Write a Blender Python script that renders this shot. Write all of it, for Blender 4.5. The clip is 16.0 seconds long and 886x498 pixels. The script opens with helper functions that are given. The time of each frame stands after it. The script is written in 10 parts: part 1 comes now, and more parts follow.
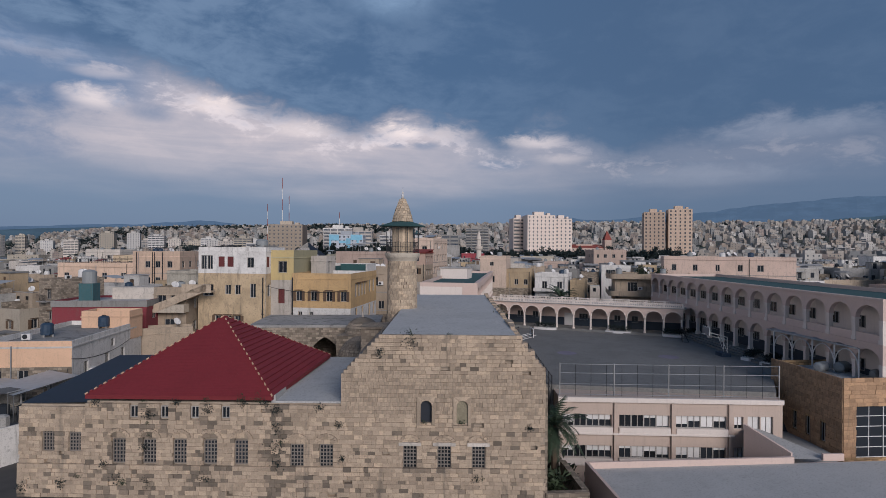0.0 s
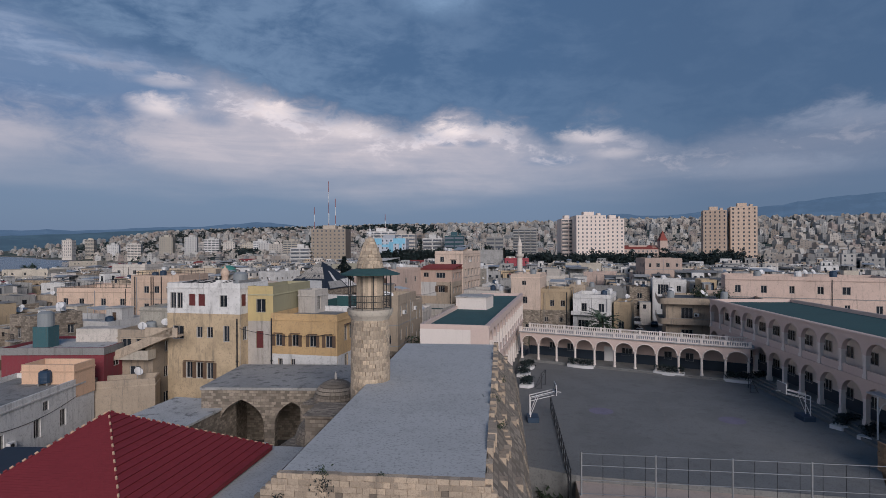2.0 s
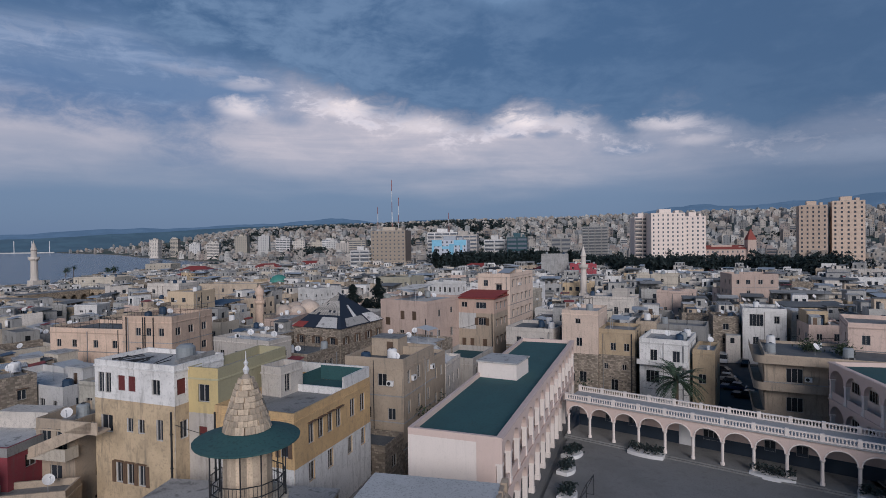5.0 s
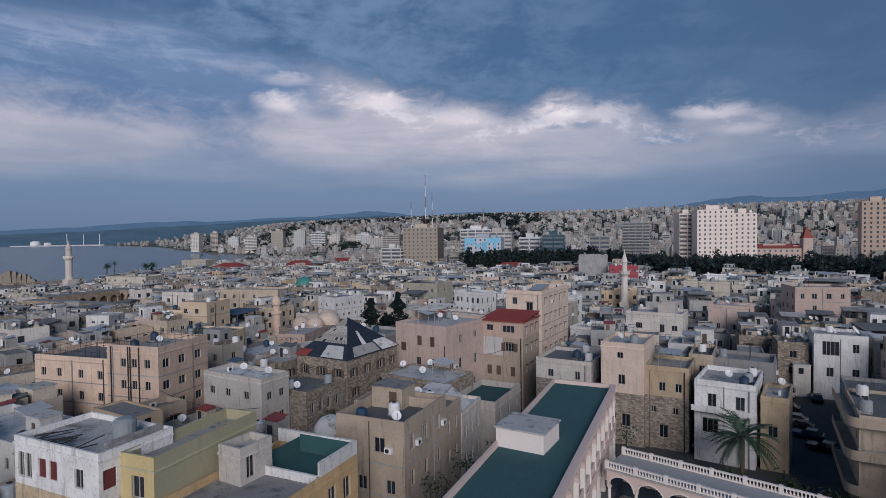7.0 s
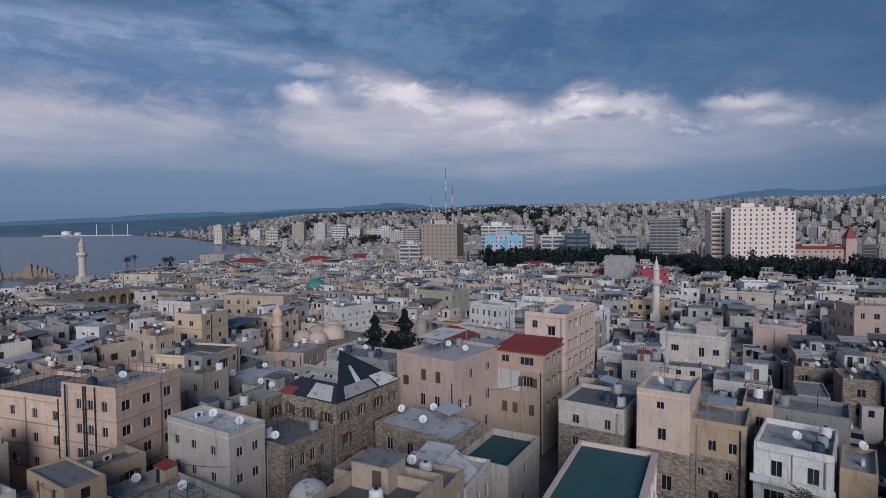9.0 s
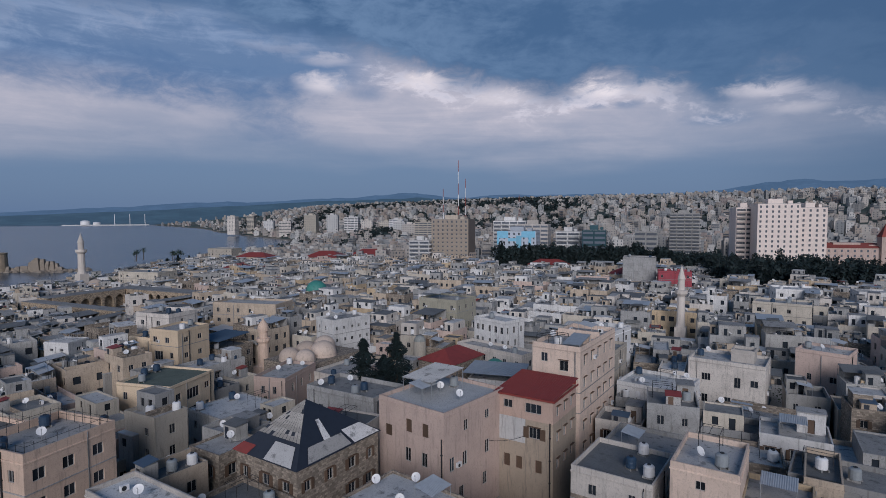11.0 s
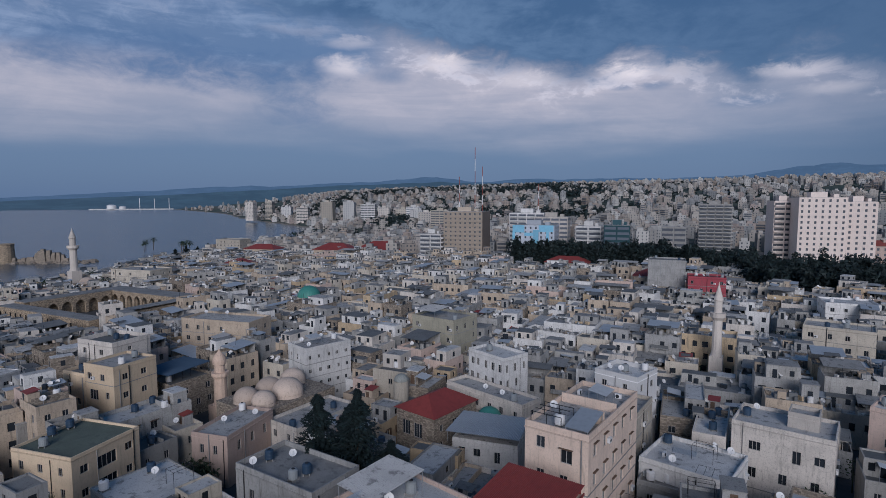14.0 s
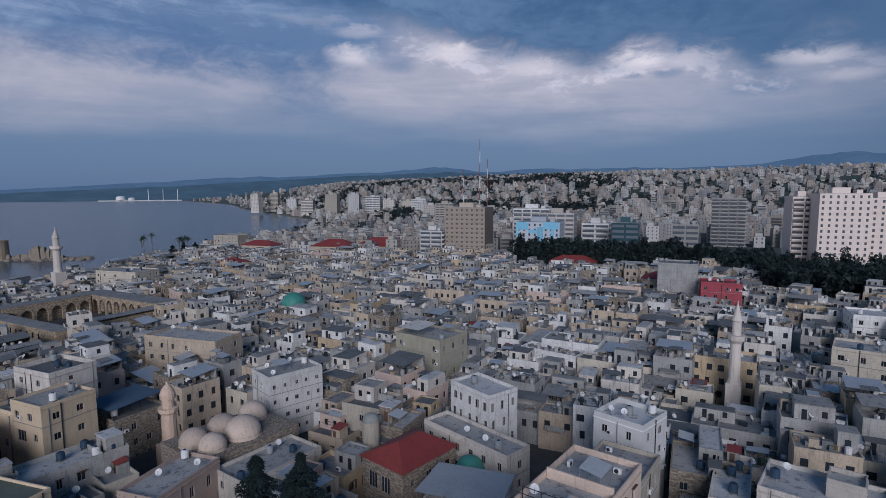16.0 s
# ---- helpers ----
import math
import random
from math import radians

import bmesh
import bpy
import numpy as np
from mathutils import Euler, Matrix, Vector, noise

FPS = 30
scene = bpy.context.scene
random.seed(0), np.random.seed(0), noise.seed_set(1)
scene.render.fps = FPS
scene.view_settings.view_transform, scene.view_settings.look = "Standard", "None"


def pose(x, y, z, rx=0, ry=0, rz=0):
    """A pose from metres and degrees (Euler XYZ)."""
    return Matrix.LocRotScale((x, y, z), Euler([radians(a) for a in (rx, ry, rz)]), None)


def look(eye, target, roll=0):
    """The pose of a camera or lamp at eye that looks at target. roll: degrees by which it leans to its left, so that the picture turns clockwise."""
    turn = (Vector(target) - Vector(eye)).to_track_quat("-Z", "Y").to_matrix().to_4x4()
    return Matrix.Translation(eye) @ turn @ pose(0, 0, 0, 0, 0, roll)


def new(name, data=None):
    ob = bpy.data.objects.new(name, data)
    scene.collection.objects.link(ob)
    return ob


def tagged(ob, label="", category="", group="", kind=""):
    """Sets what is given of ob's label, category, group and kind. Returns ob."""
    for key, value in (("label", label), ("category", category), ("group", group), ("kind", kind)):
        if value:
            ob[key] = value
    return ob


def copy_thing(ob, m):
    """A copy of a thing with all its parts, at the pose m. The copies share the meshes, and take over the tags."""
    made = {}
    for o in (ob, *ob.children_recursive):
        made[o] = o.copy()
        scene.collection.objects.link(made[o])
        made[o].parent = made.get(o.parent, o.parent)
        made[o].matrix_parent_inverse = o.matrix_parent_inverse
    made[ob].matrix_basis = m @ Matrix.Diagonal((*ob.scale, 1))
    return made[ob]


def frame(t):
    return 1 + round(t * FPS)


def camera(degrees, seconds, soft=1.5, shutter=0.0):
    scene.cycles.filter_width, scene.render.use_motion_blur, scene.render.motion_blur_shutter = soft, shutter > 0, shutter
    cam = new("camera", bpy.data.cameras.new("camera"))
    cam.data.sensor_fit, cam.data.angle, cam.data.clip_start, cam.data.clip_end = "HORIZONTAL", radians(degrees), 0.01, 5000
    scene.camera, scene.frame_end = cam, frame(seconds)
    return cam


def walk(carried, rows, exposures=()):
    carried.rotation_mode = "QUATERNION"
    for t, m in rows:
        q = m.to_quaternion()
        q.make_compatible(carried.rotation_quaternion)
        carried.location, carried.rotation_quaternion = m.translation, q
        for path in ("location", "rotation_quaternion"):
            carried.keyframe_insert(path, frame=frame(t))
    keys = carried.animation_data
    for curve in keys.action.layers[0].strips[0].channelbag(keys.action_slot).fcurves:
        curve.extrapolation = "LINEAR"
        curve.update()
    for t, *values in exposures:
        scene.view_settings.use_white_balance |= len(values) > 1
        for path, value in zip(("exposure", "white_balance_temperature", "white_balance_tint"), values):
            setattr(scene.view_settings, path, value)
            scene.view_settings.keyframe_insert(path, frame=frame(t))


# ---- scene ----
cam = camera(77.3, 16.0, soft=0.45)
METRES, EYE, TURN = 120.0, 22.0, 8.6
ROWS = [
    (0.0, 0.0, 0.0, 0.0, -0.0, 0.02, -0.39),
    (0.5, 0.0114, 0.0277, 0.0086, 0.99, -0.02, -0.3),
    (1.0, 0.0232, 0.0552, 0.0174, 2.58, -0.07, -0.11),
    (1.5, 0.0344, 0.0826, 0.0265, 3.98, -0.15, 0.09),
    (2.0, 0.0449, 0.1104, 0.0352, 5.3, -0.19, 0.21),
    (2.5, 0.0544, 0.1377, 0.0444, 6.68, -0.27, 0.4),
    (3.0, 0.0629, 0.165, 0.0536, 8.0, -0.37, 0.49),
    (3.5, 0.0697, 0.1923, 0.0625, 9.21, -0.43, 0.6),
    (4.0, 0.0756, 0.2191, 0.0716, 10.4, -0.5, 0.64),
    (6.5, 0.0819, 0.3526, 0.1163, 15.41, -1.39, 0.75),
    (7.0, 0.0797, 0.3789, 0.1249, 16.32, -1.58, 0.7),
    (7.5, 0.077, 0.4055, 0.1335, 17.17, -1.8, 0.66),
    (8.0, 0.0734, 0.4325, 0.1423, 17.73, -2.02, 0.56),
    (8.5, 0.0695, 0.4605, 0.1506, 18.23, -2.21, 0.46),
    (9.0, 0.0656, 0.4896, 0.1586, 18.63, -2.44, 0.36),
    (11.5, 0.0496, 0.6443, 0.2007, 20.56, -3.77, 0.17),
    (12.0, 0.0474, 0.6764, 0.209, 20.93, -4.06, 0.14),
    (12.5, 0.0457, 0.7095, 0.2171, 21.37, -4.33, 0.18),
    (13.0, 0.0443, 0.7431, 0.2257, 21.81, -4.63, 0.22),
    (13.5, 0.0426, 0.7771, 0.234, 22.19, -4.9, 0.25),
    (14.0, 0.0412, 0.811, 0.2422, 22.5, -5.16, 0.11),
    (14.5, 0.04, 0.8455, 0.2503, 22.69, -5.42, 0.19),
    (15.0, 0.0389, 0.8794, 0.2585, 22.9, -5.69, 0.24),
    (15.5, 0.0379, 0.9127, 0.2664, 23.18, -5.94, 0.22),
    (16.0, 0.0369, 0.9455, 0.2744, 23.44, -6.2, 0.26),
]
walk(cam, [(t, pose(0, 0, EYE, 0, 0, TURN) @ pose(METRES * x, METRES * y, METRES * z, 90 + pitch, roll, yaw)) for t, x, y, z, yaw, pitch, roll in ROWS],
     exposures=[(0.0, 0.05, 5900, 9), (4.0, 0.03, 5700, 8), (8.5, -0.02, 5500, 8), (12.0, -0.10, 5420, 8), (16.0, -0.16, 5270, 8)])

# ---------------------------------------------------------------- sky and sun
class Nodes:
    """Short hand for building node trees."""

    def __init__(self, tree):
        self.tree = tree

    def add(self, kind, **settings):
        n = self.tree.nodes.new(kind)
        for key, value in settings.items():
            if key == "operation":
                n.operation = value
            elif key == "data_type":
                n.data_type = value
            elif key == "blend_type":
                n.blend_type = value
            elif key == "noise_dimensions":
                n.noise_dimensions = value
        return n

    def put(self, socket, value):
        if hasattr(value, "is_output"):
            self.tree.links.new(value, socket)
        else:
            socket.default_value = value

    def math(self, op, a, b=0.0, c=0.0, clamp=False):
        n = self.add("ShaderNodeMath", operation=op)
        n.use_clamp = clamp
        for i, v in enumerate((a, b, c)):
            self.put(n.inputs[i], v)
        return n.outputs[0]

    def smooth(self, x, lo, hi, a=0.0, b=1.0):
        n = self.add("ShaderNodeMapRange")
        n.interpolation_type = "SMOOTHSTEP"
        self.put(n.inputs[0], x)
        for i, v in zip((1, 2, 3, 4), (lo, hi, a, b)):
            self.put(n.inputs[i], v)
        return n.outputs[0]

    def noise(self, vec, scale, detail=4.0, rough=0.55, distort=0.0):
        n = self.add("ShaderNodeTexNoise")
        self.put(n.inputs["Vector"], vec)
        n.inputs["Scale"].default_value, n.inputs["Detail"].default_value = scale, detail
        n.inputs["Roughness"].default_value, n.inputs["Distortion"].default_value = rough, distort
        return n.outputs["Fac"]

    def mix(self, fac, a, b, how="MIX"):
        n = self.add("ShaderNodeMix", data_type="RGBA")
        n.blend_type = how
        self.put(n.inputs[0], fac)
        self.put(n.inputs[6], (*a, 1.0) if isinstance(a, tuple) else a)
        self.put(n.inputs[7], (*b, 1.0) if isinstance(b, tuple) else b)
        return n.outputs[2]

    def ramp(self, fac, stops):
        n = self.add("ShaderNodeValToRGB")
        e = n.color_ramp.elements
        while len(e) > 1:
            e.remove(e[0])
        e[0].position = stops[0][0]
        for i, (p, v) in enumerate(stops):
            k = e[0] if i == 0 else e.new(p)
            k.color = (*v, 1) if isinstance(v, tuple) else (v, v, v, 1)
        self.put(n.inputs[0], fac)
        return n.outputs[0]

    def scaled(self, vec, sx, sy, sz):
        n = self.add("ShaderNodeVectorMath", operation="MULTIPLY")
        self.put(n.inputs[0], vec)
        n.inputs[1].default_value = (sx, sy, sz)
        return n.outputs[0]


def make_world():
    world = bpy.data.worlds.new("evening_sky")
    scene.world = world
    world.use_nodes = True
    tree = world.node_tree
    tree.nodes.clear()
    k = Nodes(tree)
    way = k.add("ShaderNodeTexCoord").outputs["Generated"]
    split = k.add("ShaderNodeSeparateXYZ")
    k.put(split.inputs[0], way)
    x, y, z = split.outputs
    az = k.math("MULTIPLY", k.math("ARCTAN2", x, y), 57.2958)
    el = k.math("MULTIPLY", k.math("ARCSINE", z), 57.2958)
    flat = k.scaled(way, 1.0, 1.0, 2.3)
    n1 = k.noise(flat, 3.0, 6.0, 0.58, 0.3)
    n2 = k.noise(flat, 9.0, 7.0, 0.62, 0.5)
    n5 = k.noise(k.scaled(way, 1.0, 1.0, 2.0), 22.0, 8.0, 0.66, 0.6)
    n3 = k.noise(k.scaled(way, 1.0, 1.0, 6.0), 2.2, 5.0, 0.5)
    azn = k.math("DIVIDE", k.math("ADD", az, 90.0), 180.0)
    edge = k.ramp(azn, [((a + 90) / 180, e / 30) for a, e in
                        ((-75, 17.0), (-60, 17.6), (-51, 18.6), (-46, 17.0), (-41, 15.6), (-36, 15.4), (-31.1, 14.2), (-28.0, 13.0), (-22, 12.3), (-18, 11.0), (-14.5, 12.3), (-11, 12.8),
                         (-6, 11.6), (-2.4, 9.8), (0.8, 12.2), (4, 11.8), (10, 9.0), (15, 9.6), (22, 10.6), (32, 9.4))])
    edge = k.math("MULTIPLY", edge, 30.0)
    glow = k.ramp(azn, [((a + 90) / 180, v) for a, v in
                        ((-80, 0.66), (-60, 0.70), (-53, 0.58), (-48, 0.36), (-43, 0.54), (-37, 0.80), (-27, 0.86), (-15, 0.86), (-8, 0.72),
                         (-2, 0.46), (4, 0.40), (10, 0.18), (18, 0.18), (32, 0.14))])
    wob = k.math("ADD", k.math("MULTIPLY", k.math("SUBTRACT", n1, 0.5), 5.0), k.math("ADD", k.math("MULTIPLY", k.math("SUBTRACT", n2, 0.5), 5.5), k.math("MULTIPLY", k.math("SUBTRACT", n5, 0.5), 3.2)))
    above = k.math("ADD", k.math("SUBTRACT", el, edge), wob)

    def blob(a0, e0, sa, se, rough=1.0):
        """A ragged patch of cloud or of gap, round a bearing and a height, in degrees."""
        da = k.math("DIVIDE", k.math("SUBTRACT", az, a0), sa)
        de = k.math("DIVIDE", k.math("SUBTRACT", k.math("ADD", el, k.math("MULTIPLY", wob, 0.25 * rough)), e0), se)
        q = k.math("ADD", k.math("MULTIPLY", da, da), k.math("MULTIPLY", de, de))
        q = k.math("ADD", q, k.math("MULTIPLY", k.math("ADD", k.math("SUBTRACT", n2, 0.5), k.math("MULTIPLY", k.math("SUBTRACT", n5, 0.5), 0.8)), 3.2 * rough))
        return k.math("POWER", k.smooth(q, 2.2, -0.8), 1.3)

    deck = k.smooth(above, -1.8, 2.2)
    low = k.smooth(k.math("ADD", el, k.math("MULTIPLY", k.math("SUBTRACT", n3, 0.5), 7.0)), 3.8, 9.6)
    lines = k.noise(k.scaled(way, 1.0, 1.0, 11.0), 2.6, 6.0, 0.6, 0.4)
    bright = k.math("MULTIPLY", k.math("MULTIPLY", glow, low), k.math("MULTIPLY", k.smooth(k.math("ADD", n2, k.math("MULTIPLY", k.math("SUBTRACT", n5, 0.5), 0.2)), 0.3, 0.7, 0.78, 1.06), k.smooth(lines, 0.34, 0.64, 0.74, 1.06)))
    haze = k.mix(k.smooth(el, -0.5, 5.5), (0.125, 0.172, 0.262), (0.155, 0.200, 0.285))
    haze = k.mix(k.math("MULTIPLY", k.smooth(az, -6.0, 14.0), 0.75), haze, (0.085, 0.125, 0.20))
    band = k.mix(bright, haze, (0.66, 0.535, 0.505))
    # a thin grey veil above the break, the lower bank and its tail
    veil = k.math("MULTIPLY", k.smooth(az, -33.0, -41.0), k.smooth(k.math("ADD", el, k.math("MULTIPLY", wob, 0.5)), 11.8, 13.6))
    thread = k.smooth(k.math("ADD", lines, k.math("MULTIPLY", k.math("SUBTRACT", n5, 0.5), 0.5)), 0.40, 0.66)
    band = k.mix(k.math("MULTIPLY", veil, 0.9), band, k.mix(thread, (0.125, 0.185, 0.295), (0.25, 0.30, 0.405)))
    for a0, e0, sa, se, amount in ((-58.0, 12.4, 14.0, 2.0, 0.9), (-50.0, 11.6, 8.0, 1.7, 0.8), (-45.5, 8.6, 4.0, 1.5, 0.55)):
        band = k.mix(k.math("MULTIPLY", blob(a0, e0, sa, se, 1.1), amount), band, (0.110, 0.165, 0.275))
    for a0, e0, sa, se in ((-36.4, 12.1, 1.9, 0.8), (-13.6, 10.6, 1.3, 0.35), (-10.6, 10.5, 1.3, 0.4), (-3.0, 8.6, 3.0, 0.5)):
        band = k.mix(k.math("MULTIPLY", blob(a0, e0, sa, se, 0.7), 0.7), band, (0.16, 0.205, 0.30))
    # lit rims where the deck breaks
    rim = k.math("MULTIPLY", k.smooth(above, -2.4, -0.5), k.smooth(above, 1.4, 0.0))
    rim = k.math("MULTIPLY", k.math("MULTIPLY", rim, glow), k.smooth(k.math("ADD", n2, k.math("MULTIPLY", k.math("SUBTRACT", n5, 0.5), 0.7)), 0.46, 0.62))
    rim = k.math("MULTIPLY", rim, k.math("SUBTRACT", 1.0, k.math("MULTIPLY", veil, 0.85)))
    band = k.mix(k.math("MULTIPLY", rim, 0.9), band, (0.90, 0.74, 0.69))
    streak = k.smooth(k.math("ADD", n1, k.math("ADD", k.math("MULTIPLY", k.math("SUBTRACT", n2, 0.5), 0.7), k.math("MULTIPLY", k.math("SUBTRACT", n5, 0.5), 0.3))), 0.38, 0.68)
    leftward = k.smooth(az, 0.0, -45.0)
    deckcol = k.mix(k.math("MULTIPLY", streak, k.math("ADD", 0.22, k.math("MULTIPLY", leftward, 0.42))), (0.068, 0.118, 0.205), (0.22, 0.285, 0.385))
    deckcol = k.mix(k.math("MULTIPLY", k.smooth(az, -10.0, 14.0), 0.55), deckcol, (0.066, 0.104, 0.172))
    view = k.mix(deck, band, deckcol)
    for a0, e0, sa, se, amount in ((-13.1, 12.0, 2.2, 0.7, 1.0), (-12.2, 11.9, 0.9, 0.35, 0.9), (-30.8, 13.3, 2.6, 0.8, 0.8), (-40.7, 12.9, 2.2, 0.9, 0.7), (-40.6, 14.9, 2.2, 0.5, 0.35), (-45.0, 15.8, 3.4, 0.35, 0.15), (0.8, 11.1, 3.0, 0.7, 0.55), (3.6, 9.2, 2.2, 0.5, 0.3), (-23.0, 11.6, 3.0, 0.8, 0.5),
                                   (-8.5, 11.9, 2.4, 0.8, 0.4), (24.0, 10.8, 6.0, 1.0, 0.25), (16.0, 7.0, 8.0, 0.9, 0.2)):
        view = k.mix(k.math("MULTIPLY", blob(a0, e0, sa, se), amount), view, (1.0, 0.80, 0.70) if a0 < 5 else (0.50, 0.48, 0.52))
    view = k.mix(k.math("MULTIPLY", blob(-14.2, 25.2, 5.0, 2.6), 0.6), view, (0.33, 0.43, 0.56))
    # high above, and round behind the lens, broken overcast made deep blue to tint shade
    n4 = k.noise(flat, 2.0, 5.0, 0.55)
    over = k.mix(k.smooth(n4, 0.35, 0.7), (0.008, 0.044, 0.112), (0.036, 0.096, 0.190))
    west = k.mix(k.smooth(el, 40.0, 5.0), over, (0.13, 0.21, 0.32))
    rest = k.mix(k.smooth(y, 0.1, -0.7), over, west)
    # unseen bright band low in the west, added to light west-facing walls
    rest = k.mix(k.math("MULTIPLY", k.math("MULTIPLY", k.smooth(x, -0.3, -0.85), k.smooth(y, 0.3, 0.0)), k.smooth(el, 34.0, 8.0)), rest, (1.0, 0.86, 0.80))
    # dimmer unseen band in the east, added to fill east-facing walls
    rest = k.mix(k.math("MULTIPLY", k.math("MULTIPLY", k.smooth(x, 0.45, 0.9), k.smooth(y, 0.3, 0.0)), k.smooth(el, 30.0, 8.0)), rest, (0.28, 0.30, 0.35))
    far = k.math("MAXIMUM", k.smooth(el, 24.0, 40.0), k.smooth(y, 0.35, 0.05))
    clouds = k.mix(far, view, rest)
    sky = k.add("ShaderNodeTexSky")
    sky.sky_type, sky.sun_disc = "NISHITA", False
    sky.sun_elevation, sky.sun_rotation = radians(SUN_UP), radians(SUN_ROUND)
    thin = k.scaled(sky.outputs[0], 0.006, 0.006, 0.006)
    both = k.mix(1.0, clouds, thin, "ADD")
    back = k.add("ShaderNodeBackground")
    k.put(back.inputs[0], both)
    back.inputs[1].default_value = 1.0
    out = k.add("ShaderNodeOutputWorld")
    k.put(out.inputs[0], back.outputs[0])


SUN_UP, SUN_ROUND = 22.0, 150.0   # degrees above the horizon; clockwise from the y axis
make_world()
sun_data = bpy.data.lights.new("sun", "SUN")
sun_data.energy, sun_data.angle, sun_data.color = 2.6, radians(30), (1.0, 0.86, 0.765)
sun = new("sun", sun_data)
sun.matrix_world = look((200 * math.sin(radians(SUN_ROUND)), 200 * math.cos(radians(SUN_ROUND)), 200 * math.tan(radians(SUN_UP))), (0, 0, 0))

# ---------------------------------------------------------------- materials
def material(name):
    m = bpy.data.materials.new(name)
    m.use_nodes = True
    k = Nodes(m.node_tree)
    return m, k, m.node_tree.nodes["Principled BSDF"]


def finish(k, shader, colour, rough, relief=None, strength=0.3, distance=0.02, metal=0.0):
    k.put(shader.inputs["Base Color"], colour if hasattr(colour, "is_output") else (*colour, 1))
    k.put(shader.inputs["Roughness"], rough)
    shader.inputs["Metallic"].default_value = metal
    if relief is not None:
        b = k.add("ShaderNodeBump")
        b.inputs["Strength"].default_value, b.inputs["Distance"].default_value = strength, distance
        k.put(b.inputs["Height"], relief)
        k.put(shader.inputs["Normal"], b.outputs[0])


def plaster(name, col, dirt=0.5, dark=(0.10, 0.095, 0.085), rough=0.9, vary=0.22):
    """Painted or bare render: blotches, rain streaks and patches where the coat has gone."""
    m, k, s = material(name)
    obj = k.add("ShaderNodeTexCoord").outputs["Object"]
    info = k.add("ShaderNodeObjectInfo").outputs["Random"]
    big = k.noise(obj, 0.35, 5.0, 0.6)
    fine = k.noise(obj, 3.5, 6.0, 0.65)
    streak = k.noise(k.scaled(obj, 1.0, 1.0, 0.12), 2.2, 6.0, 0.7, 0.3)
    tint = k.mix(info, tuple(c * (1 - vary) for c in col), tuple(min(0.9, c * (1 + vary)) for c in col))
    c = k.mix(k.math("MULTIPLY", k.smooth(big, 0.42, 0.64), 0.5 * dirt), tint, tuple(0.6 * c for c in col))
    c = k.mix(k.math("MULTIPLY", k.smooth(streak, 0.51, 0.70), 0.74 * dirt), c, dark)
    c = k.mix(k.math("MULTIPLY", k.smooth(fine, 0.52, 0.68), 0.85 * dirt), c, tuple(0.45 * a + 0.05 for a in col))
    speck = k.noise(obj, 11.0, 4.0, 0.7)
    c = k.mix(k.math("MULTIPLY", k.smooth(speck, 0.54, 0.68), 0.25 + 0.45 * dirt), c, tuple(0.5 * a for a in col))
    c = k.mix(k.math("MULTIPLY", k.smooth(speck, 0.42, 0.30), 0.15 + 0.25 * dirt), c, tuple(min(0.85, 1.3 * a) for a in col))
    finish(k, s, c, rough, fine, 0.35, 0.03)
    return m


def masonry(name, col, size=(0.55, 0.32), mortar=(0.17, 0.14, 0.11), vary=0.5, dirt=0.5):
    """Coursed rubble or ashlar laid along the UVs, which are in metres."""
    m, k, s = material(name)
    tc = k.add("ShaderNodeTexCoord")
    obj, uv = tc.outputs["Object"], tc.outputs["UV"]
    warp = k.add("ShaderNodeVectorMath", operation="ADD")
    wn = k.add("ShaderNodeTexNoise")
    k.put(wn.inputs["Vector"], uv)
    wn.inputs["Scale"].default_value = 0.9
    k.put(warp.inputs[0], uv)
    k.put(warp.inputs[1], k.scaled(wn.outputs["Color"], 0.22, 0.09, 0))
    b = k.add("ShaderNodeTexBrick")
    k.put(b.inputs["Vector"], warp.outputs[0])
    b.inputs["Scale"].default_value = 1.0
    b.inputs["Brick Width"].default_value, b.inputs["Row Height"].default_value = size
    b.inputs["Mortar Size"].default_value, b.inputs["Mortar Smooth"].default_value, b.inputs["Bias"].default_value = 0.018, 0.5, -0.1
    b.offset, b.squash = 0.43, 1.0
    k.put(b.inputs["Color1"], (*(c * (1 - vary) for c in col), 1))
    k.put(b.inputs["Color2"], (*(min(0.8, c * (1 + 0.6 * vary)) for c in col), 1))
    k.put(b.inputs["Mortar"], (*mortar, 1))
    big, fine = k.noise(obj, 0.25, 5.0, 0.6), k.noise(obj, 4.0, 6.0, 0.7)
    streak = k.noise(k.scaled(obj, 1.2, 1.2, 0.1), 1.1, 5.0, 0.6)
    c = k.mix(k.math("MULTIPLY", k.smooth(big, 0.4, 0.7), 0.5 * dirt), b.outputs[0], tuple(0.55 * a for a in col))
    c = k.mix(k.math("MULTIPLY", k.smooth(streak, 0.55, 0.72), 0.6 * dirt), c, (0.085, 0.08, 0.07))
    c = k.mix(k.math("MULTIPLY", k.smooth(fine, 0.5, 0.75), 0.5), c, tuple(0.5 * a for a in col))
    h = k.math("SUBTRACT", k.math("MULTIPLY", fine, 0.5), b.outputs["Fac"])
    finish(k, s, c, 0.92, h, 0.7, 0.05)
    return m


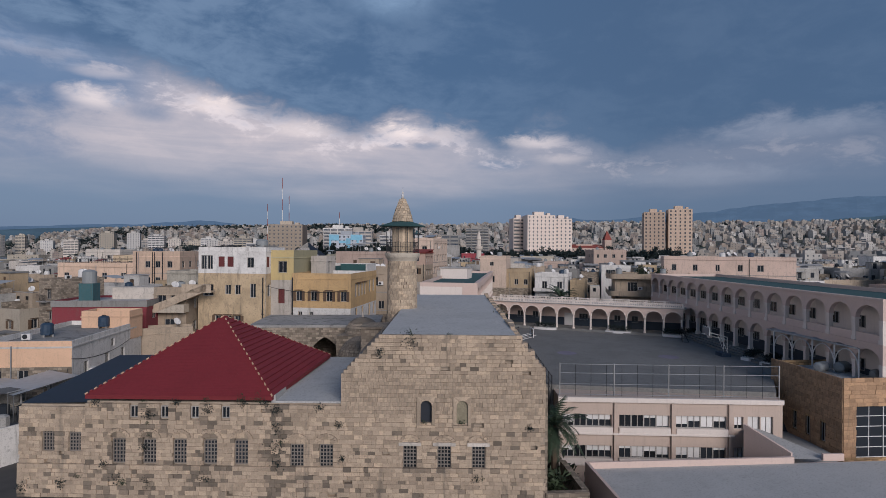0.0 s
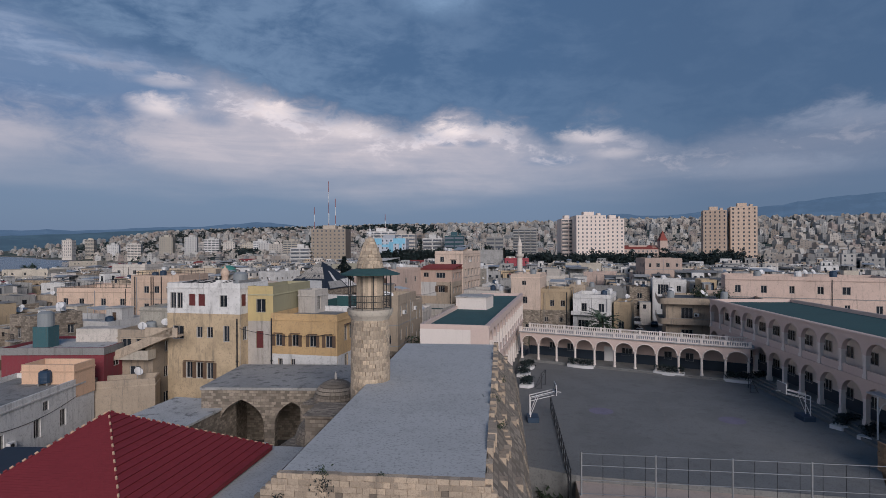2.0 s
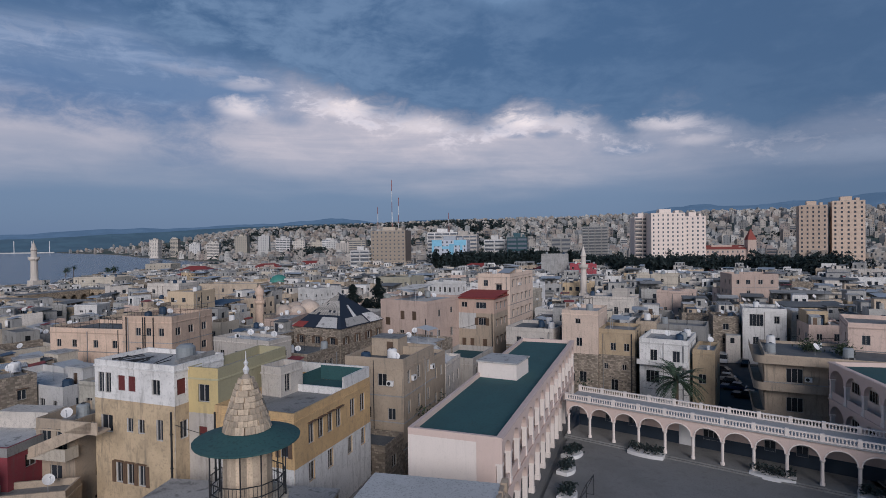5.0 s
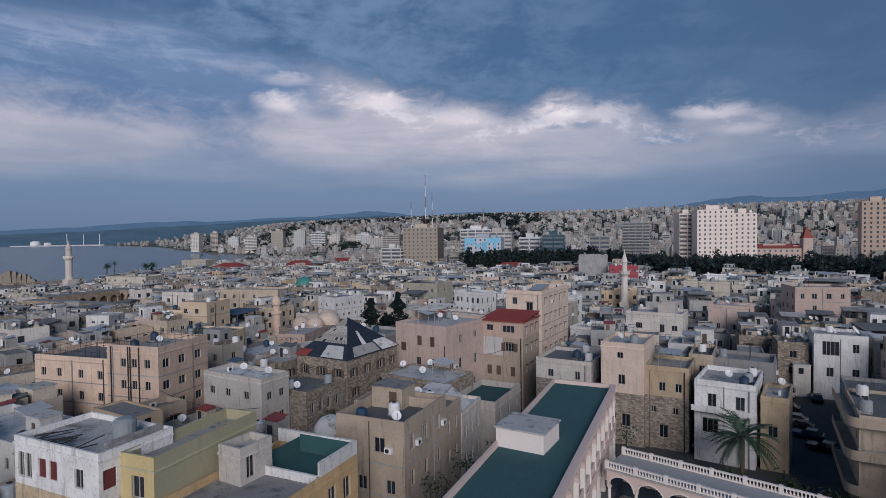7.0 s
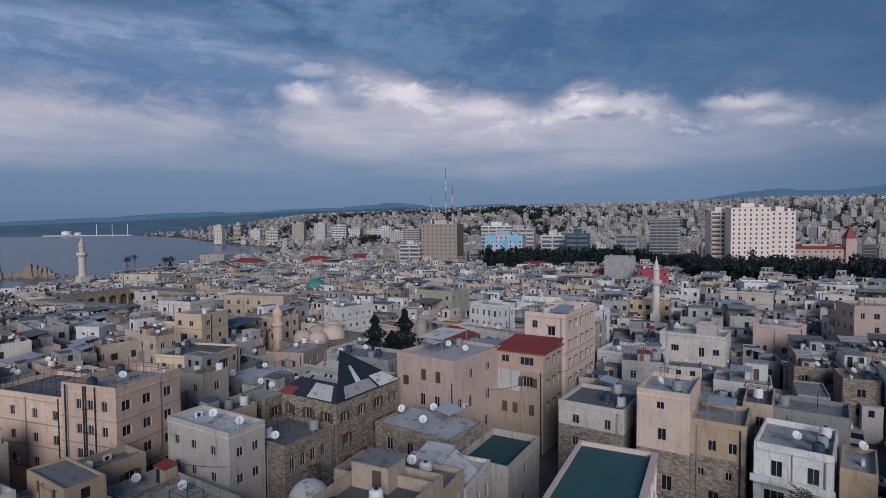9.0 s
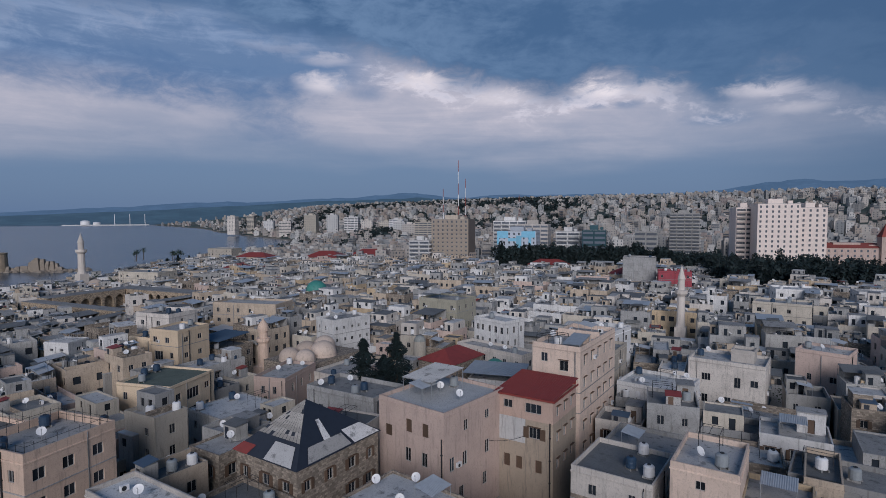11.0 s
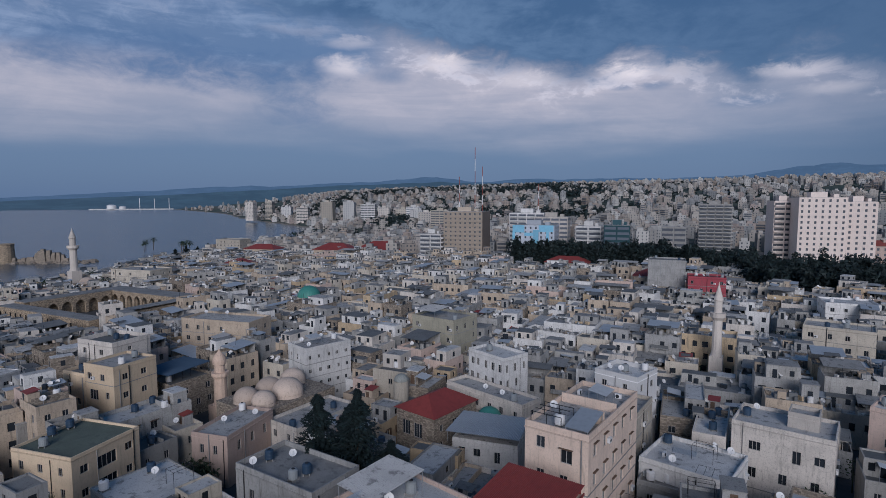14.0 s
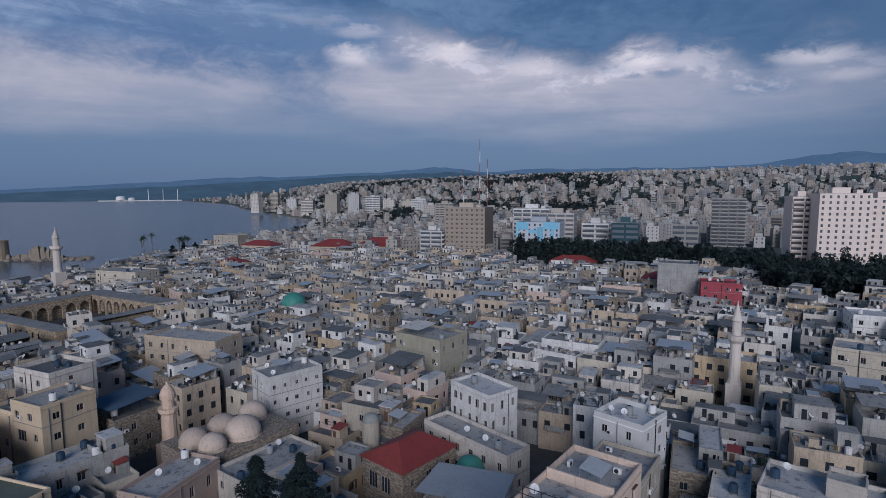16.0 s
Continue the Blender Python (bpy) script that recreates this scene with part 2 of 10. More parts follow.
def stone_piece(name, col, vary=0.4):
    """One block of stone: its tone follows the object, its grain the surface."""
    m, k, s = material(name)
    obj = k.add("ShaderNodeTexCoord").outputs["Object"]
    one = k.add("ShaderNodeObjectInfo").outputs["Random"]
    isl = k.add("ShaderNodeNewGeometry").outputs["Random Per Island"]
    r = k.math("FRACT", k.math("ADD", k.math("MULTIPLY", one, 7.3), isl))
    c = k.ramp(r, [(0.0, tuple(a * (1 - vary) for a in col)), (0.35, tuple(a * 0.92 for a in col)), (0.7, tuple(a * 1.08 for a in col)), (1.0, (min(0.8, col[0] * (1 + vary)), col[1] * (1 + 0.9 * vary), col[2] * (1 + 0.75 * vary)))])
    fine, big = k.noise(obj, 5.0, 6.0, 0.7), k.noise(obj, 0.4, 5.0, 0.6)
    streak = k.noise(k.scaled(obj, 1.2, 1.2, 0.1), 1.0, 5.0, 0.6)
    speck = k.noise(obj, 17.0, 4.0, 0.7)
    c = k.mix(k.math("MULTIPLY", k.smooth(fine, 0.5, 0.72), 0.6), c, tuple(0.42 * a for a in col))
    c = k.mix(k.math("MULTIPLY", k.smooth(speck, 0.52, 0.66), 0.5), c, tuple(0.45 * a for a in col))
    c = k.mix(k.math("MULTIPLY", k.smooth(speck, 0.45, 0.3), 0.4), c, tuple(min(0.8, 1.35 * a) for a in col))
    c = k.mix(k.math("MULTIPLY", k.smooth(big, 0.45, 0.7), 0.4), c, tuple(0.55 * a for a in col))
    c = k.mix(k.math("MULTIPLY", k.smooth(streak, 0.56, 0.72), 0.5), c, (0.09, 0.085, 0.075))
    finish(k, s, c, 0.93, fine, 0.7, 0.05)
    return m


def plain(name, col, rough=0.6, metal=0.0, grain=0.25, scale=6.0, vary=0.1):
    m, k, s = material(name)
    obj = k.add("ShaderNodeTexCoord").outputs["Object"]
    info = k.add("ShaderNodeObjectInfo").outputs["Random"]
    fine = k.noise(obj, scale, 5.0, 0.6)
    big = k.noise(obj, scale * 0.12, 4.0, 0.6)
    base = k.mix(info, tuple(c * (1 - vary) for c in col), tuple(min(0.95, c * (1 + vary)) for c in col))
    c = k.mix(k.math("MULTIPLY", k.smooth(fine, 0.4, 0.75), grain), base, tuple(c * 0.5 for c in col))
    c = k.mix(k.math("MULTIPLY", k.smooth(big, 0.4, 0.7), grain), c, tuple(c * 0.65 for c in col))
    finish(k, s, c, rough, fine, 0.15, 0.01, metal)
    return m


def glassy(name, col, rough=0.12):
    m, k, s = material(name)
    info = k.add("ShaderNodeObjectInfo").outputs["Random"]
    c = k.mix(info, tuple(0.5 * a for a in col), tuple(1.6 * a for a in col))
    finish(k, s, c, rough)
    return m


def roofing(name, col, stain=(0.09, 0.09, 0.09), amount=0.6):
    """Flat concrete or screed roof: pools, patches and cracks."""
    m, k, s = material(name)
    obj = k.add("ShaderNodeTexCoord").outputs["Object"]
    info = k.add("ShaderNodeObjectInfo").outputs["Random"]
    big, mid, fine = k.noise(obj, 0.22, 5.0, 0.6, 0.4), k.noise(obj, 0.9, 6.0, 0.65), k.noise(obj, 7.0, 4.0, 0.6)
    base = k.mix(info, tuple(c * 0.8 for c in col), tuple(min(0.85, c * 1.2) for c in col))
    c = k.mix(k.math("MULTIPLY", k.smooth(big, 0.45, 0.62), amount * 0.6), base, tuple(0.62 * a for a in col))
    c = k.mix(k.math("MULTIPLY", k.smooth(mid, 0.53, 0.66), amount), c, stain)
    c = k.mix(k.math("MULTIPLY", k.smooth(fine, 0.5, 0.68), 0.6), c, tuple(0.5 * a for a in col))
    finish(k, s, c, 0.9, mid, 0.3, 0.03)
    return m


def foliage(name, col):
    m, k, s = material(name)
    obj = k.add("ShaderNodeTexCoord").outputs["Object"]
    isl = k.add("ShaderNodeNewGeometry").outputs["Random Per Island"]
    c = k.ramp(isl, [(0.0, tuple(0.5 * a for a in col)), (0.6, col), (1.0, tuple(1.7 * a for a in col))])
    c = k.mix(k.math("MULTIPLY", k.noise(obj, 1.5, 3.0), 0.5), c, tuple(0.5 * a for a in col))
    finish(k, s, c, 0.75)
    return m


def water():
    m, k, s = material("sea_water")
    obj = k.add("ShaderNodeTexCoord").outputs["Object"]
    wave = k.math("ADD", k.noise(k.scaled(obj, 0.5, 1.0, 1.0), 0.25, 6.0, 0.65), k.math("MULTIPLY", k.noise(obj, 0.02, 4.0), 1.5))
    swirl = k.noise(obj, 0.004, 4.0, 0.5, 0.6)
    c = k.mix(k.smooth(swirl, 0.4, 0.65), (0.036, 0.060, 0.088), (0.055, 0.080, 0.105))
    finish(k, s, c, 0.22, wave, 0.5, 0.6)
    return m


def ground_mat():
    """Paved town, tree cover and scrub on the slopes, sand at the shore."""
    m, k, s = material("town_ground")
    tc = k.add("ShaderNodeTexCoord").outputs["Object"]
    split = k.add("ShaderNodeSeparateXYZ")
    k.put(split.inputs[0], tc)
    big, fine = k.noise(tc, 0.006, 6.0, 0.62), k.noise(tc, 0.5, 5.0, 0.6)
    street = k.mix(fine, (0.035, 0.036, 0.04), (0.10, 0.095, 0.09))
    green = k.mix(k.noise(tc, 0.05, 5.0, 0.7), (0.018, 0.036, 0.030), (0.060, 0.085, 0.065))
    green = k.mix(k.math("MULTIPLY", k.smooth(big, 0.45, 0.6), 0.6), green, (0.13, 0.11, 0.085))
    c = k.mix(k.math("MAXIMUM", k.smooth(split.outputs[2], 8.0, 22.0), k.smooth(split.outputs[1], 560.0, 800.0)), street, green)
    c = k.mix(k.math("MULTIPLY", k.smooth(split.outputs[2], -0.4, -1.6), k.smooth(split.outputs[0], -300.0, -380.0)), c, (0.20, 0.175, 0.14))
    finish(k, s, c, 0.95, fine, 0.3, 0.05)
    return m


WALLS = [plaster(f"wall_plaster_{n}", c, d) for n, c, d in (
    ("beige", (0.43, 0.35, 0.265), 0.75), ("cream", (0.48, 0.43, 0.355), 0.65), ("white", (0.60, 0.585, 0.565), 0.65), ("grey", (0.345, 0.335, 0.315), 0.9),
    ("pink", (0.50, 0.385, 0.325), 0.5), ("ochre", (0.44, 0.34, 0.22), 0.8), ("cement", (0.30, 0.295, 0.285), 0.85), ("pale", (0.53, 0.485, 0.435), 0.7))]
BEIGE, CREAM, WHITE, GREY, PINK, OCHRE, CEMENT, PALE = WALLS
ORANGE = plaster("wall_plaster_orange", (0.50, 0.34, 0.17), 0.6, (0.20, 0.15, 0.10))
YELLOW = plaster("wall_plaster_yellow", (0.62, 0.49, 0.24), 0.35)
OLIVE = plaster("wall_plaster_olive", (0.33, 0.31, 0.24), 0.5)
PEACH = plaster("wall_plaster_peach", (0.60, 0.40, 0.27), 0.3)
# Olive house side; its weaker light is put into the colour as well.
OLIVESIDE = plaster("wall_plaster_olive_less_lit", (0.42, 0.385, 0.245), 0.3)
SALMON = plaster("wall_plaster_salmon", (0.55, 0.40, 0.32), 0.5)
ROSECREAM = plaster("wall_plaster_rose_cream", (0.60, 0.475, 0.385), 0.5)
BRIGHTWHITE = plaster("fresh_whitewash", (0.70, 0.69, 0.68), 0.2)
GREYOLIVE = plaster("wall_plaster_grey_olive", (0.33, 0.31, 0.265), 0.7)
TEALPAINT = plaster("faded_teal_paint", (0.06, 0.15, 0.17), 0.6)
CRIMSON = plaster("wall_plaster_crimson", (0.27, 0.050, 0.065), 0.5)
SCHOOL = plaster("school_pink_paint", (0.60, 0.475, 0.42), 0.12, vary=0.03)
WINGTAN = plaster("wing_tan_paint", (0.50, 0.405, 0.345), 0.2, vary=0.03)
SCHOOLWHITE = plaster("school_white_paint", (0.70, 0.63, 0.58), 0.12, vary=0.03)
# Bright warm white: sun falling on the towers is put into the colour.
TOWERWHITE = plaster("tower_sunlit_white", (0.74, 0.63, 0.56), 0.25, vary=0.05)
WARMBEIGE = plaster("peach_beige_render", (0.57, 0.425, 0.325), 0.55)
SANDY = plaster("sunny_beige_paint", (0.58, 0.46, 0.32), 0.35)
RUBBLE = masonry("rubble_masonry", (0.31, 0.26, 0.205), (0.42, 0.26))
ASHLAR = masonry("ashlar_masonry", (0.40, 0.315, 0.22), (0.6, 0.34))
CLADDING = masonry("ochre_stone_cladding", (0.44, 0.30, 0.16), (0.62, 0.30), (0.16, 0.10, 0.05), 0.4, 0.2)
STONE = stone_piece("sandstone_block", (0.43, 0.345, 0.26), 0.28)
DARKSTONE = stone_piece("blackened_sandstone_block", (0.20, 0.165, 0.13), 0.35)
MINSTONE = stone_piece("minaret_block", (0.50, 0.405, 0.30), 0.36)
CLADSTONE = stone_piece("ochre_cladding_block", (0.41, 0.265, 0.16), 0.30)
MORTAR = plain("lime_mortar", (0.36, 0.305, 0.245), 0.95, 0, 0.4)
ROOFS = [roofing(f"flat_roof_{n}", c, amount=a) for n, c, a in (("grey", (0.23, 0.226, 0.218), 0.8), ("pale", (0.36, 0.35, 0.335), 0.75), ("dark", (0.125, 0.13, 0.132), 0.7), ("white", (0.52, 0.51, 0.495), 0.7))]
PALESHINGLE = plain("pale_shingle", (0.36, 0.335, 0.30), 0.85, 0, 0.5, 5.0, 0.3)
SCREED = roofing("smooth_screed", (0.40, 0.40, 0.395), (0.28, 0.28, 0.275), 0.25)
GREENROOF = roofing("mossy_green_roof", (0.105, 0.125, 0.10), (0.06, 0.075, 0.065), 0.6)
TEAL = roofing("teal_membrane", (0.030, 0.085, 0.088), (0.05, 0.10, 0.10), 0.35)
COURT = roofing("worn_asphalt", (0.185, 0.185, 0.18), (0.125, 0.122, 0.118), 0.5)
TILE = plain("red_clay_tile", (0.205, 0.020, 0.028), 0.75, 0, 0.3, 4.0, 0.25)
REDSHEET = plain("red_sheet_roof", (0.23, 0.042, 0.034), 0.6, 0, 0.4, 1.2)
ZINC = plain("zinc_sheet", (0.42, 0.44, 0.46), 0.45, 0.3, 0.3, 2.0)
BLUESHEET = plain("blue_sheet", (0.075, 0.11, 0.16), 0.5, 0.1, 0.3, 1.5)
SLATE = plain("tarred_sheet", (0.02, 0.026, 0.04), 0.55, 0, 0.4, 2.0)
# Distant panes paled and blued: the haze is put into their colour.
FARGLASS = glassy("haze_paled_window_glass", (0.085, 0.095, 0.115), 0.3)
GLASS = glassy("window_glass", (0.020, 0.024, 0.030))
FRAME = plain("white_window_frame", (0.36, 0.345, 0.325), 0.5)
WOOD = plain("brown_shutter_wood", (0.11, 0.07, 0.045), 0.7, 0, 0.4, 9.0, 0.3)
LATTICE = plain("pierced_plaster", (0.30, 0.27, 0.19), 0.9, 0, 0.8, 14.0)
REDWOOD = plain("dark_red_shutter", (0.13, 0.028, 0.028), 0.6, 0, 0.3)
GREYWOOD = plain("weathered_lattice", (0.20, 0.18, 0.16), 0.8, 0, 0.3)
IRON = plain("dark_iron", (0.03, 0.032, 0.036), 0.6, 0.4)
STEEL = plain("galvanised_steel", (0.36, 0.37, 0.38), 0.45, 0.6)
WHITEPAINT = plain("white_enamel", (0.68, 0.67, 0.66), 0.45, 0, 0.15)
TANKGREY = plain("tank_plastic_grey", (0.26, 0.28, 0.29), 0.5, 0, 0.25)
TANKBLUE = plain("tank_plastic_navy", (0.025, 0.05, 0.09), 0.5, 0, 0.25)
LEAF = foliage("tree_leaves", (0.035, 0.055, 0.026))
DARKLEAF = foliage("cypress_needles", (0.010, 0.022, 0.022))
GREYDOME = plaster("weathered_grey_dome", (0.26, 0.27, 0.25), 0.6)
PALMLEAF = foliage("palm_leaf", (0.032, 0.056, 0.030))
BARK = plain("bark", (0.09, 0.065, 0.045), 0.95, 0, 0.4, 5.0)
DOME = plaster("dome_plaster", (0.49, 0.395, 0.32), 0.4)
GREENDOME = plain("green_dome_paint", (0.06, 0.22, 0.18), 0.6, 0, 0.3)
MINARETWHITE = plaster("minaret_white_stone", (0.58, 0.52, 0.46), 0.3)
SEA = water()
GROUND = ground_mat()


def hazed_ridge_mat(name, col, air):
    """Far ridges as the place's backdrop: sea haze put in as colour and blue glow."""
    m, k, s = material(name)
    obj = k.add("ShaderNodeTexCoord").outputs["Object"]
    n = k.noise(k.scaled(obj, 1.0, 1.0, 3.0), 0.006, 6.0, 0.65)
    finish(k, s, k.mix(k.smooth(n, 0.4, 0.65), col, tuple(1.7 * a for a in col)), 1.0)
    # Blue emission paints the haze in; the ridges are no light source.
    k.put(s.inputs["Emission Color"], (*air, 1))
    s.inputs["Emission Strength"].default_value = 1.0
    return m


RIDGES = [hazed_ridge_mat("near_ridge_haze_glow", (0.030, 0.050, 0.055), (0.020, 0.040, 0.066)), hazed_ridge_mat("far_ridge_haze_glow", (0.03, 0.045, 0.06), (0.050, 0.085, 0.14))]

# ---------------------------------------------------------------- building kit
def smoothstep(a, b, x):
    t = min(1.0, max(0.0, (x - a) / (b - a)))
    return t * t * (3 - 2 * t)


class Geo:
    """Collects faces, each with a material slot, and makes one mesh of them with UVs in metres."""

    def __init__(self):
        self.v, self.f, self.m = [], [], []

    def face(self, pts, mat=0):
        n = len(self.v)
        self.v.extend(tuple(p) for p in pts)
        self.f.append(tuple(range(n, n + len(pts))))
        self.m.append(mat)

    def box(self, x0, x1, y0, y1, z0, z1, mat=0, m=None, skip=""):
        p = [(x0, y0, z0), (x1, y0, z0), (x1, y1, z0), (x0, y1, z0), (x0, y0, z1), (x1, y0, z1), (x1, y1, z1), (x0, y1, z1)]
        if m is not None:
            p = [m @ Vector(q) for q in p]
        for key, idx in (("b", (3, 2, 1, 0)), ("t", (4, 5, 6, 7)), ("s", (0, 1, 5, 4)), ("e", (1, 2, 6, 5)), ("n", (2, 3, 7, 6)), ("w", (3, 0, 4, 7))):
            if key not in skip:
                self.face([p[i] for i in idx], mat)

    def tube(self, rings, sides=16, mat=0, caps=True, m=None, a0=0.0):
        """Rings are (x, y, z, radius), joined in order round the z axis."""
        loops = []
        for x, y, z, r in rings:
            loop = [Vector((x + r * math.cos(a0 + 2 * math.pi * i / sides), y + r * math.sin(a0 + 2 * math.pi * i / sides), z)) for i in range(sides)]
            loops.append([m @ p for p in loop] if m is not None else loop)
        for a, b in zip(loops, loops[1:]):
            for i in range(sides):
                j = (i + 1) % sides
                self.face([a[i], a[j], b[j], b[i]], mat)
        if caps:
            if rings[-1][3] > 1e-3:
                self.face(loops[-1], mat)
            if rings[0][3] > 1e-3:
                self.face(loops[0][::-1], mat)

    def beam(self, a, b, r=0.03, sides=5, mat=0):
        a, b = Vector(a), Vector(b)
        m = Matrix.Translation(a) @ (b - a).to_track_quat("Z", "Y").to_matrix().to_4x4()
        self.tube([(0, 0, 0, r), (0, 0, (b - a).length, r)], sides, mat, True, m)

    def dome(self, x, y, z, r, rise=1.0, sides=24, rings=8, mat=0):
        self.tube([(x, y, z + r * rise * math.sin(a), max(0.001, r * math.cos(a))) for a in (math.pi / 2 * i / rings for i in range(rings + 1))], sides, mat, False)

    def make(self, name, mats, parent=None, label="", smooth=False, m=None):
        me = bpy.data.meshes.new(name)
        me.from_pydata(self.v, [], self.f)
        for one in mats if isinstance(mats, (list, tuple)) else [mats]:
            me.materials.append(one)
        me.polygons.foreach_set("material_index", self.m)
        if smooth:
            me.polygons.foreach_set("use_smooth", [True] * len(self.f))
        add_uv(me)
        ob = new(name, me)
        if parent is not None:
            ob.parent = parent
        if m is not None:
            ob.matrix_basis = m
        if label:
            tagged(ob, label)
        return ob


def add_uv(me):
    n, nl = len(me.polygons), len(me.loops)
    if not n:
        return
    nor, tot, vi = np.zeros(n * 3), np.zeros(n, int), np.zeros(nl, int)
    co = np.zeros(len(me.vertices) * 3)
    me.polygons.foreach_get("normal", nor), me.polygons.foreach_get("loop_total", tot)
    me.loops.foreach_get("vertex_index", vi), me.vertices.foreach_get("co", co)
    nor, co = np.repeat(nor.reshape(-1, 3), tot, 0), co.reshape(-1, 3)[vi]
    h = np.hypot(nor[:, 0], nor[:, 1])
    up = h < 0.35
    s = np.where(up, 1.0, np.maximum(h, 1e-6))
    tx, ty = np.where(up, 1.0, -nor[:, 1] / s), np.where(up, 0.0, nor[:, 0] / s)
    u = co[:, 0] * tx + co[:, 1] * ty
    v = np.where(up, co[:, 1], co[:, 2])
    me.uv_layers.new(name="metres").data.foreach_set("uv", np.stack([u, v], 1).ravel())


def thing(name, label, category, m=None, group="", kind=""):
    """An Empty at a thing's base, to hold its parts."""
    ob = new(name)
    ob.empty_display_size = 0.3
    if m is not None:
        ob.matrix_basis = m
    return tagged(ob, label, category, group, kind)


def share(name, mesh, parent, m):
    """An object of its own on a mesh that others use too."""
    ob = new(name, mesh)
    ob.parent = parent
    ob.matrix_basis = m
    return ob


def facade(g, o, u, out, w, z0, z1, holes, mat=0, depth=0.18, reveal=None):
    """A wall face from o along u, with rectangular holes (u0, u1, za, zb) that go back by depth."""
    o, u, out = Vector(o), Vector(u), Vector(out)
    reveal = mat if reveal is None else reveal

    def p(a, z, d=0.0):
        q = o + u * a - out * d
        return (q.x, q.y, z)

    zs = sorted({z0, z1, *(h[2] for h in holes), *(h[3] for h in holes)})
    zs = [z for z in zs if z0 <= z <= z1]
    for za, zb in zip(zs, zs[1:]):
        cut = sorted((h[0], h[1]) for h in holes if h[2] < zb - 1e-6 and h[3] > za + 1e-6)
        a = 0.0
        for c0, c1 in cut:
            if c0 > a + 1e-6:
                g.face([p(a, za), p(c0, za), p(c0, zb), p(a, zb)], mat)
            a = max(a, c1)
        if a < w - 1e-6:
            g.face([p(a, za), p(w, za), p(w, zb), p(a, zb)], mat)
    for c0, c1, za, zb in holes:
        g.face([p(c0, za), p(c0, za, depth), p(c0, zb, depth), p(c0, zb)], reveal)
        g.face([p(c1, za, depth), p(c1, za), p(c1, zb), p(c1, zb, depth)], reveal)
        g.face([p(c0, za), p(c1, za), p(c1, za, depth), p(c0, za, depth)], reveal)
        g.face([p(c0, zb, depth), p(c1, zb, depth), p(c1, zb), p(c0, zb)], reveal)


WINDOW_MESHES = {}


def window_mesh(w, h, style):
    """Frame, and pane meshes of one window, looking to -y, its middle at the origin, shared by all of that size."""
    key = (round(w, 2), round(h, 2), style)
    if key in WINDOW_MESHES:
        return WINDOW_MESHES[key]
    a, b, t = w / 2, h / 2, 0.06
    g = Geo()
    if style in ("closed", "wooden"):
        g.box(-a, -0.01, -0.05, 0, -b, b), g.box(0.01, a, -0.05, 0, -b, b)
        for i in range(6):
            z = -b + h * (i + 0.5) / 6
            g.box(-a + 0.07, -0.07, -0.065, -0.05, z - 0.05, z + 0.03, 1), g.box(0.07, a - 0.07, -0.065, -0.05, z - 0.05, z + 0.03, 1)
    elif style == "lattice":
        for i in range(5):
            x = -a + w * i / 4
            g.box(x - 0.035, x + 0.035, -0.05, 0, -b, b)
        for i in range(7):
            z = -b + h * i / 6
            g.box(-a, a, -0.045, -0.005, z - 0.035, z + 0.035)
    else:
        g.box(-a, -a + t, -0.05, 0.02, -b, b), g.box(a - t, a, -0.05, 0.02, -b, b)
        g.box(-a + t, a - t, -0.05, 0.02, b - t, b), g.box(-a + t, a - t, -0.05, 0.02, -b, -b + t)
        for x in ([0.0] if w < 1.6 else [-w / 6, w / 6] if w < 2.6 else [-w / 4, 0, w / 4]):
            g.box(x - 0.03, x + 0.03, -0.045, 0.015, -b + t, b - t)
        if style == "grid":
            for i in range(1, 5):
                z = -b + h * i / 5
                g.box(-a + t, a - t, -0.04, 0.01, z - 0.03, z + 0.03)
        if style == "shutter":
            g.box(-a - a * 0.95, -a - 0.02, -0.24, -0.19, -b, b, 1), g.box(a + 0.02, a + a * 0.95, -0.24, -0.19, -b, b, 1)
        if style in ("shutter", "hood"):
            g.box(-a - 0.15, a + 0.15, -0.45, -0.17, b + 0.12, b + 0.18, 1)
    frame_ob = g.make("window", [GREYWOOD if style == "lattice" else REDWOOD if style == "closed" else WOOD if style == "wooden" else WHITEPAINT if style == "grid" else FRAME, REDWOOD if style == "closed" else WOOD])
    pane = Geo()
    pane.box(-a + 0.01, a - 0.01, 0.015, 0.03, -b + 0.01, b - 0.01)
    pane_ob = pane.make("pane", GLASS)
    WINDOW_MESHES[key] = (frame_ob.data, pane_ob.data)
    bpy.data.objects.remove(frame_ob), bpy.data.objects.remove(pane_ob)
    return WINDOW_MESHES[key]


def add_window(parent, x, y, z, turn, w, h, style="plain", name="window"):
    fr, pn = window_mesh(w, h, style)
    ob = share(name, fr, parent, pose(x, y, z, 0, 0, turn))
    share("pane", pn, ob, Matrix.Identity(4))
    return ob


FOOT = []      # footprints already built on: (cx, cy, rot, w, d)
ROOFTOPS = []  # roofs that carry tanks and dishes: (cx, cy, rot, w, d, z)


def side_frame(side, w, d):
    return {"S": ((-w / 2, -d / 2, 0), (1, 0, 0), (0, -1, 0), w, 0), "E": ((w / 2, -d / 2, 0), (0, 1, 0), (1, 0, 0), d, 90),
            "N": ((w / 2, d / 2, 0), (-1, 0, 0), (0, 1, 0), w, 180), "W": ((-w / 2, d / 2, 0), (0, -1, 0), (-1, 0, 0), d, 270)}[side]


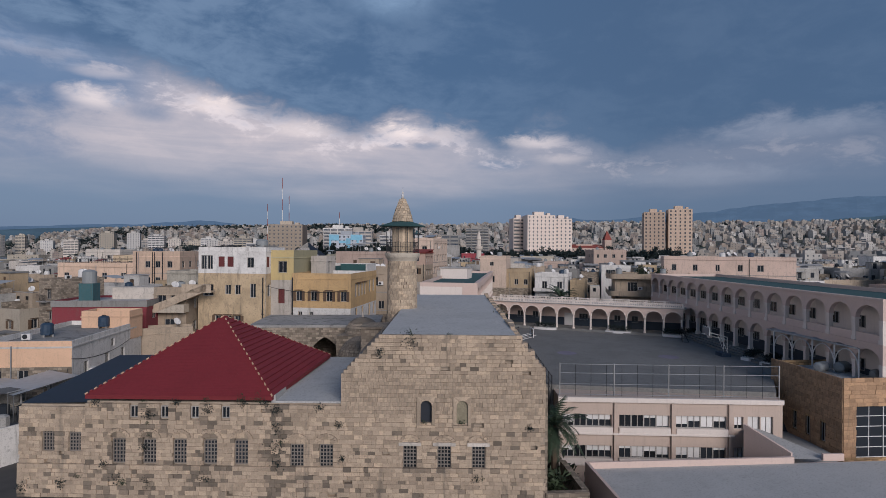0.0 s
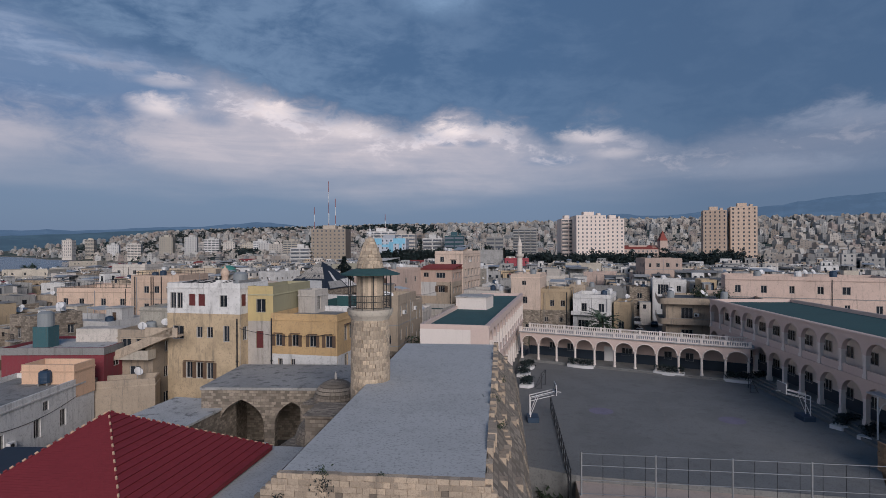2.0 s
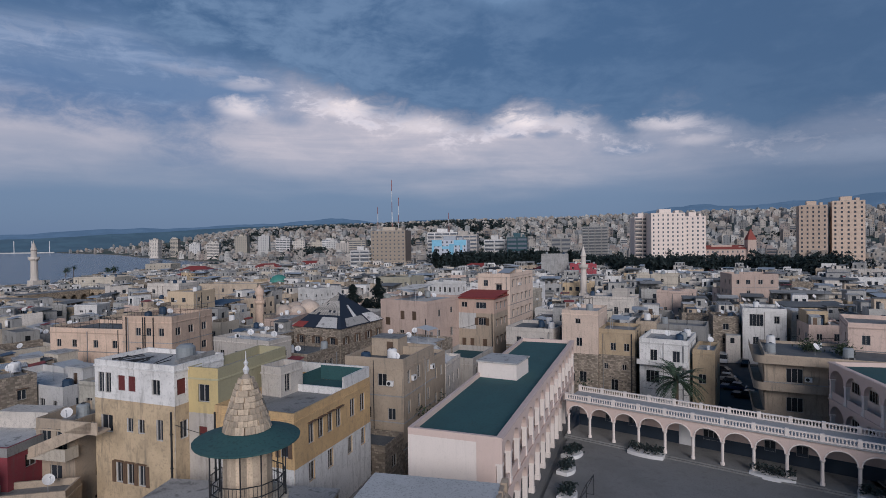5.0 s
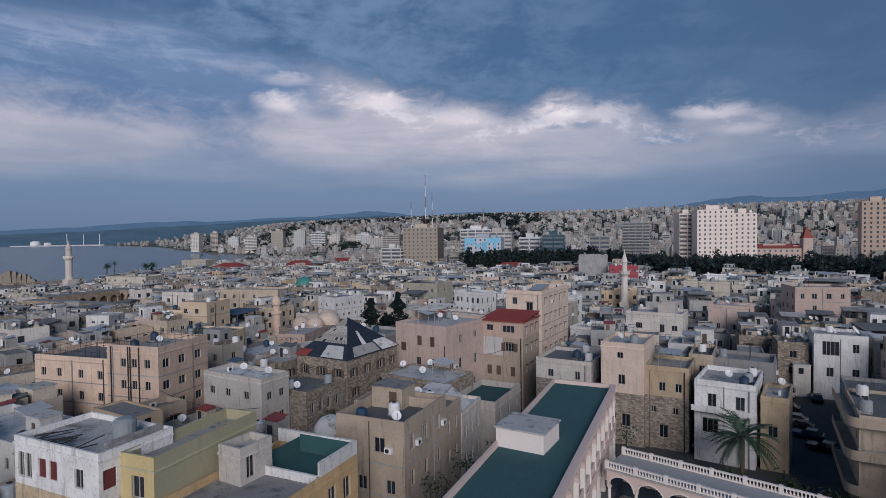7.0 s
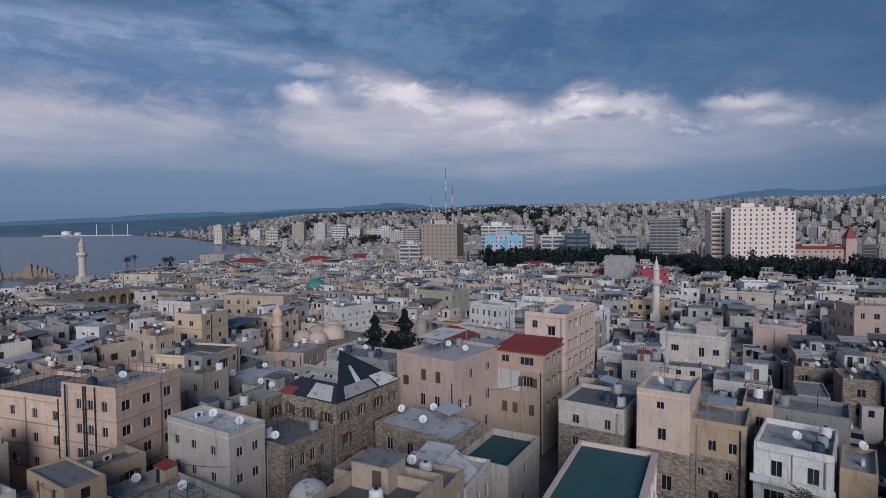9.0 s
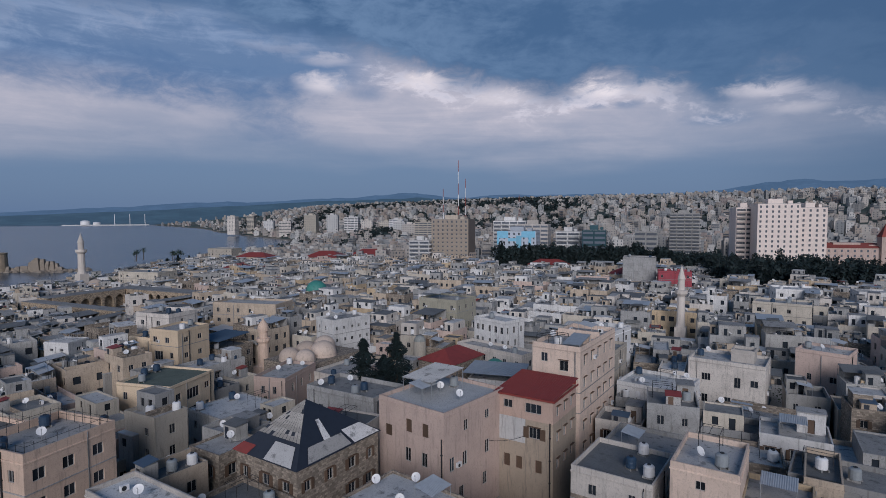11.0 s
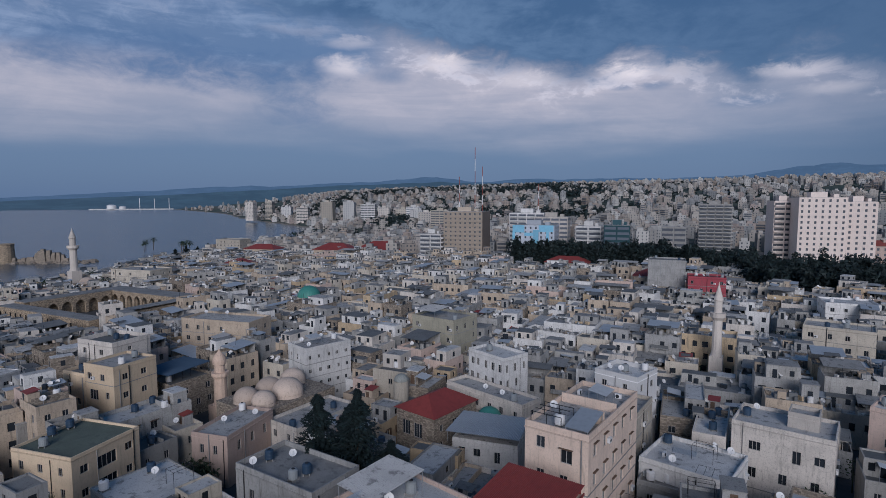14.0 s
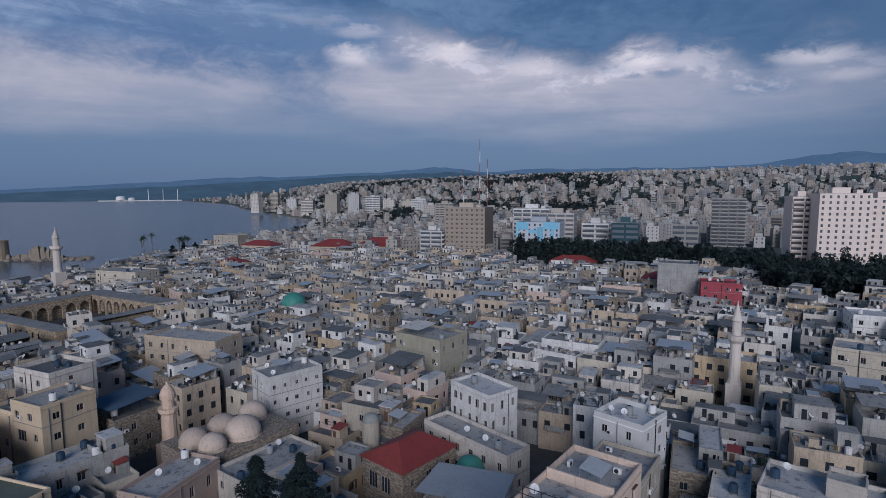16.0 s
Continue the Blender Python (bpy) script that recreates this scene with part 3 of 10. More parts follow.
def auto_rows(rng, length, z0, z1, storey, lowest=0.0, chance=0.85, size=(0.95, 1.35), styles=("plain",), pitch=3.0):
    """Rows of windows storey by storey, as (u, z, w, h, style)."""
    rows = []
    n = max(1, int((length - 0.6) / pitch))
    levels = int((z1 - 0.9 - z0) / storey)
    for s in range(levels):
        zc = z1 - 0.75 - (s + 0.52) * storey
        if zc - size[1] / 2 < z0 + 0.6 + lowest:
            break
        st = rng.choice(styles)
        for i in range(n):
            if rng.random() < chance:
                u = length * (i + 0.5) / n + rng.uniform(-0.3, 0.3)
                w, h = size[0] * rng.choice((0.85, 1.0, 1.0, 1.25)), size[1] * rng.choice((0.9, 1.0, 1.0))
                if u - w / 2 > 0.3 and u + w / 2 < length - 0.3:
                    rows.append((u, zc, w, h, st))
    return rows


def house_shell(g, w, d, z0, z1, par, opens, mat=0, depth=0.18, rim=0.18, top=None):
    """Outer walls with openings on all sides, parapet and its coping, into g."""
    top = mat if top is None else top
    for s in "SENW":
        o, u, out, length, _ = side_frame(s, w, d)
        facade(g, o, u, out, length, z0, z1, [(a - ww / 2, a + ww / 2, zc - hh / 2, zc + hh / 2) for a, zc, ww, hh, _ in opens.get(s, ())], mat, depth)
    a, b, zr = w / 2, d / 2, z1 - par
    ia, ib = a - rim, b - rim
    o, i = [(-a, -b), (a, -b), (a, b), (-a, b)], [(-ia, -ib), (ia, -ib), (ia, ib), (-ia, ib)]
    for k in range(4):
        j = (k + 1) % 4
        g.face([(*o[k], z1), (*o[j], z1), (*i[j], z1), (*i[k], z1)], top)
        g.face([(*i[j], zr), (*i[k], zr), (*i[k], z1), (*i[j], z1)], top)


def house(label, corner, w, d, rot, z0, z1, wall, roof, opens=None, par=0.6, storey=3.1, seed=0, styles=("plain",), lowest=0.0, chance=0.85,
          category="house", lower=None, split=None, clutter=True, name="house", corner_at="SE", margin=0.0, sides="SEW", size=(0.95, 1.35), pitch=3.0, band=True, front=None):
    """A flat-roofed house from its near right corner: walls with real openings, parapet, roof slab, windows, floor bands."""
    r = radians(rot)
    lx, ly = (-w / 2, d / 2) if corner_at == "SE" else (w / 2, d / 2)
    cx, cy = corner[0] + lx * math.cos(r) - ly * math.sin(r), corner[1] + lx * math.sin(r) + ly * math.cos(r)
    rng = random.Random(seed + int(abs(cx * 13 + cy * 7)))
    ob = thing(name, label, category, pose(cx, cy, 0, 0, 0, rot))
    given = opens or {}
    full = {}
    for s in "SENW":
        length = w if s in "SN" else d
        full[s] = given[s] if s in given else (auto_rows(rng, length, z0, z1, storey, lowest, chance, size, styles, pitch) if s in sides else [])
    g = Geo()
    house_shell(g, w, d, z0, z1, par, full, 0)
    mats = [wall]
    if lower is not None:
        # a coat of another material on the lower storeys, as a slightly proud skin
        for s in "SEW":
            o, u, out, length, _ = side_frame(s, w, d)
            o = Vector(o) + Vector(out) * 0.02
            facade(g, o, u, out, length, z0, split, [(a - ww / 2, a + ww / 2, zc - hh / 2, min(split, zc + hh / 2)) for a, zc, ww, hh, _ in full[s] if zc - hh / 2 < split], 1, 0.03)
        mats.append(lower)
    if front is not None:
        o, u, out, length, _ = side_frame("S", w, d)
        o = Vector(o) + Vector(out) * 0.02
        for lo, hi, slot in ((front[2], z1, len(mats)), (z0, front[2], len(mats) + 1)):
            facade(g, o, u, out, length, lo, hi, [(a - ww / 2, a + ww / 2, max(lo, zc - hh / 2), min(hi, zc + hh / 2)) for a, zc, ww, hh, _ in full["S"] if zc - hh / 2 < hi and zc + hh / 2 > lo], slot, 0.03)
        mats += front[:2]
    g.make("wall", mats, ob)
    if band:
        g = Geo()
        zb = z1 - par - 0.2
        g.box(-w / 2 - 0.08, w / 2 + 0.08, -d / 2 - 0.08, -d / 2, zb, zb + 0.16), g.box(w / 2, w / 2 + 0.08, -d / 2, d / 2, zb, zb + 0.16)
        g.box(-w / 2 - 0.08, -w / 2, -d / 2, d / 2, zb, zb + 0.16)
        g.make("cornice", wall, ob)
    if clutter and w * d > 75 and z1 - z0 > 12:
        zb = z1 - par - 0.2 - storey
        while zb > z0 + 4:
            if not any(abs(e[1] - zb - 0.06) < e[3] / 2 + 0.08 for s in "SE" for e in full[s]):
                g = Geo()
                g.box(-w / 2 - 0.06, w / 2 + 0.06, -d / 2 - 0.06, -d / 2 - 0.001, zb, zb + 0.13), g.box(w / 2 + 0.001, w / 2 + 0.06, -d / 2, d / 2, zb, zb + 0.13)
                g.make("floor_band", CEMENT, ob)
            zb -= storey
    g = Geo()
    g.box(-w / 2 + 0.18, w / 2 - 0.18, -d / 2 + 0.18, d / 2 - 0.18, z1 - par - 0.25, z1 - par)
    g.make("roof", roof, ob)
    for s in "SEW":
        o, u, out, length, turn = side_frame(s, w, d)
        for a, zc, ww, hh, st in full[s]:
            q = Vector(o) + Vector(u) * a - Vector(out) * 0.15
            add_window(ob, q.x, q.y, zc, turn, ww, hh, st)
    if clutter and min(w, d) > 5 and z1 - z0 > 9:
        for s, k in (("S", 2), ("E", 2)):
            o, u, out, length, turn = side_frame(s, w, d)
            for q in range(k):
                a = rng.choice((0.12, 0.34, 0.5, 0.66, 0.9)) * length
                if any(abs(a - e[0]) < e[2] / 2 + 0.12 for e in full[s]):
                    continue
                p = Vector(o) + Vector(u) * a + Vector(out) * 0.09
                g = Geo()
                g.beam((p.x, p.y, z0), (p.x, p.y, z1 - rng.uniform(0.1, 1.0)), rng.choice((0.05, 0.07, 0.09)), 6)
                g.make("drainpipe", rng.choice((IRON, STEEL, CEMENT)), ob)
            for e in full[s]:
                if rng.random() < 0.16:
                    p = Vector(o) + Vector(u) * (e[0] + e[2] / 2 + 0.55) + Vector(out) * 0.2
                    if e[0] + e[2] / 2 + 1.0 < length and not any(f is not e and abs(f[0] - e[0] - e[2] / 2 - 0.55) < f[2] / 2 + 0.45 and abs(f[1] - e[1]) < 1.2 for f in full[s]):
                        m = pose(p.x, p.y, e[1] - 0.3, 0, 0, turn)
                        g = Geo()
                        g.box(-0.4, 0.4, -0.17, 0.17, -0.3, 0.3, 0, m)
                        g.tube([(0, 0, 0, 0.22), (0, 0, 0.02, 0.22)], 12, 1, True, m @ pose(-0.1, -0.17, 0, 90, 0, 0))
                        g.make("cooler_box", [WHITEPAINT, IRON], ob, "wall-hung white cooling unit")
    FOOT.append((cx, cy, rot, w + margin, d + margin))
    if clutter:
        ROOFTOPS.append((cx, cy, rot, w, d, z1 - par))
    return ob


def inside(px, py, rect, grow=0.0):
    cx, cy, rot, w, d = rect
    c, s = math.cos(radians(rot)), math.sin(radians(rot))
    dx, dy = px - cx, py - cy
    return abs(c * dx + s * dy) < w / 2 + grow and abs(-s * dx + c * dy) < d / 2 + grow


def blocked(cx, cy, rot, w, d, grow=0.3):
    c, s = math.cos(radians(rot)), math.sin(radians(rot))
    pts = [(cx + c * a * w - s * b * d, cy + s * a * w + c * b * d) for a in (-0.5, -0.17, 0.17, 0.5) for b in (-0.5, -0.17, 0.17, 0.5)]
    me = (cx, cy, rot, w, d)
    for r in FOOT:
        if abs(r[0] - cx) > 60 or abs(r[1] - cy) > 60:
            continue
        if any(inside(x, y, r, grow) for x, y in pts) or inside(r[0], r[1], me):
            return True
        c2, s2 = math.cos(radians(r[2])), math.sin(radians(r[2]))
        if any(inside(r[0] + c2 * a * r[3] - s2 * b * r[4], r[1] + s2 * a * r[3] + c2 * b * r[4], me) for a in (-0.5, 0, 0.5) for b in (-0.5, 0, 0.5)):
            return True
    return False


def arch_curve(w, spring, rise, n=10, pointed=False):
    """Points from left to right over an opening w wide."""
    pts = []
    for i in range(n + 1):
        a = math.pi * (1 - i / n)
        x, z = math.cos(a) * w / 2, math.sin(a)
        if pointed:
            z = z ** 0.85 * (1.0 + 0.16 * (1 - abs(math.cos(a))) ** 2) / 1.16
        pts.append((x, spring + rise * z))
    return pts


def arcade(g, n, bay, z0, spring, top, thick, pier, mat=0, pointed=False, y=0.0, rise=None, x0=0.0, m=None, piers=True):
    """A wall with n arched openings, from x0 along x, its face at y and its back at y + thick."""
    w = bay - pier
    rise = w / 2 if rise is None else rise
    put = (lambda pts: [m @ Vector(p) for p in pts]) if m is not None else (lambda pts: pts)
    for i in range(n):
        xl = x0 + i * bay
        xc = xl + bay / 2
        pts = [(xc + a, z) for a, z in arch_curve(w, spring, rise, 12, pointed)]
        for yy, flip in ((y, False), (y + thick, True)):
            rows = [[(xl, yy, spring), (pts[0][0], yy, spring), (pts[0][0], yy, top), (xl, yy, top)],
                    [(pts[-1][0], yy, spring), (xl + bay, yy, spring), (xl + bay, yy, top), (pts[-1][0], yy, top)]]
            rows += [[(a[0], yy, a[1]), (b[0], yy, b[1]), (b[0], yy, top), (a[0], yy, top)] for a, b in zip(pts, pts[1:])]
            for q in rows:
                g.face(put(q[::-1] if flip else q), mat)
        for a, b in zip(pts, pts[1:]):
            g.face(put([(a[0], y, a[1]), (a[0], y + thick, a[1]), (b[0], y + thick, b[1]), (b[0], y, b[1])]), mat)
    if piers:
        for i in range(n + 1):
            xp = x0 + i * bay
            g.box(max(x0, xp - pier / 2), min(x0 + n * bay, xp + pier / 2), y, y + thick, z0, spring, mat, m)
    xe = x0 + n * bay
    g.face(put([(x0, y, top), (xe, y, top), (xe, y + thick, top), (x0, y + thick, top)]), mat)
    for xx in (x0, xe):
        g.face(put([(xx, y, spring), (xx, y + thick, spring), (xx, y + thick, top), (xx, y, top)]), mat)

# ---------------------------------------------------------------- land and sea
COAST_Y = (-400, 0, 235, 262, 320, 411, 560, 749, 872, 965, 1157, 1426, 1570, 1745, 1890, 2100, 4800)
COAST_X = (-430, -400, -386, -395, -440, -500, -560, -640, -790, -985, -1340, -1740, -2035, -2445, -2780, -3000, -5200)


def ground_z(x, y):
    s = (x - float(np.interp(y, COAST_Y, COAST_X))) * 0.8
    z = float(np.interp(s, (-40, 0, 15, 120, 330), (-8, -2.4, 0.5, 3.2, 5.5)))
    # the street and the gardens below the mosque's front lie lower
    z -= 9.5 * (1 - smoothstep(60, 66, y)) * smoothstep(-24, -20, x - 0.1 * y)
    r, az = math.hypot(x, y), math.degrees(math.atan2(x, y))
    lift = float(np.interp(az, (-62, -52, -46, -37, -28, -20, -8, 7, 30, 60, 90), (0, 14, 40, 66, 76, 84, 92, 98, 92, 80, 0)))
    z += lift * smoothstep(640, 2000, r) * smoothstep(0, 420, s)
    return z


def make_land():
    radii = [0, 20, 35, 45, 53, 60, 66, 72, 80, 95, 110, 135, 160, 210, 260, 310, 350, 390, 430, 460, 490, 520, 550, 580, 620, 660, 700, 750, 800, 860, 920, 990, 1060, 1140, 1220, 1300, 1400, 1500, 1620, 1750, 1900, 2050, 2200, 2400,
             2600, 2800, 3000, 3200, 3400, 3600, 3750, 3900, 4050, 4200, 4400, 4700]
    n = 480
    verts, faces = [], []
    for r in radii:
        for i in range(n):
            a = 2 * math.pi * i / n
            x, y = r * math.sin(a), r * math.cos(a)
            verts.append((x, y, ground_z(x, y)))
    for k in range(len(radii) - 1):
        for i in range(n):
            j = (i + 1) % n
            faces.append((k * n + i, (k + 1) * n + i, (k + 1) * n + j, k * n + j))
    me = bpy.data.meshes.new("ground")
    me.from_pydata(verts, [], faces)
    me.flip_normals()
    me.polygons.foreach_set("use_smooth", [True] * len(faces))
    me.materials.append(GROUND)
    tagged(new("ground", me), "paved old town ground rising to scrub-green hills", "ground", kind="structure")
    g = Geo()
    g.face([(-4800, -900, -2), (-300, -900, -2), (-300, 4800, -2), (-4800, 4800, -2)])
    tagged(g.make("sea", SEA), "calm grey-blue sea with fine ripples", "water", kind="structure")



def ridge_line(name, label, r, spots, seed, mat):
    """A range of hills round the horizon, from bearing and crest height."""
    g = Geo()
    n = 300
    rows = []
    for i in range(n + 1):
        az = -88 + 176 * i / n
        h = float(np.interp(az, [q[0] for q in spots], [q[1] for q in spots]))
        h *= 1 + 0.10 * noise.noise((az * 0.16, seed, 0)) + 0.05 * noise.noise((az * 0.6, seed, 2)) + 0.02 * noise.noise((az * 2.2, seed, 5))
        x, y = math.sin(radians(az)), math.cos(radians(az))
        rows.append([(x * (r + d), y * (r + d), z) for d, z in ((-700, -12), (-420, -4 + 0.25 * h), (-180, 0.68 * h), (0, h), (250, h * 0.8), (400, -20))])
    for a, b in zip(rows, rows[1:]):
        for k in range(5):
            g.face([b[k], a[k], a[k + 1], b[k + 1]])
    tagged(g.make(name, mat, smooth=True), label, "hills", kind="structure")


make_land()
ridge_line("backdrop_near", "low blue-green coastal hills with haze as a faint glow", 4100, ((-88, 0), (-76, 10), (-66, 52), (-56, 80), (-47, 122), (-40, 148), (-31, 172), (-20, 146), (-5, 134), (10, 158), (30, 235), (60, 120), (88, 0)), 1.0, RIDGES[0])
ridge_line("backdrop_far", "distant mountain ridge with haze as a pale blue glow", 4500, ((-88, 0), (-78, 20), (-66, 75), (-50, 150), (-40, 170), (-31, 225), (-26, 190), (-14, 205), (-4, 205), (3, 275), (8, 255), (16, 300), (22, 360), (34, 375), (60, 250), (88, 0)), 7.0, RIDGES[1])

# ---------------------------------------------------------------- the old stone mosque
MOSQUE_AT, MOSQUE_TURN = (-12.2, 35.5), 8.0


def build_mosque():
    ob = thing("mosque", "old sandstone prayer hall with a grey flat roof and stepped gable", "mosque", pose(*MOSQUE_AT, 0, 0, 0, MOSQUE_TURN))
    # hall: gable profile carried back 33 m
    prof = [(0.0, 0.0), (13.65, 0.0), (13.65, 14.0), (11.75, 16.15), (2.5, 16.15), (0.0, 13.6)]
    y0, y1 = 0.32, 33.2
    g = Geo()
    g.face([(u, y0, z) for u, z in prof], 1)
    g.face([(u, y1, z) for u, z in prof][::-1])
    for (u0, z0), (u1, z1) in ((prof[1], prof[2]), (prof[2], prof[3]), (prof[4], prof[5]), (prof[5], prof[0])):
        g.face([(u0, y0, z0), (u0, y1, z0), (u1, y1, z1), (u1, y0, z1)][::-1])
    # rough buttress-like thickening along the courtyard side
    for i in range(7):
        y = 2.0 + i * 4.6
        g.face([(13.65, y, 13.9), (14.15, y, 12.2), (14.15, y + 3.4, 12.2), (13.65, y + 3.4, 13.9)])
        g.face([(14.15, y, 12.2), (14.15, y, 5), (14.15, y + 3.4, 5), (14.15, y + 3.4, 12.2)])
        for yy in (y, y + 3.4):
            g.face([(13.65, yy, 13.9), (14.15, yy, 12.2), (14.15, yy, 5), (13.65, yy, 5)])
    g.make("wall", [RUBBLE, MORTAR], ob)
    g = Geo()
    g.box(2.62, 11.7, 0.15, 33.3, 16.0, 16.24)
    g.make("roof", SCREED, ob)
    rng = random.Random(4)
    y = 0.3
    while y < 33:
        step = rng.uniform(0.5, 1.1)
        if rng.random() < 0.8:
            g = Geo()
            g.box(11.7, 11.7 + rng.uniform(0.25, 0.5), y, y + step - 0.04, 15.7, 16.2 + rng.uniform(0.0, 0.28))
            g.make("coping_stone", STONE, ob)
        if rng.random() < 0.75:
            a = rng.uniform(12.2, 13.4)
            za = 16.15 - (a - 11.75) * 1.13
            g = Geo()
            g.box(a - 0.2, a + 0.25, y, y + step - 0.1, za - 0.4, za + 0.14)
            g.make("coping_stone", STONE, ob)
        y += step
    # west range under the tiled roof
    g = Geo()
    g.box(-17.2, 0.0, y0, 15.5, 0, 11.62, 0, None, "s")
    g.box(-21.75, -17.2, y0 + 0.1, 12.0, 0, 11.35, 0, None, "s")
    g.face([(-17.2, y0, 0), (0, y0, 0), (0, y0, 11.62), (-17.2, y0, 11.62)], 1)
    g.face([(-21.75, y0 + 0.1, 0), (-17.2, y0 + 0.1, 0), (-17.2, y0 + 0.1, 11.35), (-21.75, y0 + 0.1, 11.35)], 1)
    g.make("west_wall", [RUBBLE, MORTAR], ob)
    g = Geo()
    g.box(-4.4, -0.02, 0.2, 15.4, 11.62, 11.74)
    g.make("terrace", SCREED, ob)
    g = Geo()
    g.box(-0.6, 2.4, 12.2, 15.2, 11.7, 14.9), g.box(-0.75, 2.5, 12.05, 15.35, 14.9, 15.05)
    g.make("stub_wall", RUBBLE, ob)
    g = Geo()
    g.box(-4.7, -4.4, 0.2, 15.0, 11.62, 12.15)
    g.make("gutter_wall", SCREED, ob)
    g = Geo()
    g.face([(-21.7, 0.3, 11.4), (-17.25, 0.3, 11.5), (-17.25, 11.5, 12.6), (-21.7, 11.5, 12.5)])
    g.face([(-21.7, 0.3, 11.4), (-21.7, 11.5, 12.5), (-21.7, 11.5, 11.3)])
    g.make("sheet_roof", SLATE, ob, "dark blue sheet roof")
    # pyramid of red tiles with pale hip tiles
    ax, ay, az = -10.7, 7.0, 16.55
    eave = [(-17.1, -0.1, 12.1), (-4.55, -0.1, 12.1), (-3.75, 14.3, 12.15), (-16.6, 14.6, 12.1)]
    g = Geo()
    for i in range(4):
        a, b = eave[i], eave[(i + 1) % 4]
        g.face([a, b, (ax, ay, az)])
        g.face([(a[0], a[1], a[2] - 0.25), (b[0], b[1], b[2] - 0.25), b, a])
    tiled = g.make("tiled_roof", TILE, ob, "red clay tile pyramid roof")
    # courses of tile as overlapping laths on the two sides in view
    for (a, b), rows, wide, gap, rise in (((0, 1), 56, 0.24, 0.97, 0.014), ((1, 2), 18, 1.6, 0.992, 0.08)):
        g = Geo()
        pa, pb, top = Vector(eave[a]), Vector(eave[b]), Vector((ax, ay, az))
        n = (pb - pa).cross(top - pa).normalized()
        for k in range(rows):
            f0, f1 = k / rows, (k + 0.96) / rows
            l0, r0, l1, r1 = pa.lerp(top, f0), pb.lerp(top, f0), pa.lerp(top, f1), pb.lerp(top, f1)
            cols = max(1, int((r0 - l0).length / wide))
            for c in range(cols):
                s0, s1 = c / cols, (c + gap) / cols
                q = [l0.lerp(r0, s0), l0.lerp(r0, s1), l1.lerp(r1, s1), l1.lerp(r1, s0)]
                h0, h1 = n * rise, n * 0.012
                t = [q[0] + h0, q[1] + h0, q[2] + h1, q[3] + h1]
                g.face(t)
                g.face([q[0], q[1], t[1], t[0]])
                g.face([q[1], q[2], t[2], t[1]])
        tagged(g.make("tiles", TILE, tiled), kind="stuff")
    g = Geo()
    for e in eave:
        a, b = Vector(e), Vector((ax, ay, az))
        n = int((b - a).length / 0.30)
        for k in range(n):
            p, q = a.lerp(b, k / n), a.lerp(b, (k + 0.6) / n)
            g.beam(p + Vector((0, 0, 0.05)), q + Vector((0, 0, 0.07)), 0.058, 6, 1 if k % 2 == 0 else 0)
    g.make("hip_tiles", [TILE, PEACH], tiled, "red hip tiles pointed with pale mortar")
    # windows of the street front
    for u in (4.64, 6.93, 9.22, -2.92, -0.95):
        add_window(ob, u, 0.26, 8.1, 0, 0.86, 1.46, "lattice")
    for u in (-6.66, -8.74, -10.79, -12.84, -14.9):
        add_window(ob, u, 0.26, 8.3, 0, 0.86, 1.55, "lattice")
    for u in (-17.95, -19.75):
        add_window(ob, u, 0.36, 8.95, 0, 0.8, 1.4, "lattice")
    for u in (-7.74, -9.82, -11.87, -13.93):
        add_window(ob, u, 0.26, 10.95, 0, 0.55, 0.8, "plain")
    for u in (4.64, 6.93, 9.22):
        g = Geo()
        g.box(u - 0.75, u + 0.75, -0.08, 0.1, 7.08, 7.28)
        g.make("window_sill", PALE, ob)
        g = Geo()
        g.box(u - 0.75, u + 0.75, -0.05, 0.1, 8.9, 9.12)
        g.make("lintel", PALE, ob)
    for u, zt in [(u, 8.95) for u in (4.64, 6.93, 9.22, -2.92, -0.95)] + [(u, 9.15) for u in (-6.66, -8.74, -10.79, -12.84, -14.9)]:
        g = Geo()
        for i in range(9):
            a0, a1 = math.pi * (i + 0.06) / 9, math.pi * (i + 0.94) / 9
            q = [(u + r * math.cos(a), zt + 0.1 + 0.75 * r * math.sin(a)) for r, a in ((0.55, a0), (0.78, a0), (0.78, a1), (0.55, a1))]
            g.face([(x, -0.04, z) for x, z in q])
            for i0, i1 in ((0, 1), (1, 2), (2, 3), (3, 0)):
                g.face([(q[i0][0], -0.04, q[i0][1]), (q[i0][0], 0.2, q[i0][1]), (q[i1][0], 0.2, q[i1][1]), (q[i1][0], -0.04, q[i1][1])])
        g.make("relieving_arch", STONE, ob, "thin arch of stones over the window")
    # The opening's inner shade is a dark panel set into the arch.
    for u, name, mat, deep, lab in ((5.71, "arched_opening", SLATE, 0.3, "arched opening shut by a shade-dark panel"), (8.11, "blind_niche", LATTICE, 0.1, "blind niche with a pierced plaster screen")):
        g = Geo()
        g.box(u - 0.5, u + 0.5, deep, deep + 0.05, 10.25, 12.1)
        op = g.make(name, mat, ob, lab)
        g = Geo()
        cur = [(-0.38, 10.3), (-0.38, 11.55)] + [(0.38 * math.cos(math.pi - math.pi * i / 10), 11.55 + 0.38 * math.sin(math.pi * i / 10)) for i in range(1, 10)] + [(0.38, 11.55), (0.38, 10.3)]
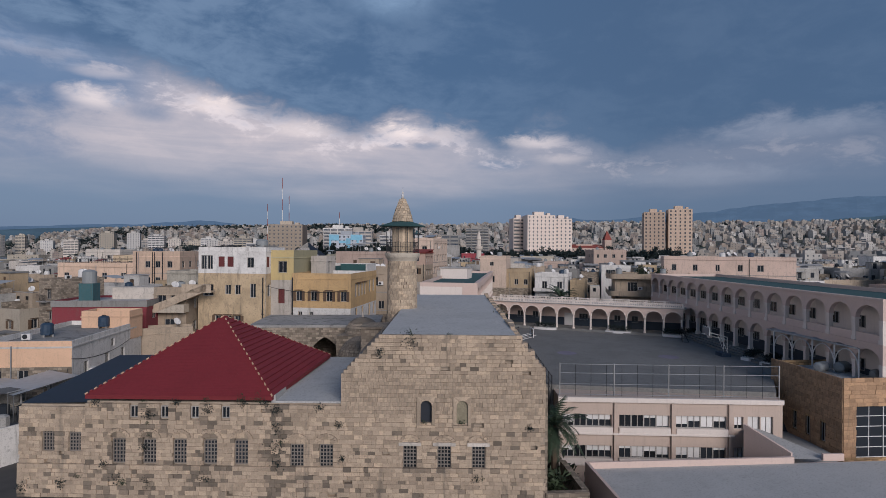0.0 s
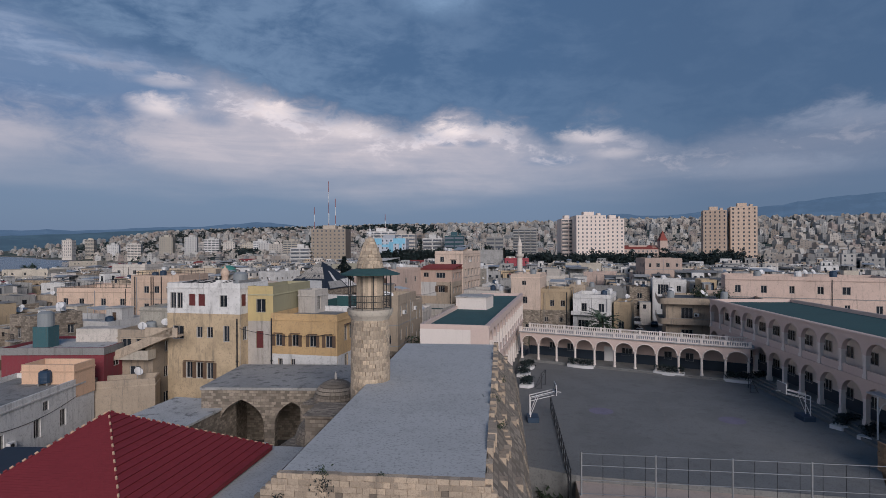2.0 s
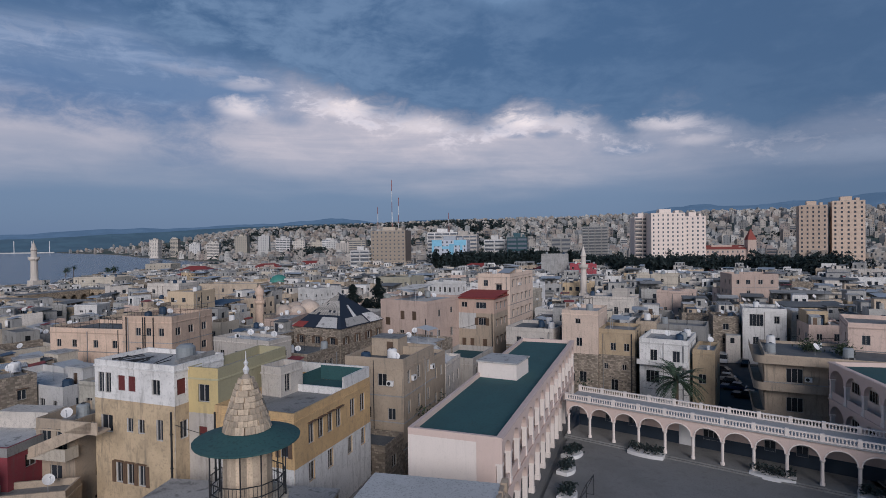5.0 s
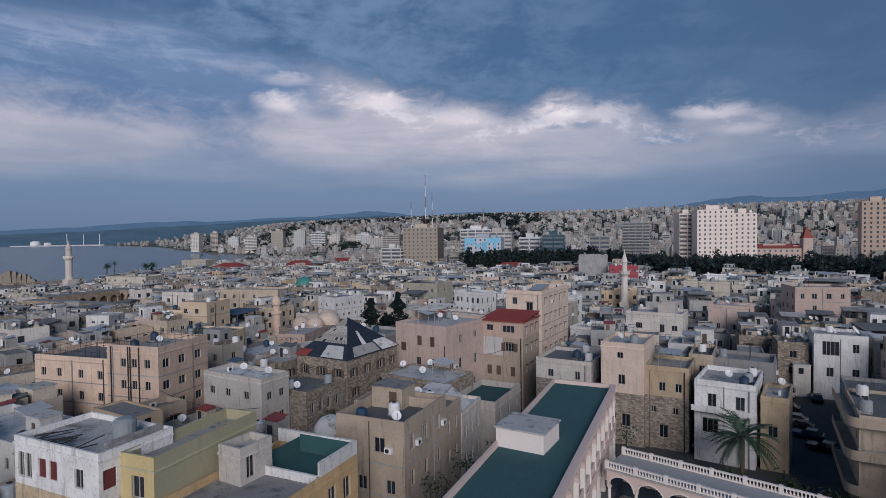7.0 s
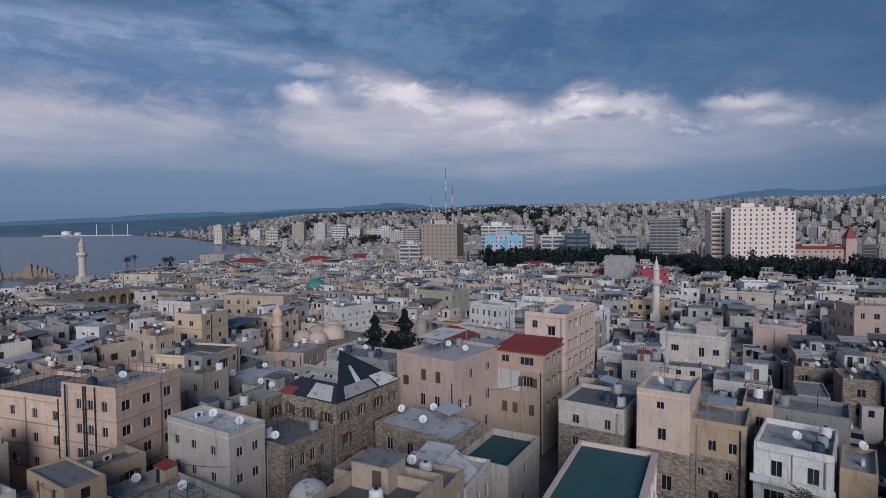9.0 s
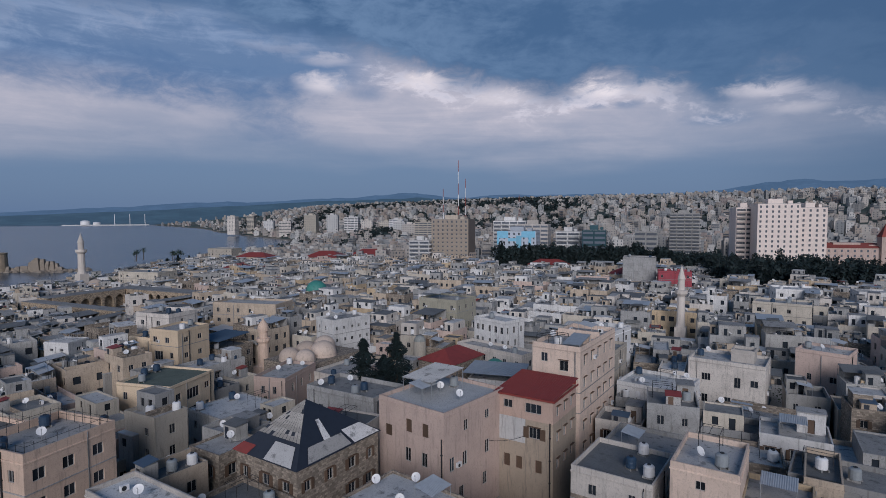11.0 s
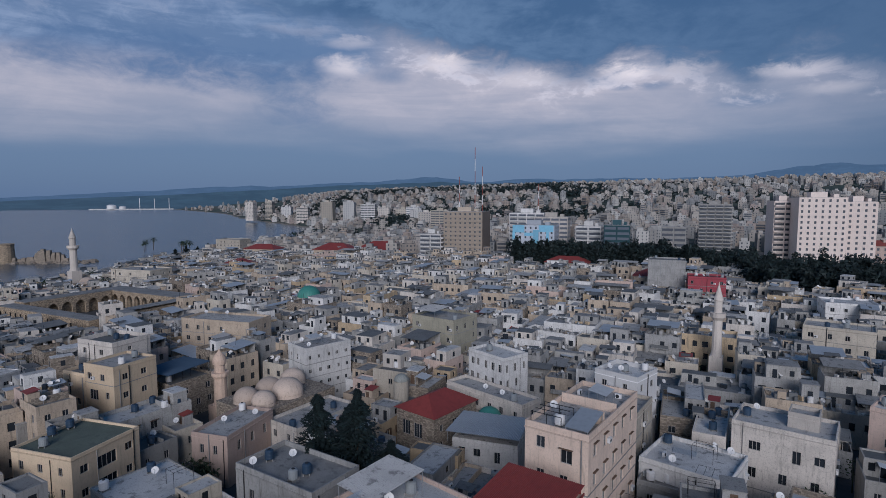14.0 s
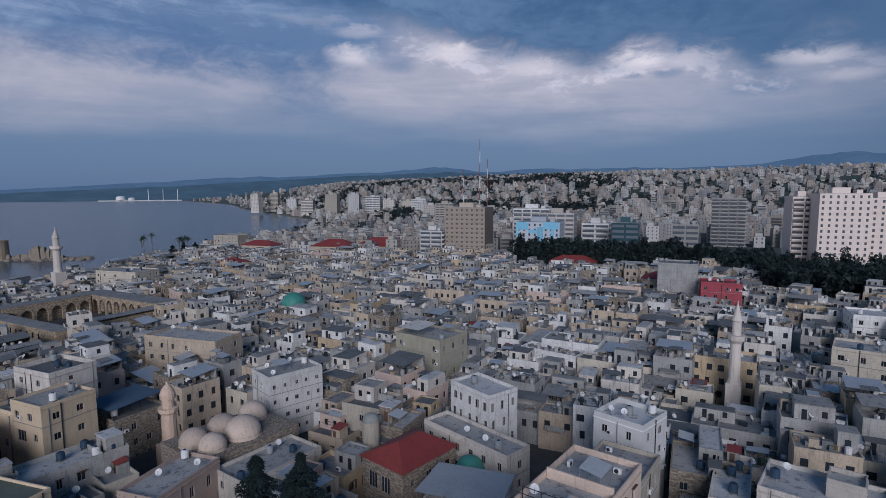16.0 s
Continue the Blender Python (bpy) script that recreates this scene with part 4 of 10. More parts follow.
        for (a, za), (b, zb) in zip(cur, cur[1:]):
            oa, ob_ = (-0.6 if a < -0.05 else 0.6 if a > 0.05 else a), (-0.6 if b < -0.05 else 0.6 if b > 0.05 else b)
            ta, tb = (za if za <= 11.0 else 12.2), (zb if zb <= 11.0 else 12.2)
            g.face([(u + a, -0.06, za), (u + oa, -0.06, ta), (u + ob_, -0.06, tb), (u + b, -0.06, zb)][::-1])
            g.face([(u + a, -0.06, za), (u + b, -0.06, zb), (u + b, deep, zb), (u + a, deep, za)])
        g.box(u - 0.6, u + 0.6, -0.06, 0.3, 10.12, 10.28)
        g.make("surround", STONE, op)
    FOOT.append((*(Matrix.Rotation(radians(8), 2) @ Vector((-4.0, 16.6)) + Vector(MOSQUE_AT)), 8, 38, 36))
    return ob


def front_holes():
    """Openings of the street front as (u0, u1, z0, z1)."""
    h = [(u - 0.45, u + 0.45, 7.32, 8.86) for u in (4.64, 6.93, 9.22, -2.92, -0.95)]
    h += [(u - 0.45, u + 0.45, 7.5, 9.1) for u in (-6.66, -8.74, -10.79, -12.84, -14.9)]
    h += [(u - 0.42, u + 0.42, 8.22, 9.68) for u in (-17.95, -19.75)]
    h += [(u - 0.29, u + 0.29, 10.53, 11.37) for u in (-7.74, -9.82, -11.87, -13.93)]
    h += [(5.29, 6.13, 10.3, 11.75), (7.69, 8.53, 10.3, 11.75), (5.45, 5.97, 11.75, 12.05), (7.85, 8.37, 11.75, 12.05)]
    return h


mosque = build_mosque()


def build_minaret():
    cx, cy = -12.1, 53.3
    ob = thing("minaret", "stout round sandstone minaret with iron gallery and conical top", "minaret", pose(cx, cy, 0.45) @ Matrix.Diagonal((1.07, 1.07, 1, 1)))
    g = Geo()
    g.tube([(0, 0, 9, 1.30), (0, 0, 16, 1.26), (0, 0, 20.6, 1.22)], 28, 0, False)
    g.make("shaft", MORTAR, ob)
    g = Geo()
    g.tube([(0, 0, 20.3, 1.3), (0, 0, 20.55, 1.42), (0, 0, 20.75, 1.55), (0, 0, 20.95, 1.6), (0, 0, 21.15, 1.62), (0, 0, 21.2, 0.9)], 32)
    g.make("cornice", CREAM, ob, "moulded pale stone cornice")
    g = Geo()
    g.tube([(0, 0, 21.15, 0.98), (0, 0, 23.9, 0.95)], 28, 0, False)
    g.make("lantern", MINSTONE, ob)
    g = Geo()
    for i in range(12):
        a = 2 * math.pi * i / 12
        x, y = 1.5 * math.cos(a), 1.5 * math.sin(a)
        g.beam((x, y, 21.15), (x, y, 23.75), 0.03)
        b = a + 2 * math.pi / 12
        for z in (21.3, 21.75, 22.2):
            g.beam((x, y, z), (1.5 * math.cos(b), 1.5 * math.sin(b), z), 0.025)
        for k in range(1, 5):
            q = a + (b - a) * k / 5
            g.beam((1.48 * math.cos(q), 1.48 * math.sin(q), 21.3), (1.48 * math.cos(q), 1.48 * math.sin(q), 22.2), 0.014, 4)
    g.make("railing", IRON, ob, "dark iron gallery railing and posts")
    g = Geo()
    g.tube([(0, 0, 23.72, 2.1), (0, 0, 23.8, 2.12), (0, 0, 24.2, 0.95), (0, 0, 24.2, 0.9)], 28, 0, False)
    g.tube([(0, 0, 23.66, 0.9), (0, 0, 23.72, 2.1)], 28, 0, False)
    g.make("canopy", TEAL, ob, "dark green metal canopy ring")
    g = Geo()
    g.tube([(0, 0, 24.0, 0.92), (0, 0, 24.8, 0.75), (0, 0, 25.6, 0.5), (0, 0, 26.4, 0.2), (0, 0, 26.6, 0.12)], 24)
    g.make("cone", MORTAR, ob, "tapering stone cone")
    g = Geo()
    g.tube([(0, 0, 26.55, 0.06), (0, 0, 26.8, 0.14), (0, 0, 26.95, 0.05), (0, 0, 27.1, 0.1), (0, 0, 27.2, 0.03), (0, 0, 27.6, 0.012)], 10)
    g.make("finial", WHITEPAINT, ob, "white finial")
    FOOT.append((cx, cy, 0, 4, 4))
    return ob


minaret = build_minaret()


def build_porch():
    """Vaulted porch and side range of the mosque's courtyard."""
    ob = thing("porch", "vaulted stone porch with two pointed arches and flat roof", "porch", pose(-31.0, 58.6, 0, 0, 0, 12))
    g = Geo()
    arcade(g, 1, 5.2, 4, 9.5, 13.0, 0.8, 1.0, 0, True, x0=1.2, rise=2.6)
    arcade(g, 1, 4.2, 4, 9.5, 13.0, 0.8, 1.0, 0, True, x0=6.4, rise=2.4)
    g.box(10.6, 14.5, 0, 0.8, 4, 13.0)
    g.box(0, 1.2, 0, 0.8, 4, 13.0)
    g.box(0, 0.6, 0.8, 10, 4, 13.0), g.box(13.9, 14.5, 0.8, 10, 4, 13.0), g.box(0.6, 13.9, 9.4, 10, 4, 13.0)
    g.make("wall", RUBBLE, ob)
    g = Geo()
    g.box(-0.1, 14.6, -0.1, 10.1, 13.0, 13.25)
    g.make("roof", ROOFS[1], ob)
    FOOT.append((*(Vector((-31.0, 58.6)) + Matrix.Rotation(radians(12), 2) @ Vector((7.2, 5))), 12, 15, 10.5))
    side = thing("side_range", "low stone range with pale flat roof and arched door", "building", pose(-35.2, 47, 0, 0, 0, 3))
    g = Geo()
    m = pose(6.6, 0, 0, 0, 0, 90) @ pose(0, 0, 0)
    arcade(g, 1, 3.2, 3, 7.4, 11.1, 0.6, 0.9, 0, True, x0=7.6, rise=1.6, m=m)
    g.box(6.0, 6.6, 0, 7.6, 3, 11.1), g.box(6.0, 6.6, 10.8, 14.3, 3, 11.1)
    g.box(0, 6.0, 0, 14.3, 3, 11.0)
    g.make("wall", RUBBLE, side)
    g = Geo()
    g.box(-0.1, 6.75, -0.1, 14.4, 11.1, 11.3)
    g.make("roof", ROOFS[3], side)
    FOOT.append((-32.3, 54.3, 3, 7, 15))
    for n, (x, y, z, r) in enumerate(((-18.2, 60.3, 12.5, 2.0), (-16.6, 54.9, 10.9, 2.4))):
        d = thing("small_dome", "small grey rubble dome beside the minaret", "dome", pose(x, y, 0))
        g = Geo()
        g.box(-r - 0.3, r + 0.3, -r - 0.3, r + 0.3, 5, z)
        g.make("base", RUBBLE, d)
        g = Geo()
        for k in range(8):
            a0, a1 = k / 8 * math.pi / 2, (k + 0.9) / 8 * math.pi / 2
            g.tube([(0, 0, z + r * math.sin(a0) * 0.9, r * math.cos(a0)), (0, 0, z + r * math.sin(a1) * 0.9, r * math.cos(a1)), (0, 0, z + r * math.sin(a1) * 0.9, r * math.cos(a1) - 0.1)], 26, 0, False)
        g.dome(0, 0, z - 0.05, r - 0.02, 0.88, 26, 8)
        g.make("shell", RUBBLE, d)
        g = Geo()
        g.tube([(0, 0, z + r * 0.88, 0.12), (0, 0, z + r * 0.88 + 0.5, 0.1), (0, 0, z + r * 0.88 + 0.7, 0.02)], 8)
        g.make("finial", PALE, d)
    FOOT.append((-16.5, 57, 0, 7, 8))


build_porch()

# ---------------------------------------------------------------- the school and its yard
DADO = plain("dark_blue_dado_paint", (0.022, 0.035, 0.055), 0.6, 0, 0.3)
YARD = 7.7


def balustrade(parent, x0, x1, y, z, group=None, bays=8):
    """Posts, rails and turned balusters along x."""
    g = Geo()
    g.box(x0, x1, y - 0.12, y + 0.12, z, z + 0.14), g.box(x0, x1, y - 0.14, y + 0.14, z + 0.6, z + 0.72)
    g.make("rail", SCHOOLWHITE, parent)
    for i in range(bays + 1):
        x = x0 + (x1 - x0) * i / bays
        g = Geo()
        g.box(x - 0.17, x + 0.17, y - 0.18, y + 0.18, z, z + 0.8)
        g.make("post", SCHOOLWHITE, parent)
    n = int((x1 - x0) / 0.3)
    g = Geo()
    for i in range(n):
        x = x0 + (x1 - x0) * (i + 0.5) / n
        g.tube([(x, y, z + 0.14, 0.06), (x, y, z + 0.24, 0.1), (x, y, z + 0.38, 0.045), (x, y, z + 0.5, 0.08), (x, y, z + 0.6, 0.05)], 6, 0, False)
    tagged(g.make("baluster_row", SCHOOLWHITE, parent), kind="stuff")


def build_north_arcade():
    L, n = 33.0, 11
    ob = thing("arcade_walk", "pink arcade of round arches with a white balustraded walk on top", "arcade", pose(-6.2, 105.2, 0, 0, 0, -15))
    z0, spring, deck = YARD + 0.3, 10.55, 12.3
    bay = L / n
    g = Geo()
    arcade(g, n, bay, z0, spring, deck, 0.45, 0.4, 0, rise=1.2, piers=False)
    g.box(0, L, 0.45, 4.6, deck - 0.3, deck)
    g.box(0, L, 4.3, 4.6, 3, deck - 0.3)
    g.make("wall", SCHOOL, ob)
    for i in range(n + 1):
        x = min(max(i * bay, 0.2), L - 0.2)
        g = Geo()
        g.tube([(x, 0.22, z0, 0.24), (x, 0.22, z0 + 0.25, 0.24), (x, 0.22, z0 + 0.3, 0.17), (x, 0.22, spring - 0.25, 0.16), (x, 0.22, spring - 0.1, 0.24), (x, 0.22, spring, 0.27)], 10)
        g.make("column", SCHOOLWHITE, ob)
        g = Geo()
        pts = arch_curve(bay - 0.4, spring, 1.2, 12)
        if i < n:
            xc = (i + 0.5) * bay
            for (a, za), (b, zb) in zip(pts, pts[1:]):
                k = 1.09
                g.face([(xc + a, -0.04, za), (xc + b, -0.04, zb), (xc + b * k, -0.04, spring + (zb - spring) * k), (xc + a * k, -0.04, spring + (za - spring) * k)])
                g.face([(xc + a * k, -0.04, spring + (za - spring) * k), (xc + b * k, -0.04, spring + (zb - spring) * k), (xc + b * k, 0, spring + (zb - spring) * k), (xc + a * k, 0, spring + (za - spring) * k)])
            g.make("arch_moulding", SCHOOLWHITE, ob)
    g = Geo()
    g.box(-0.2, L + 0.5, -0.25, 4.8, deck, deck + 0.12)
    g.make("deck", SCREED, ob)
    g = Geo()
    g.box(0, L, -0.7, 4.3, YARD - 0.5, z0 - 0.15), g.box(0, L, -0.4, 4.3, z0 - 0.15, z0)
    g.make("steps", COURT, ob)
    balustrade(ob, 0, L, 0.05, deck + 0.12, bays=11)
    balustrade(ob, 0, L, 4.55, deck + 0.12, bays=11)
    g = Geo()
    g.box(0, L, 4.22, 4.3, z0, z0 + 1.45)
    g.make("dado", DADO, ob, "dark blue painted dado")
    # doors, benches and notice boards on the back wall of the walk
    rng = random.Random(9)
    for i in range(n):
        x = (i + 0.5) * bay
        if i in (1, 2, 5, 7, 8):
            add_window(ob, x - 0.4, 4.27, z0 + 1.7, 0, 1.1 if i != 5 else 1.6, 1.2, "plain")
        if i == 4:
            g = Geo()
            g.box(x - 0.9, x + 0.9, 4.2, 4.29, z0, z0 + 2.3)
            g.make("door", WHITEPAINT, ob, "white double door")
    FOOT.append((-6.2 + 16.4 * 0.966 + 0.5, 105.2 - 16.4 * 0.26 + 2, -15, 34, 6))


build_north_arcade()


def two_storey_arcade(name, label, x, y, turn, n, bay, depth, top, roof_mat, base, first, arch_rise=None, windows=True, parapet=0.55):
    """Two rows of arched galleries along local x, facing -y, the building behind them."""
    ob = thing(name, label, "school building", pose(x, y, 0, 0, 0, turn))
    L = n * bay
    mid = (first + top) / 2
    w = bay - 0.5
    rise = min(w / 2, 1.35) if arch_rise is None else arch_rise
    s1, s2 = mid - 0.55 - rise, top - 0.75 - rise
    g = Geo()
    arcade(g, n, bay, first, s1, mid, 0.5, 0.5, 0, rise=rise, piers=False)
    arcade(g, n, bay, mid, s2, top, 0.5, 0.5, 0, rise=rise, piers=False)
    g.box(0, L, 0.5, 2.1, mid - 0.25, mid)
    g.box(0, L, 0.5, 2.1, top - parapet - 0.25, top - parapet)
    g.box(0, 0.3, 0.5, 2.1, base, top - parapet - 0.25), g.box(L - 0.3, L, 0.5, 2.1, base, top - parapet - 0.25)
    g.box(0, L, depth - 0.3, depth, top - parapet, top), g.box(0, 0.3, 0.5, depth - 0.3, top - parapet, top), g.box(L - 0.3, L, 0.5, depth - 0.3, top - parapet, top)
    g.box(-0.1, L + 0.1, -0.1, 0.0, mid - 0.12, mid + 0.1), g.box(-0.12, L + 0.12, -0.12, 0.0, top - 0.22, top - 0.05)
    g.make("wall", SCHOOL, ob)
    g = Geo()
    g.box(0, L, 2.1, depth, base, top - parapet)
    g.make("inner_wall", SCHOOLWHITE, ob, "whitewashed wall behind the galleries")
    for i in range(n + 1):
        xx = min(max(i * bay, 0.25), L - 0.25)
        for zb, zs in ((first, s1), (mid, s2)):
            g = Geo()
            g.box(xx - 0.28, xx + 0.28, -0.02, 0.54, zb, zb + 0.5)
            g.box(xx - 0.2, xx + 0.2, 0.03, 0.47, zb + 0.5, zs - 0.2)
            g.box(xx - 0.28, xx + 0.28, -0.02, 0.54, zs - 0.2, zs)
            g.make("column", SCHOOLWHITE, ob)
    for i in range(n):
        g = Geo()
        g.box(i * bay + 0.25, (i + 1) * bay - 0.25, 0.1, 0.25, mid, mid + 0.95)
        g.make("parapet", SCHOOL, ob)
    g = Geo()
    g.box(0.3, L - 0.3, 0.5, depth - 0.3, top - parapet, top - parapet + 0.06)
    g.make("roof", roof_mat, ob)
    g = Geo()
    g.box(0.3, L - 0.3, 2.02, 2.1, first, first + 1.4)
    g.make("dado", DADO, ob, "dark blue painted dado")
    g = Geo()
    for q in range(3):
        g.box(-0.3, L, -0.55 * (3 - q), 0.0 if q == 2 else -0.55 * (2 - q), base, first - 0.2 * (2 - q) - 0.1)
    g.box(0, L, 0, 2.1, base, first)
    g.make("steps", COURT, ob)
    if windows:
        for i in range(n):
            for zb in (first, mid):
                add_window(ob, (i + 0.5) * bay, 2.06, zb + 1.75, 0, min(1.7, bay * 0.5), 1.3, "plain")
    return ob


# east building, along the right of the yard
east = two_storey_arcade("east_building", "pink two-storey school building with arched galleries and teal roof", 24.2, 113.6, -80.2, 15, 3.72, 13.0, 17.5, TEAL, 3.0, YARD + 0.8)
FOOT.append((36.0, 86, 9.8, 17, 58))
# west building with the teal roof
west = two_storey_arcade("west_building", "white two-storey school building with arched side and teal flat roof", -6.6, 75.4, 90.8, 14, 3.15, 8.0, 17.4, TEAL, 3.0, YARD, windows=True)
FOOT.append((-10.9, 97.5, 0.8, 9.5, 47))
head = thing("roof_box", "white plastered stair box on the teal roof", "stair head", pose(-12.3, 97.3, 0, 0, 0, -5))
g = Geo()
g.box(-2.35, 2.35, -2.2, 2.2, 16.9, 18.7)
g.make("wall", SCHOOLWHITE, head)
g = Geo()
g.box(-2.5, 2.5, -2.35, 2.35, 18.7, 18.85)
g.make("lid", ROOFS[3], head)


def build_yard():
    g = Geo()
    m = pose(0, 0, 0)
    pts = [(-5.5, 62.0), (3.0, 60.0), (25.1, 60.6), (27.6, 67.4), (31, 68.0), (31, 97.0), (26.5, 98.5), (-6.0, 107.5)]
    g.face([(x, y, YARD) for x, y in pts])
    for a, b in zip(pts, pts[1:] + pts[:1]):
        g.face([(*a, YARD - 3), (*b, YARD - 3), (*b, YARD), (*a, YARD)])
    tagged(g.make("yard", COURT), "worn brown asphalt school yard with faded court lines", "yard", kind="structure")
    FOOT.append((13, 80, 0, 38, 40))
    lines = thing("court_lines", "faded white and lilac sports court markings on asphalt", "court markings", pose(12.3, 78.5, YARD + 0.004, 0, 0, -1.5), kind="structure")
    g = Geo()

    def strip(a, b, w=0.06):
        a, b = Vector((*a, 0)), Vector((*b, 0))
        n = (b - a).cross(Vector((0, 0, 1))).normalized() * w
        g.face([a - n, b - n, b + n, a + n])

    strip((-13, -7.5), (13, -7.5)), strip((-13, 7.5), (13, 7.5)), strip((-13, -7.5), (-13, 7.5)), strip((13, -7.5), (13, 7.5)), strip((0, -7.5), (0, 7.5))
    for r, x in ((1.8, 0), (6.2, -12), (6.2, 12)):
        for i in range(40):
            a, b = 2 * math.pi * i / 40, 2 * math.pi * (i + 1) / 40
            if abs(x + r * math.cos(a)) < 13 and abs(x + r * math.cos(b)) < 13:
                strip((x + r * math.cos(a), r * math.sin(a)), (x + r * math.cos(b), r * math.sin(b)), 0.04)
    g.make("line", COURTLINE, lines)
    for x in (-6.7, 6.7):
        g = Geo()
        for i in range(20):
            a, b = 2 * math.pi * i / 20, 2 * math.pi * (i + 1) / 20
            g.face([(x, 0, 0.003), (x + 1.35 * math.cos(a), 1.35 * math.sin(a), 0.003), (x + 1.35 * math.cos(b), 1.35 * math.sin(b), 0.003)])
        g.make("disc", LILAC, lines)


COURTLINE = plain("faded_line_paint", (0.20, 0.19, 0.18), 0.9, 0, 0.5)
LILAC = plain("lilac_court_paint", (0.20, 0.18, 0.24), 0.9, 0, 0.5)
build_yard()


def build_wing():
    """Low classroom wing below the yard, towards the camera's start, with the fence on its roof edge."""
    ob = thing("classroom_wing", "pink two-storey classroom wing with ribbon windows below the yard", "school building", pose(3.3, 56.8, 0, 0, 0, 6.5))
    L, top = 22.0, 7.25
    rows = []
    g = Geo()
    bays = (0.3, 6.0, 11.6)
    holes = [(x, x + 4.96, z, z + 1.25) for z in (4.3, 1.2) for x in bays] + [(17.3, 18.2, 4.3, 5.55), (18.6, 19.8, 3.7, 5.6), (19.9, 21.1, 3.7, 5.6), (17.3, 18.2, 1.2, 2.45)]
    facade(g, (0, 0, 0), (1, 0, 0), (0, -1, 0), L, -3, top, holes, 0, 0.3)
    g.box(0, L, 0.0, 6.0, -3, top, 0, None, "s")
    for x in (5.45, 11.1, 16.7):
        g.box(x, x + 0.4, -0.25, 0.0, -3, top - 0.5)
    g.make("wall", WINGTAN, ob)
    g = Geo()
    g.box(-0.1, L, -0.3, 0.0, top - 0.4, top + 0.05)
    for z in (3.75, 0.65):
        for x in bays:
            g.box(x - 0.05, x + 5.0, -0.32, 0.0, z + 0.05, z + 0.6)
        g.box(0, 17.2, -0.36, 0.0, z - 0.12, z + 0.05)
    g.make("ledge", SCHOOLWHITE, ob)
    rng = random.Random(6)
    for x0, x1, z0, z1 in holes:
        n = 4 if x1 - x0 > 3 else 1
        for q in range(n):
            w = (x1 - x0) / n
            win = add_window(ob, x0 + w * (q + 0.5), 0.25, (z0 + z1) / 2, 0, w, z1 - z0, "plain")
            # Blinds at random drops, added to make the dark panes look brighter.
            drop = rng.choice((0.0, 0.25, 0.45, 0.45, 0.7, 0.9)) * (z1 - z0)
            if drop:
                g = Geo()
                g.box(-w / 2 + 0.08, w / 2 - 0.08, 0.002, 0.012, (z1 - z0) / 2 - drop, (z1 - z0) / 2 - 0.06)
                g.make("blind", WHITEPAINT, win, "white blind that lightens the pane")
    FOOT.append((14, 60, 6.5, 24, 8))
    fence = thing("wire_fence", "tall grey wire mesh fence along the yard edge", "fence", pose(3.4, 57.4, 0, 0, 0, 6.5))
    for i in range(5):
        g = Geo()
        x = i * 5.45
        g.beam((x, 0, top - 0.1), (x, 0, top + 3.3), 0.07, 6)
        g.make("post", STEEL, fence)
    for i in range(15):
        g = Geo()
        x = i * 1.55 + 0.05
        g.beam((x, 0.05, top), (x, 0.05, top + (3.2 if i % 7 else 3.25)), 0.022, 4)
        g.make("bar", IRON, fence)
    for z in (0.15, 1.2, 2.3, 3.2):
        g = Geo()
        g.beam((0, 0, top + z), (21.8, 0, top + z), 0.028, 5)
        g.make("rail", STEEL, fence)
    back = thing("yard_fence", "dark iron fence along the yard's open side", "fence", pose(2.6, 57.2, 0, 0, 0, 97))
    for i in range(12):
        g = Geo()
        g.beam((i * 1.9, 0, 5.0), (i * 1.9, 0, 9.3), 0.05, 5)
        g.make("post", IRON, back)
    for z in (7.8, 8.5, 9.2):
        g = Geo()
        g.beam((0, 0, z), (20.9, 0, z), 0.04, 5)
        g.make("rail", IRON, back)

build_wing()


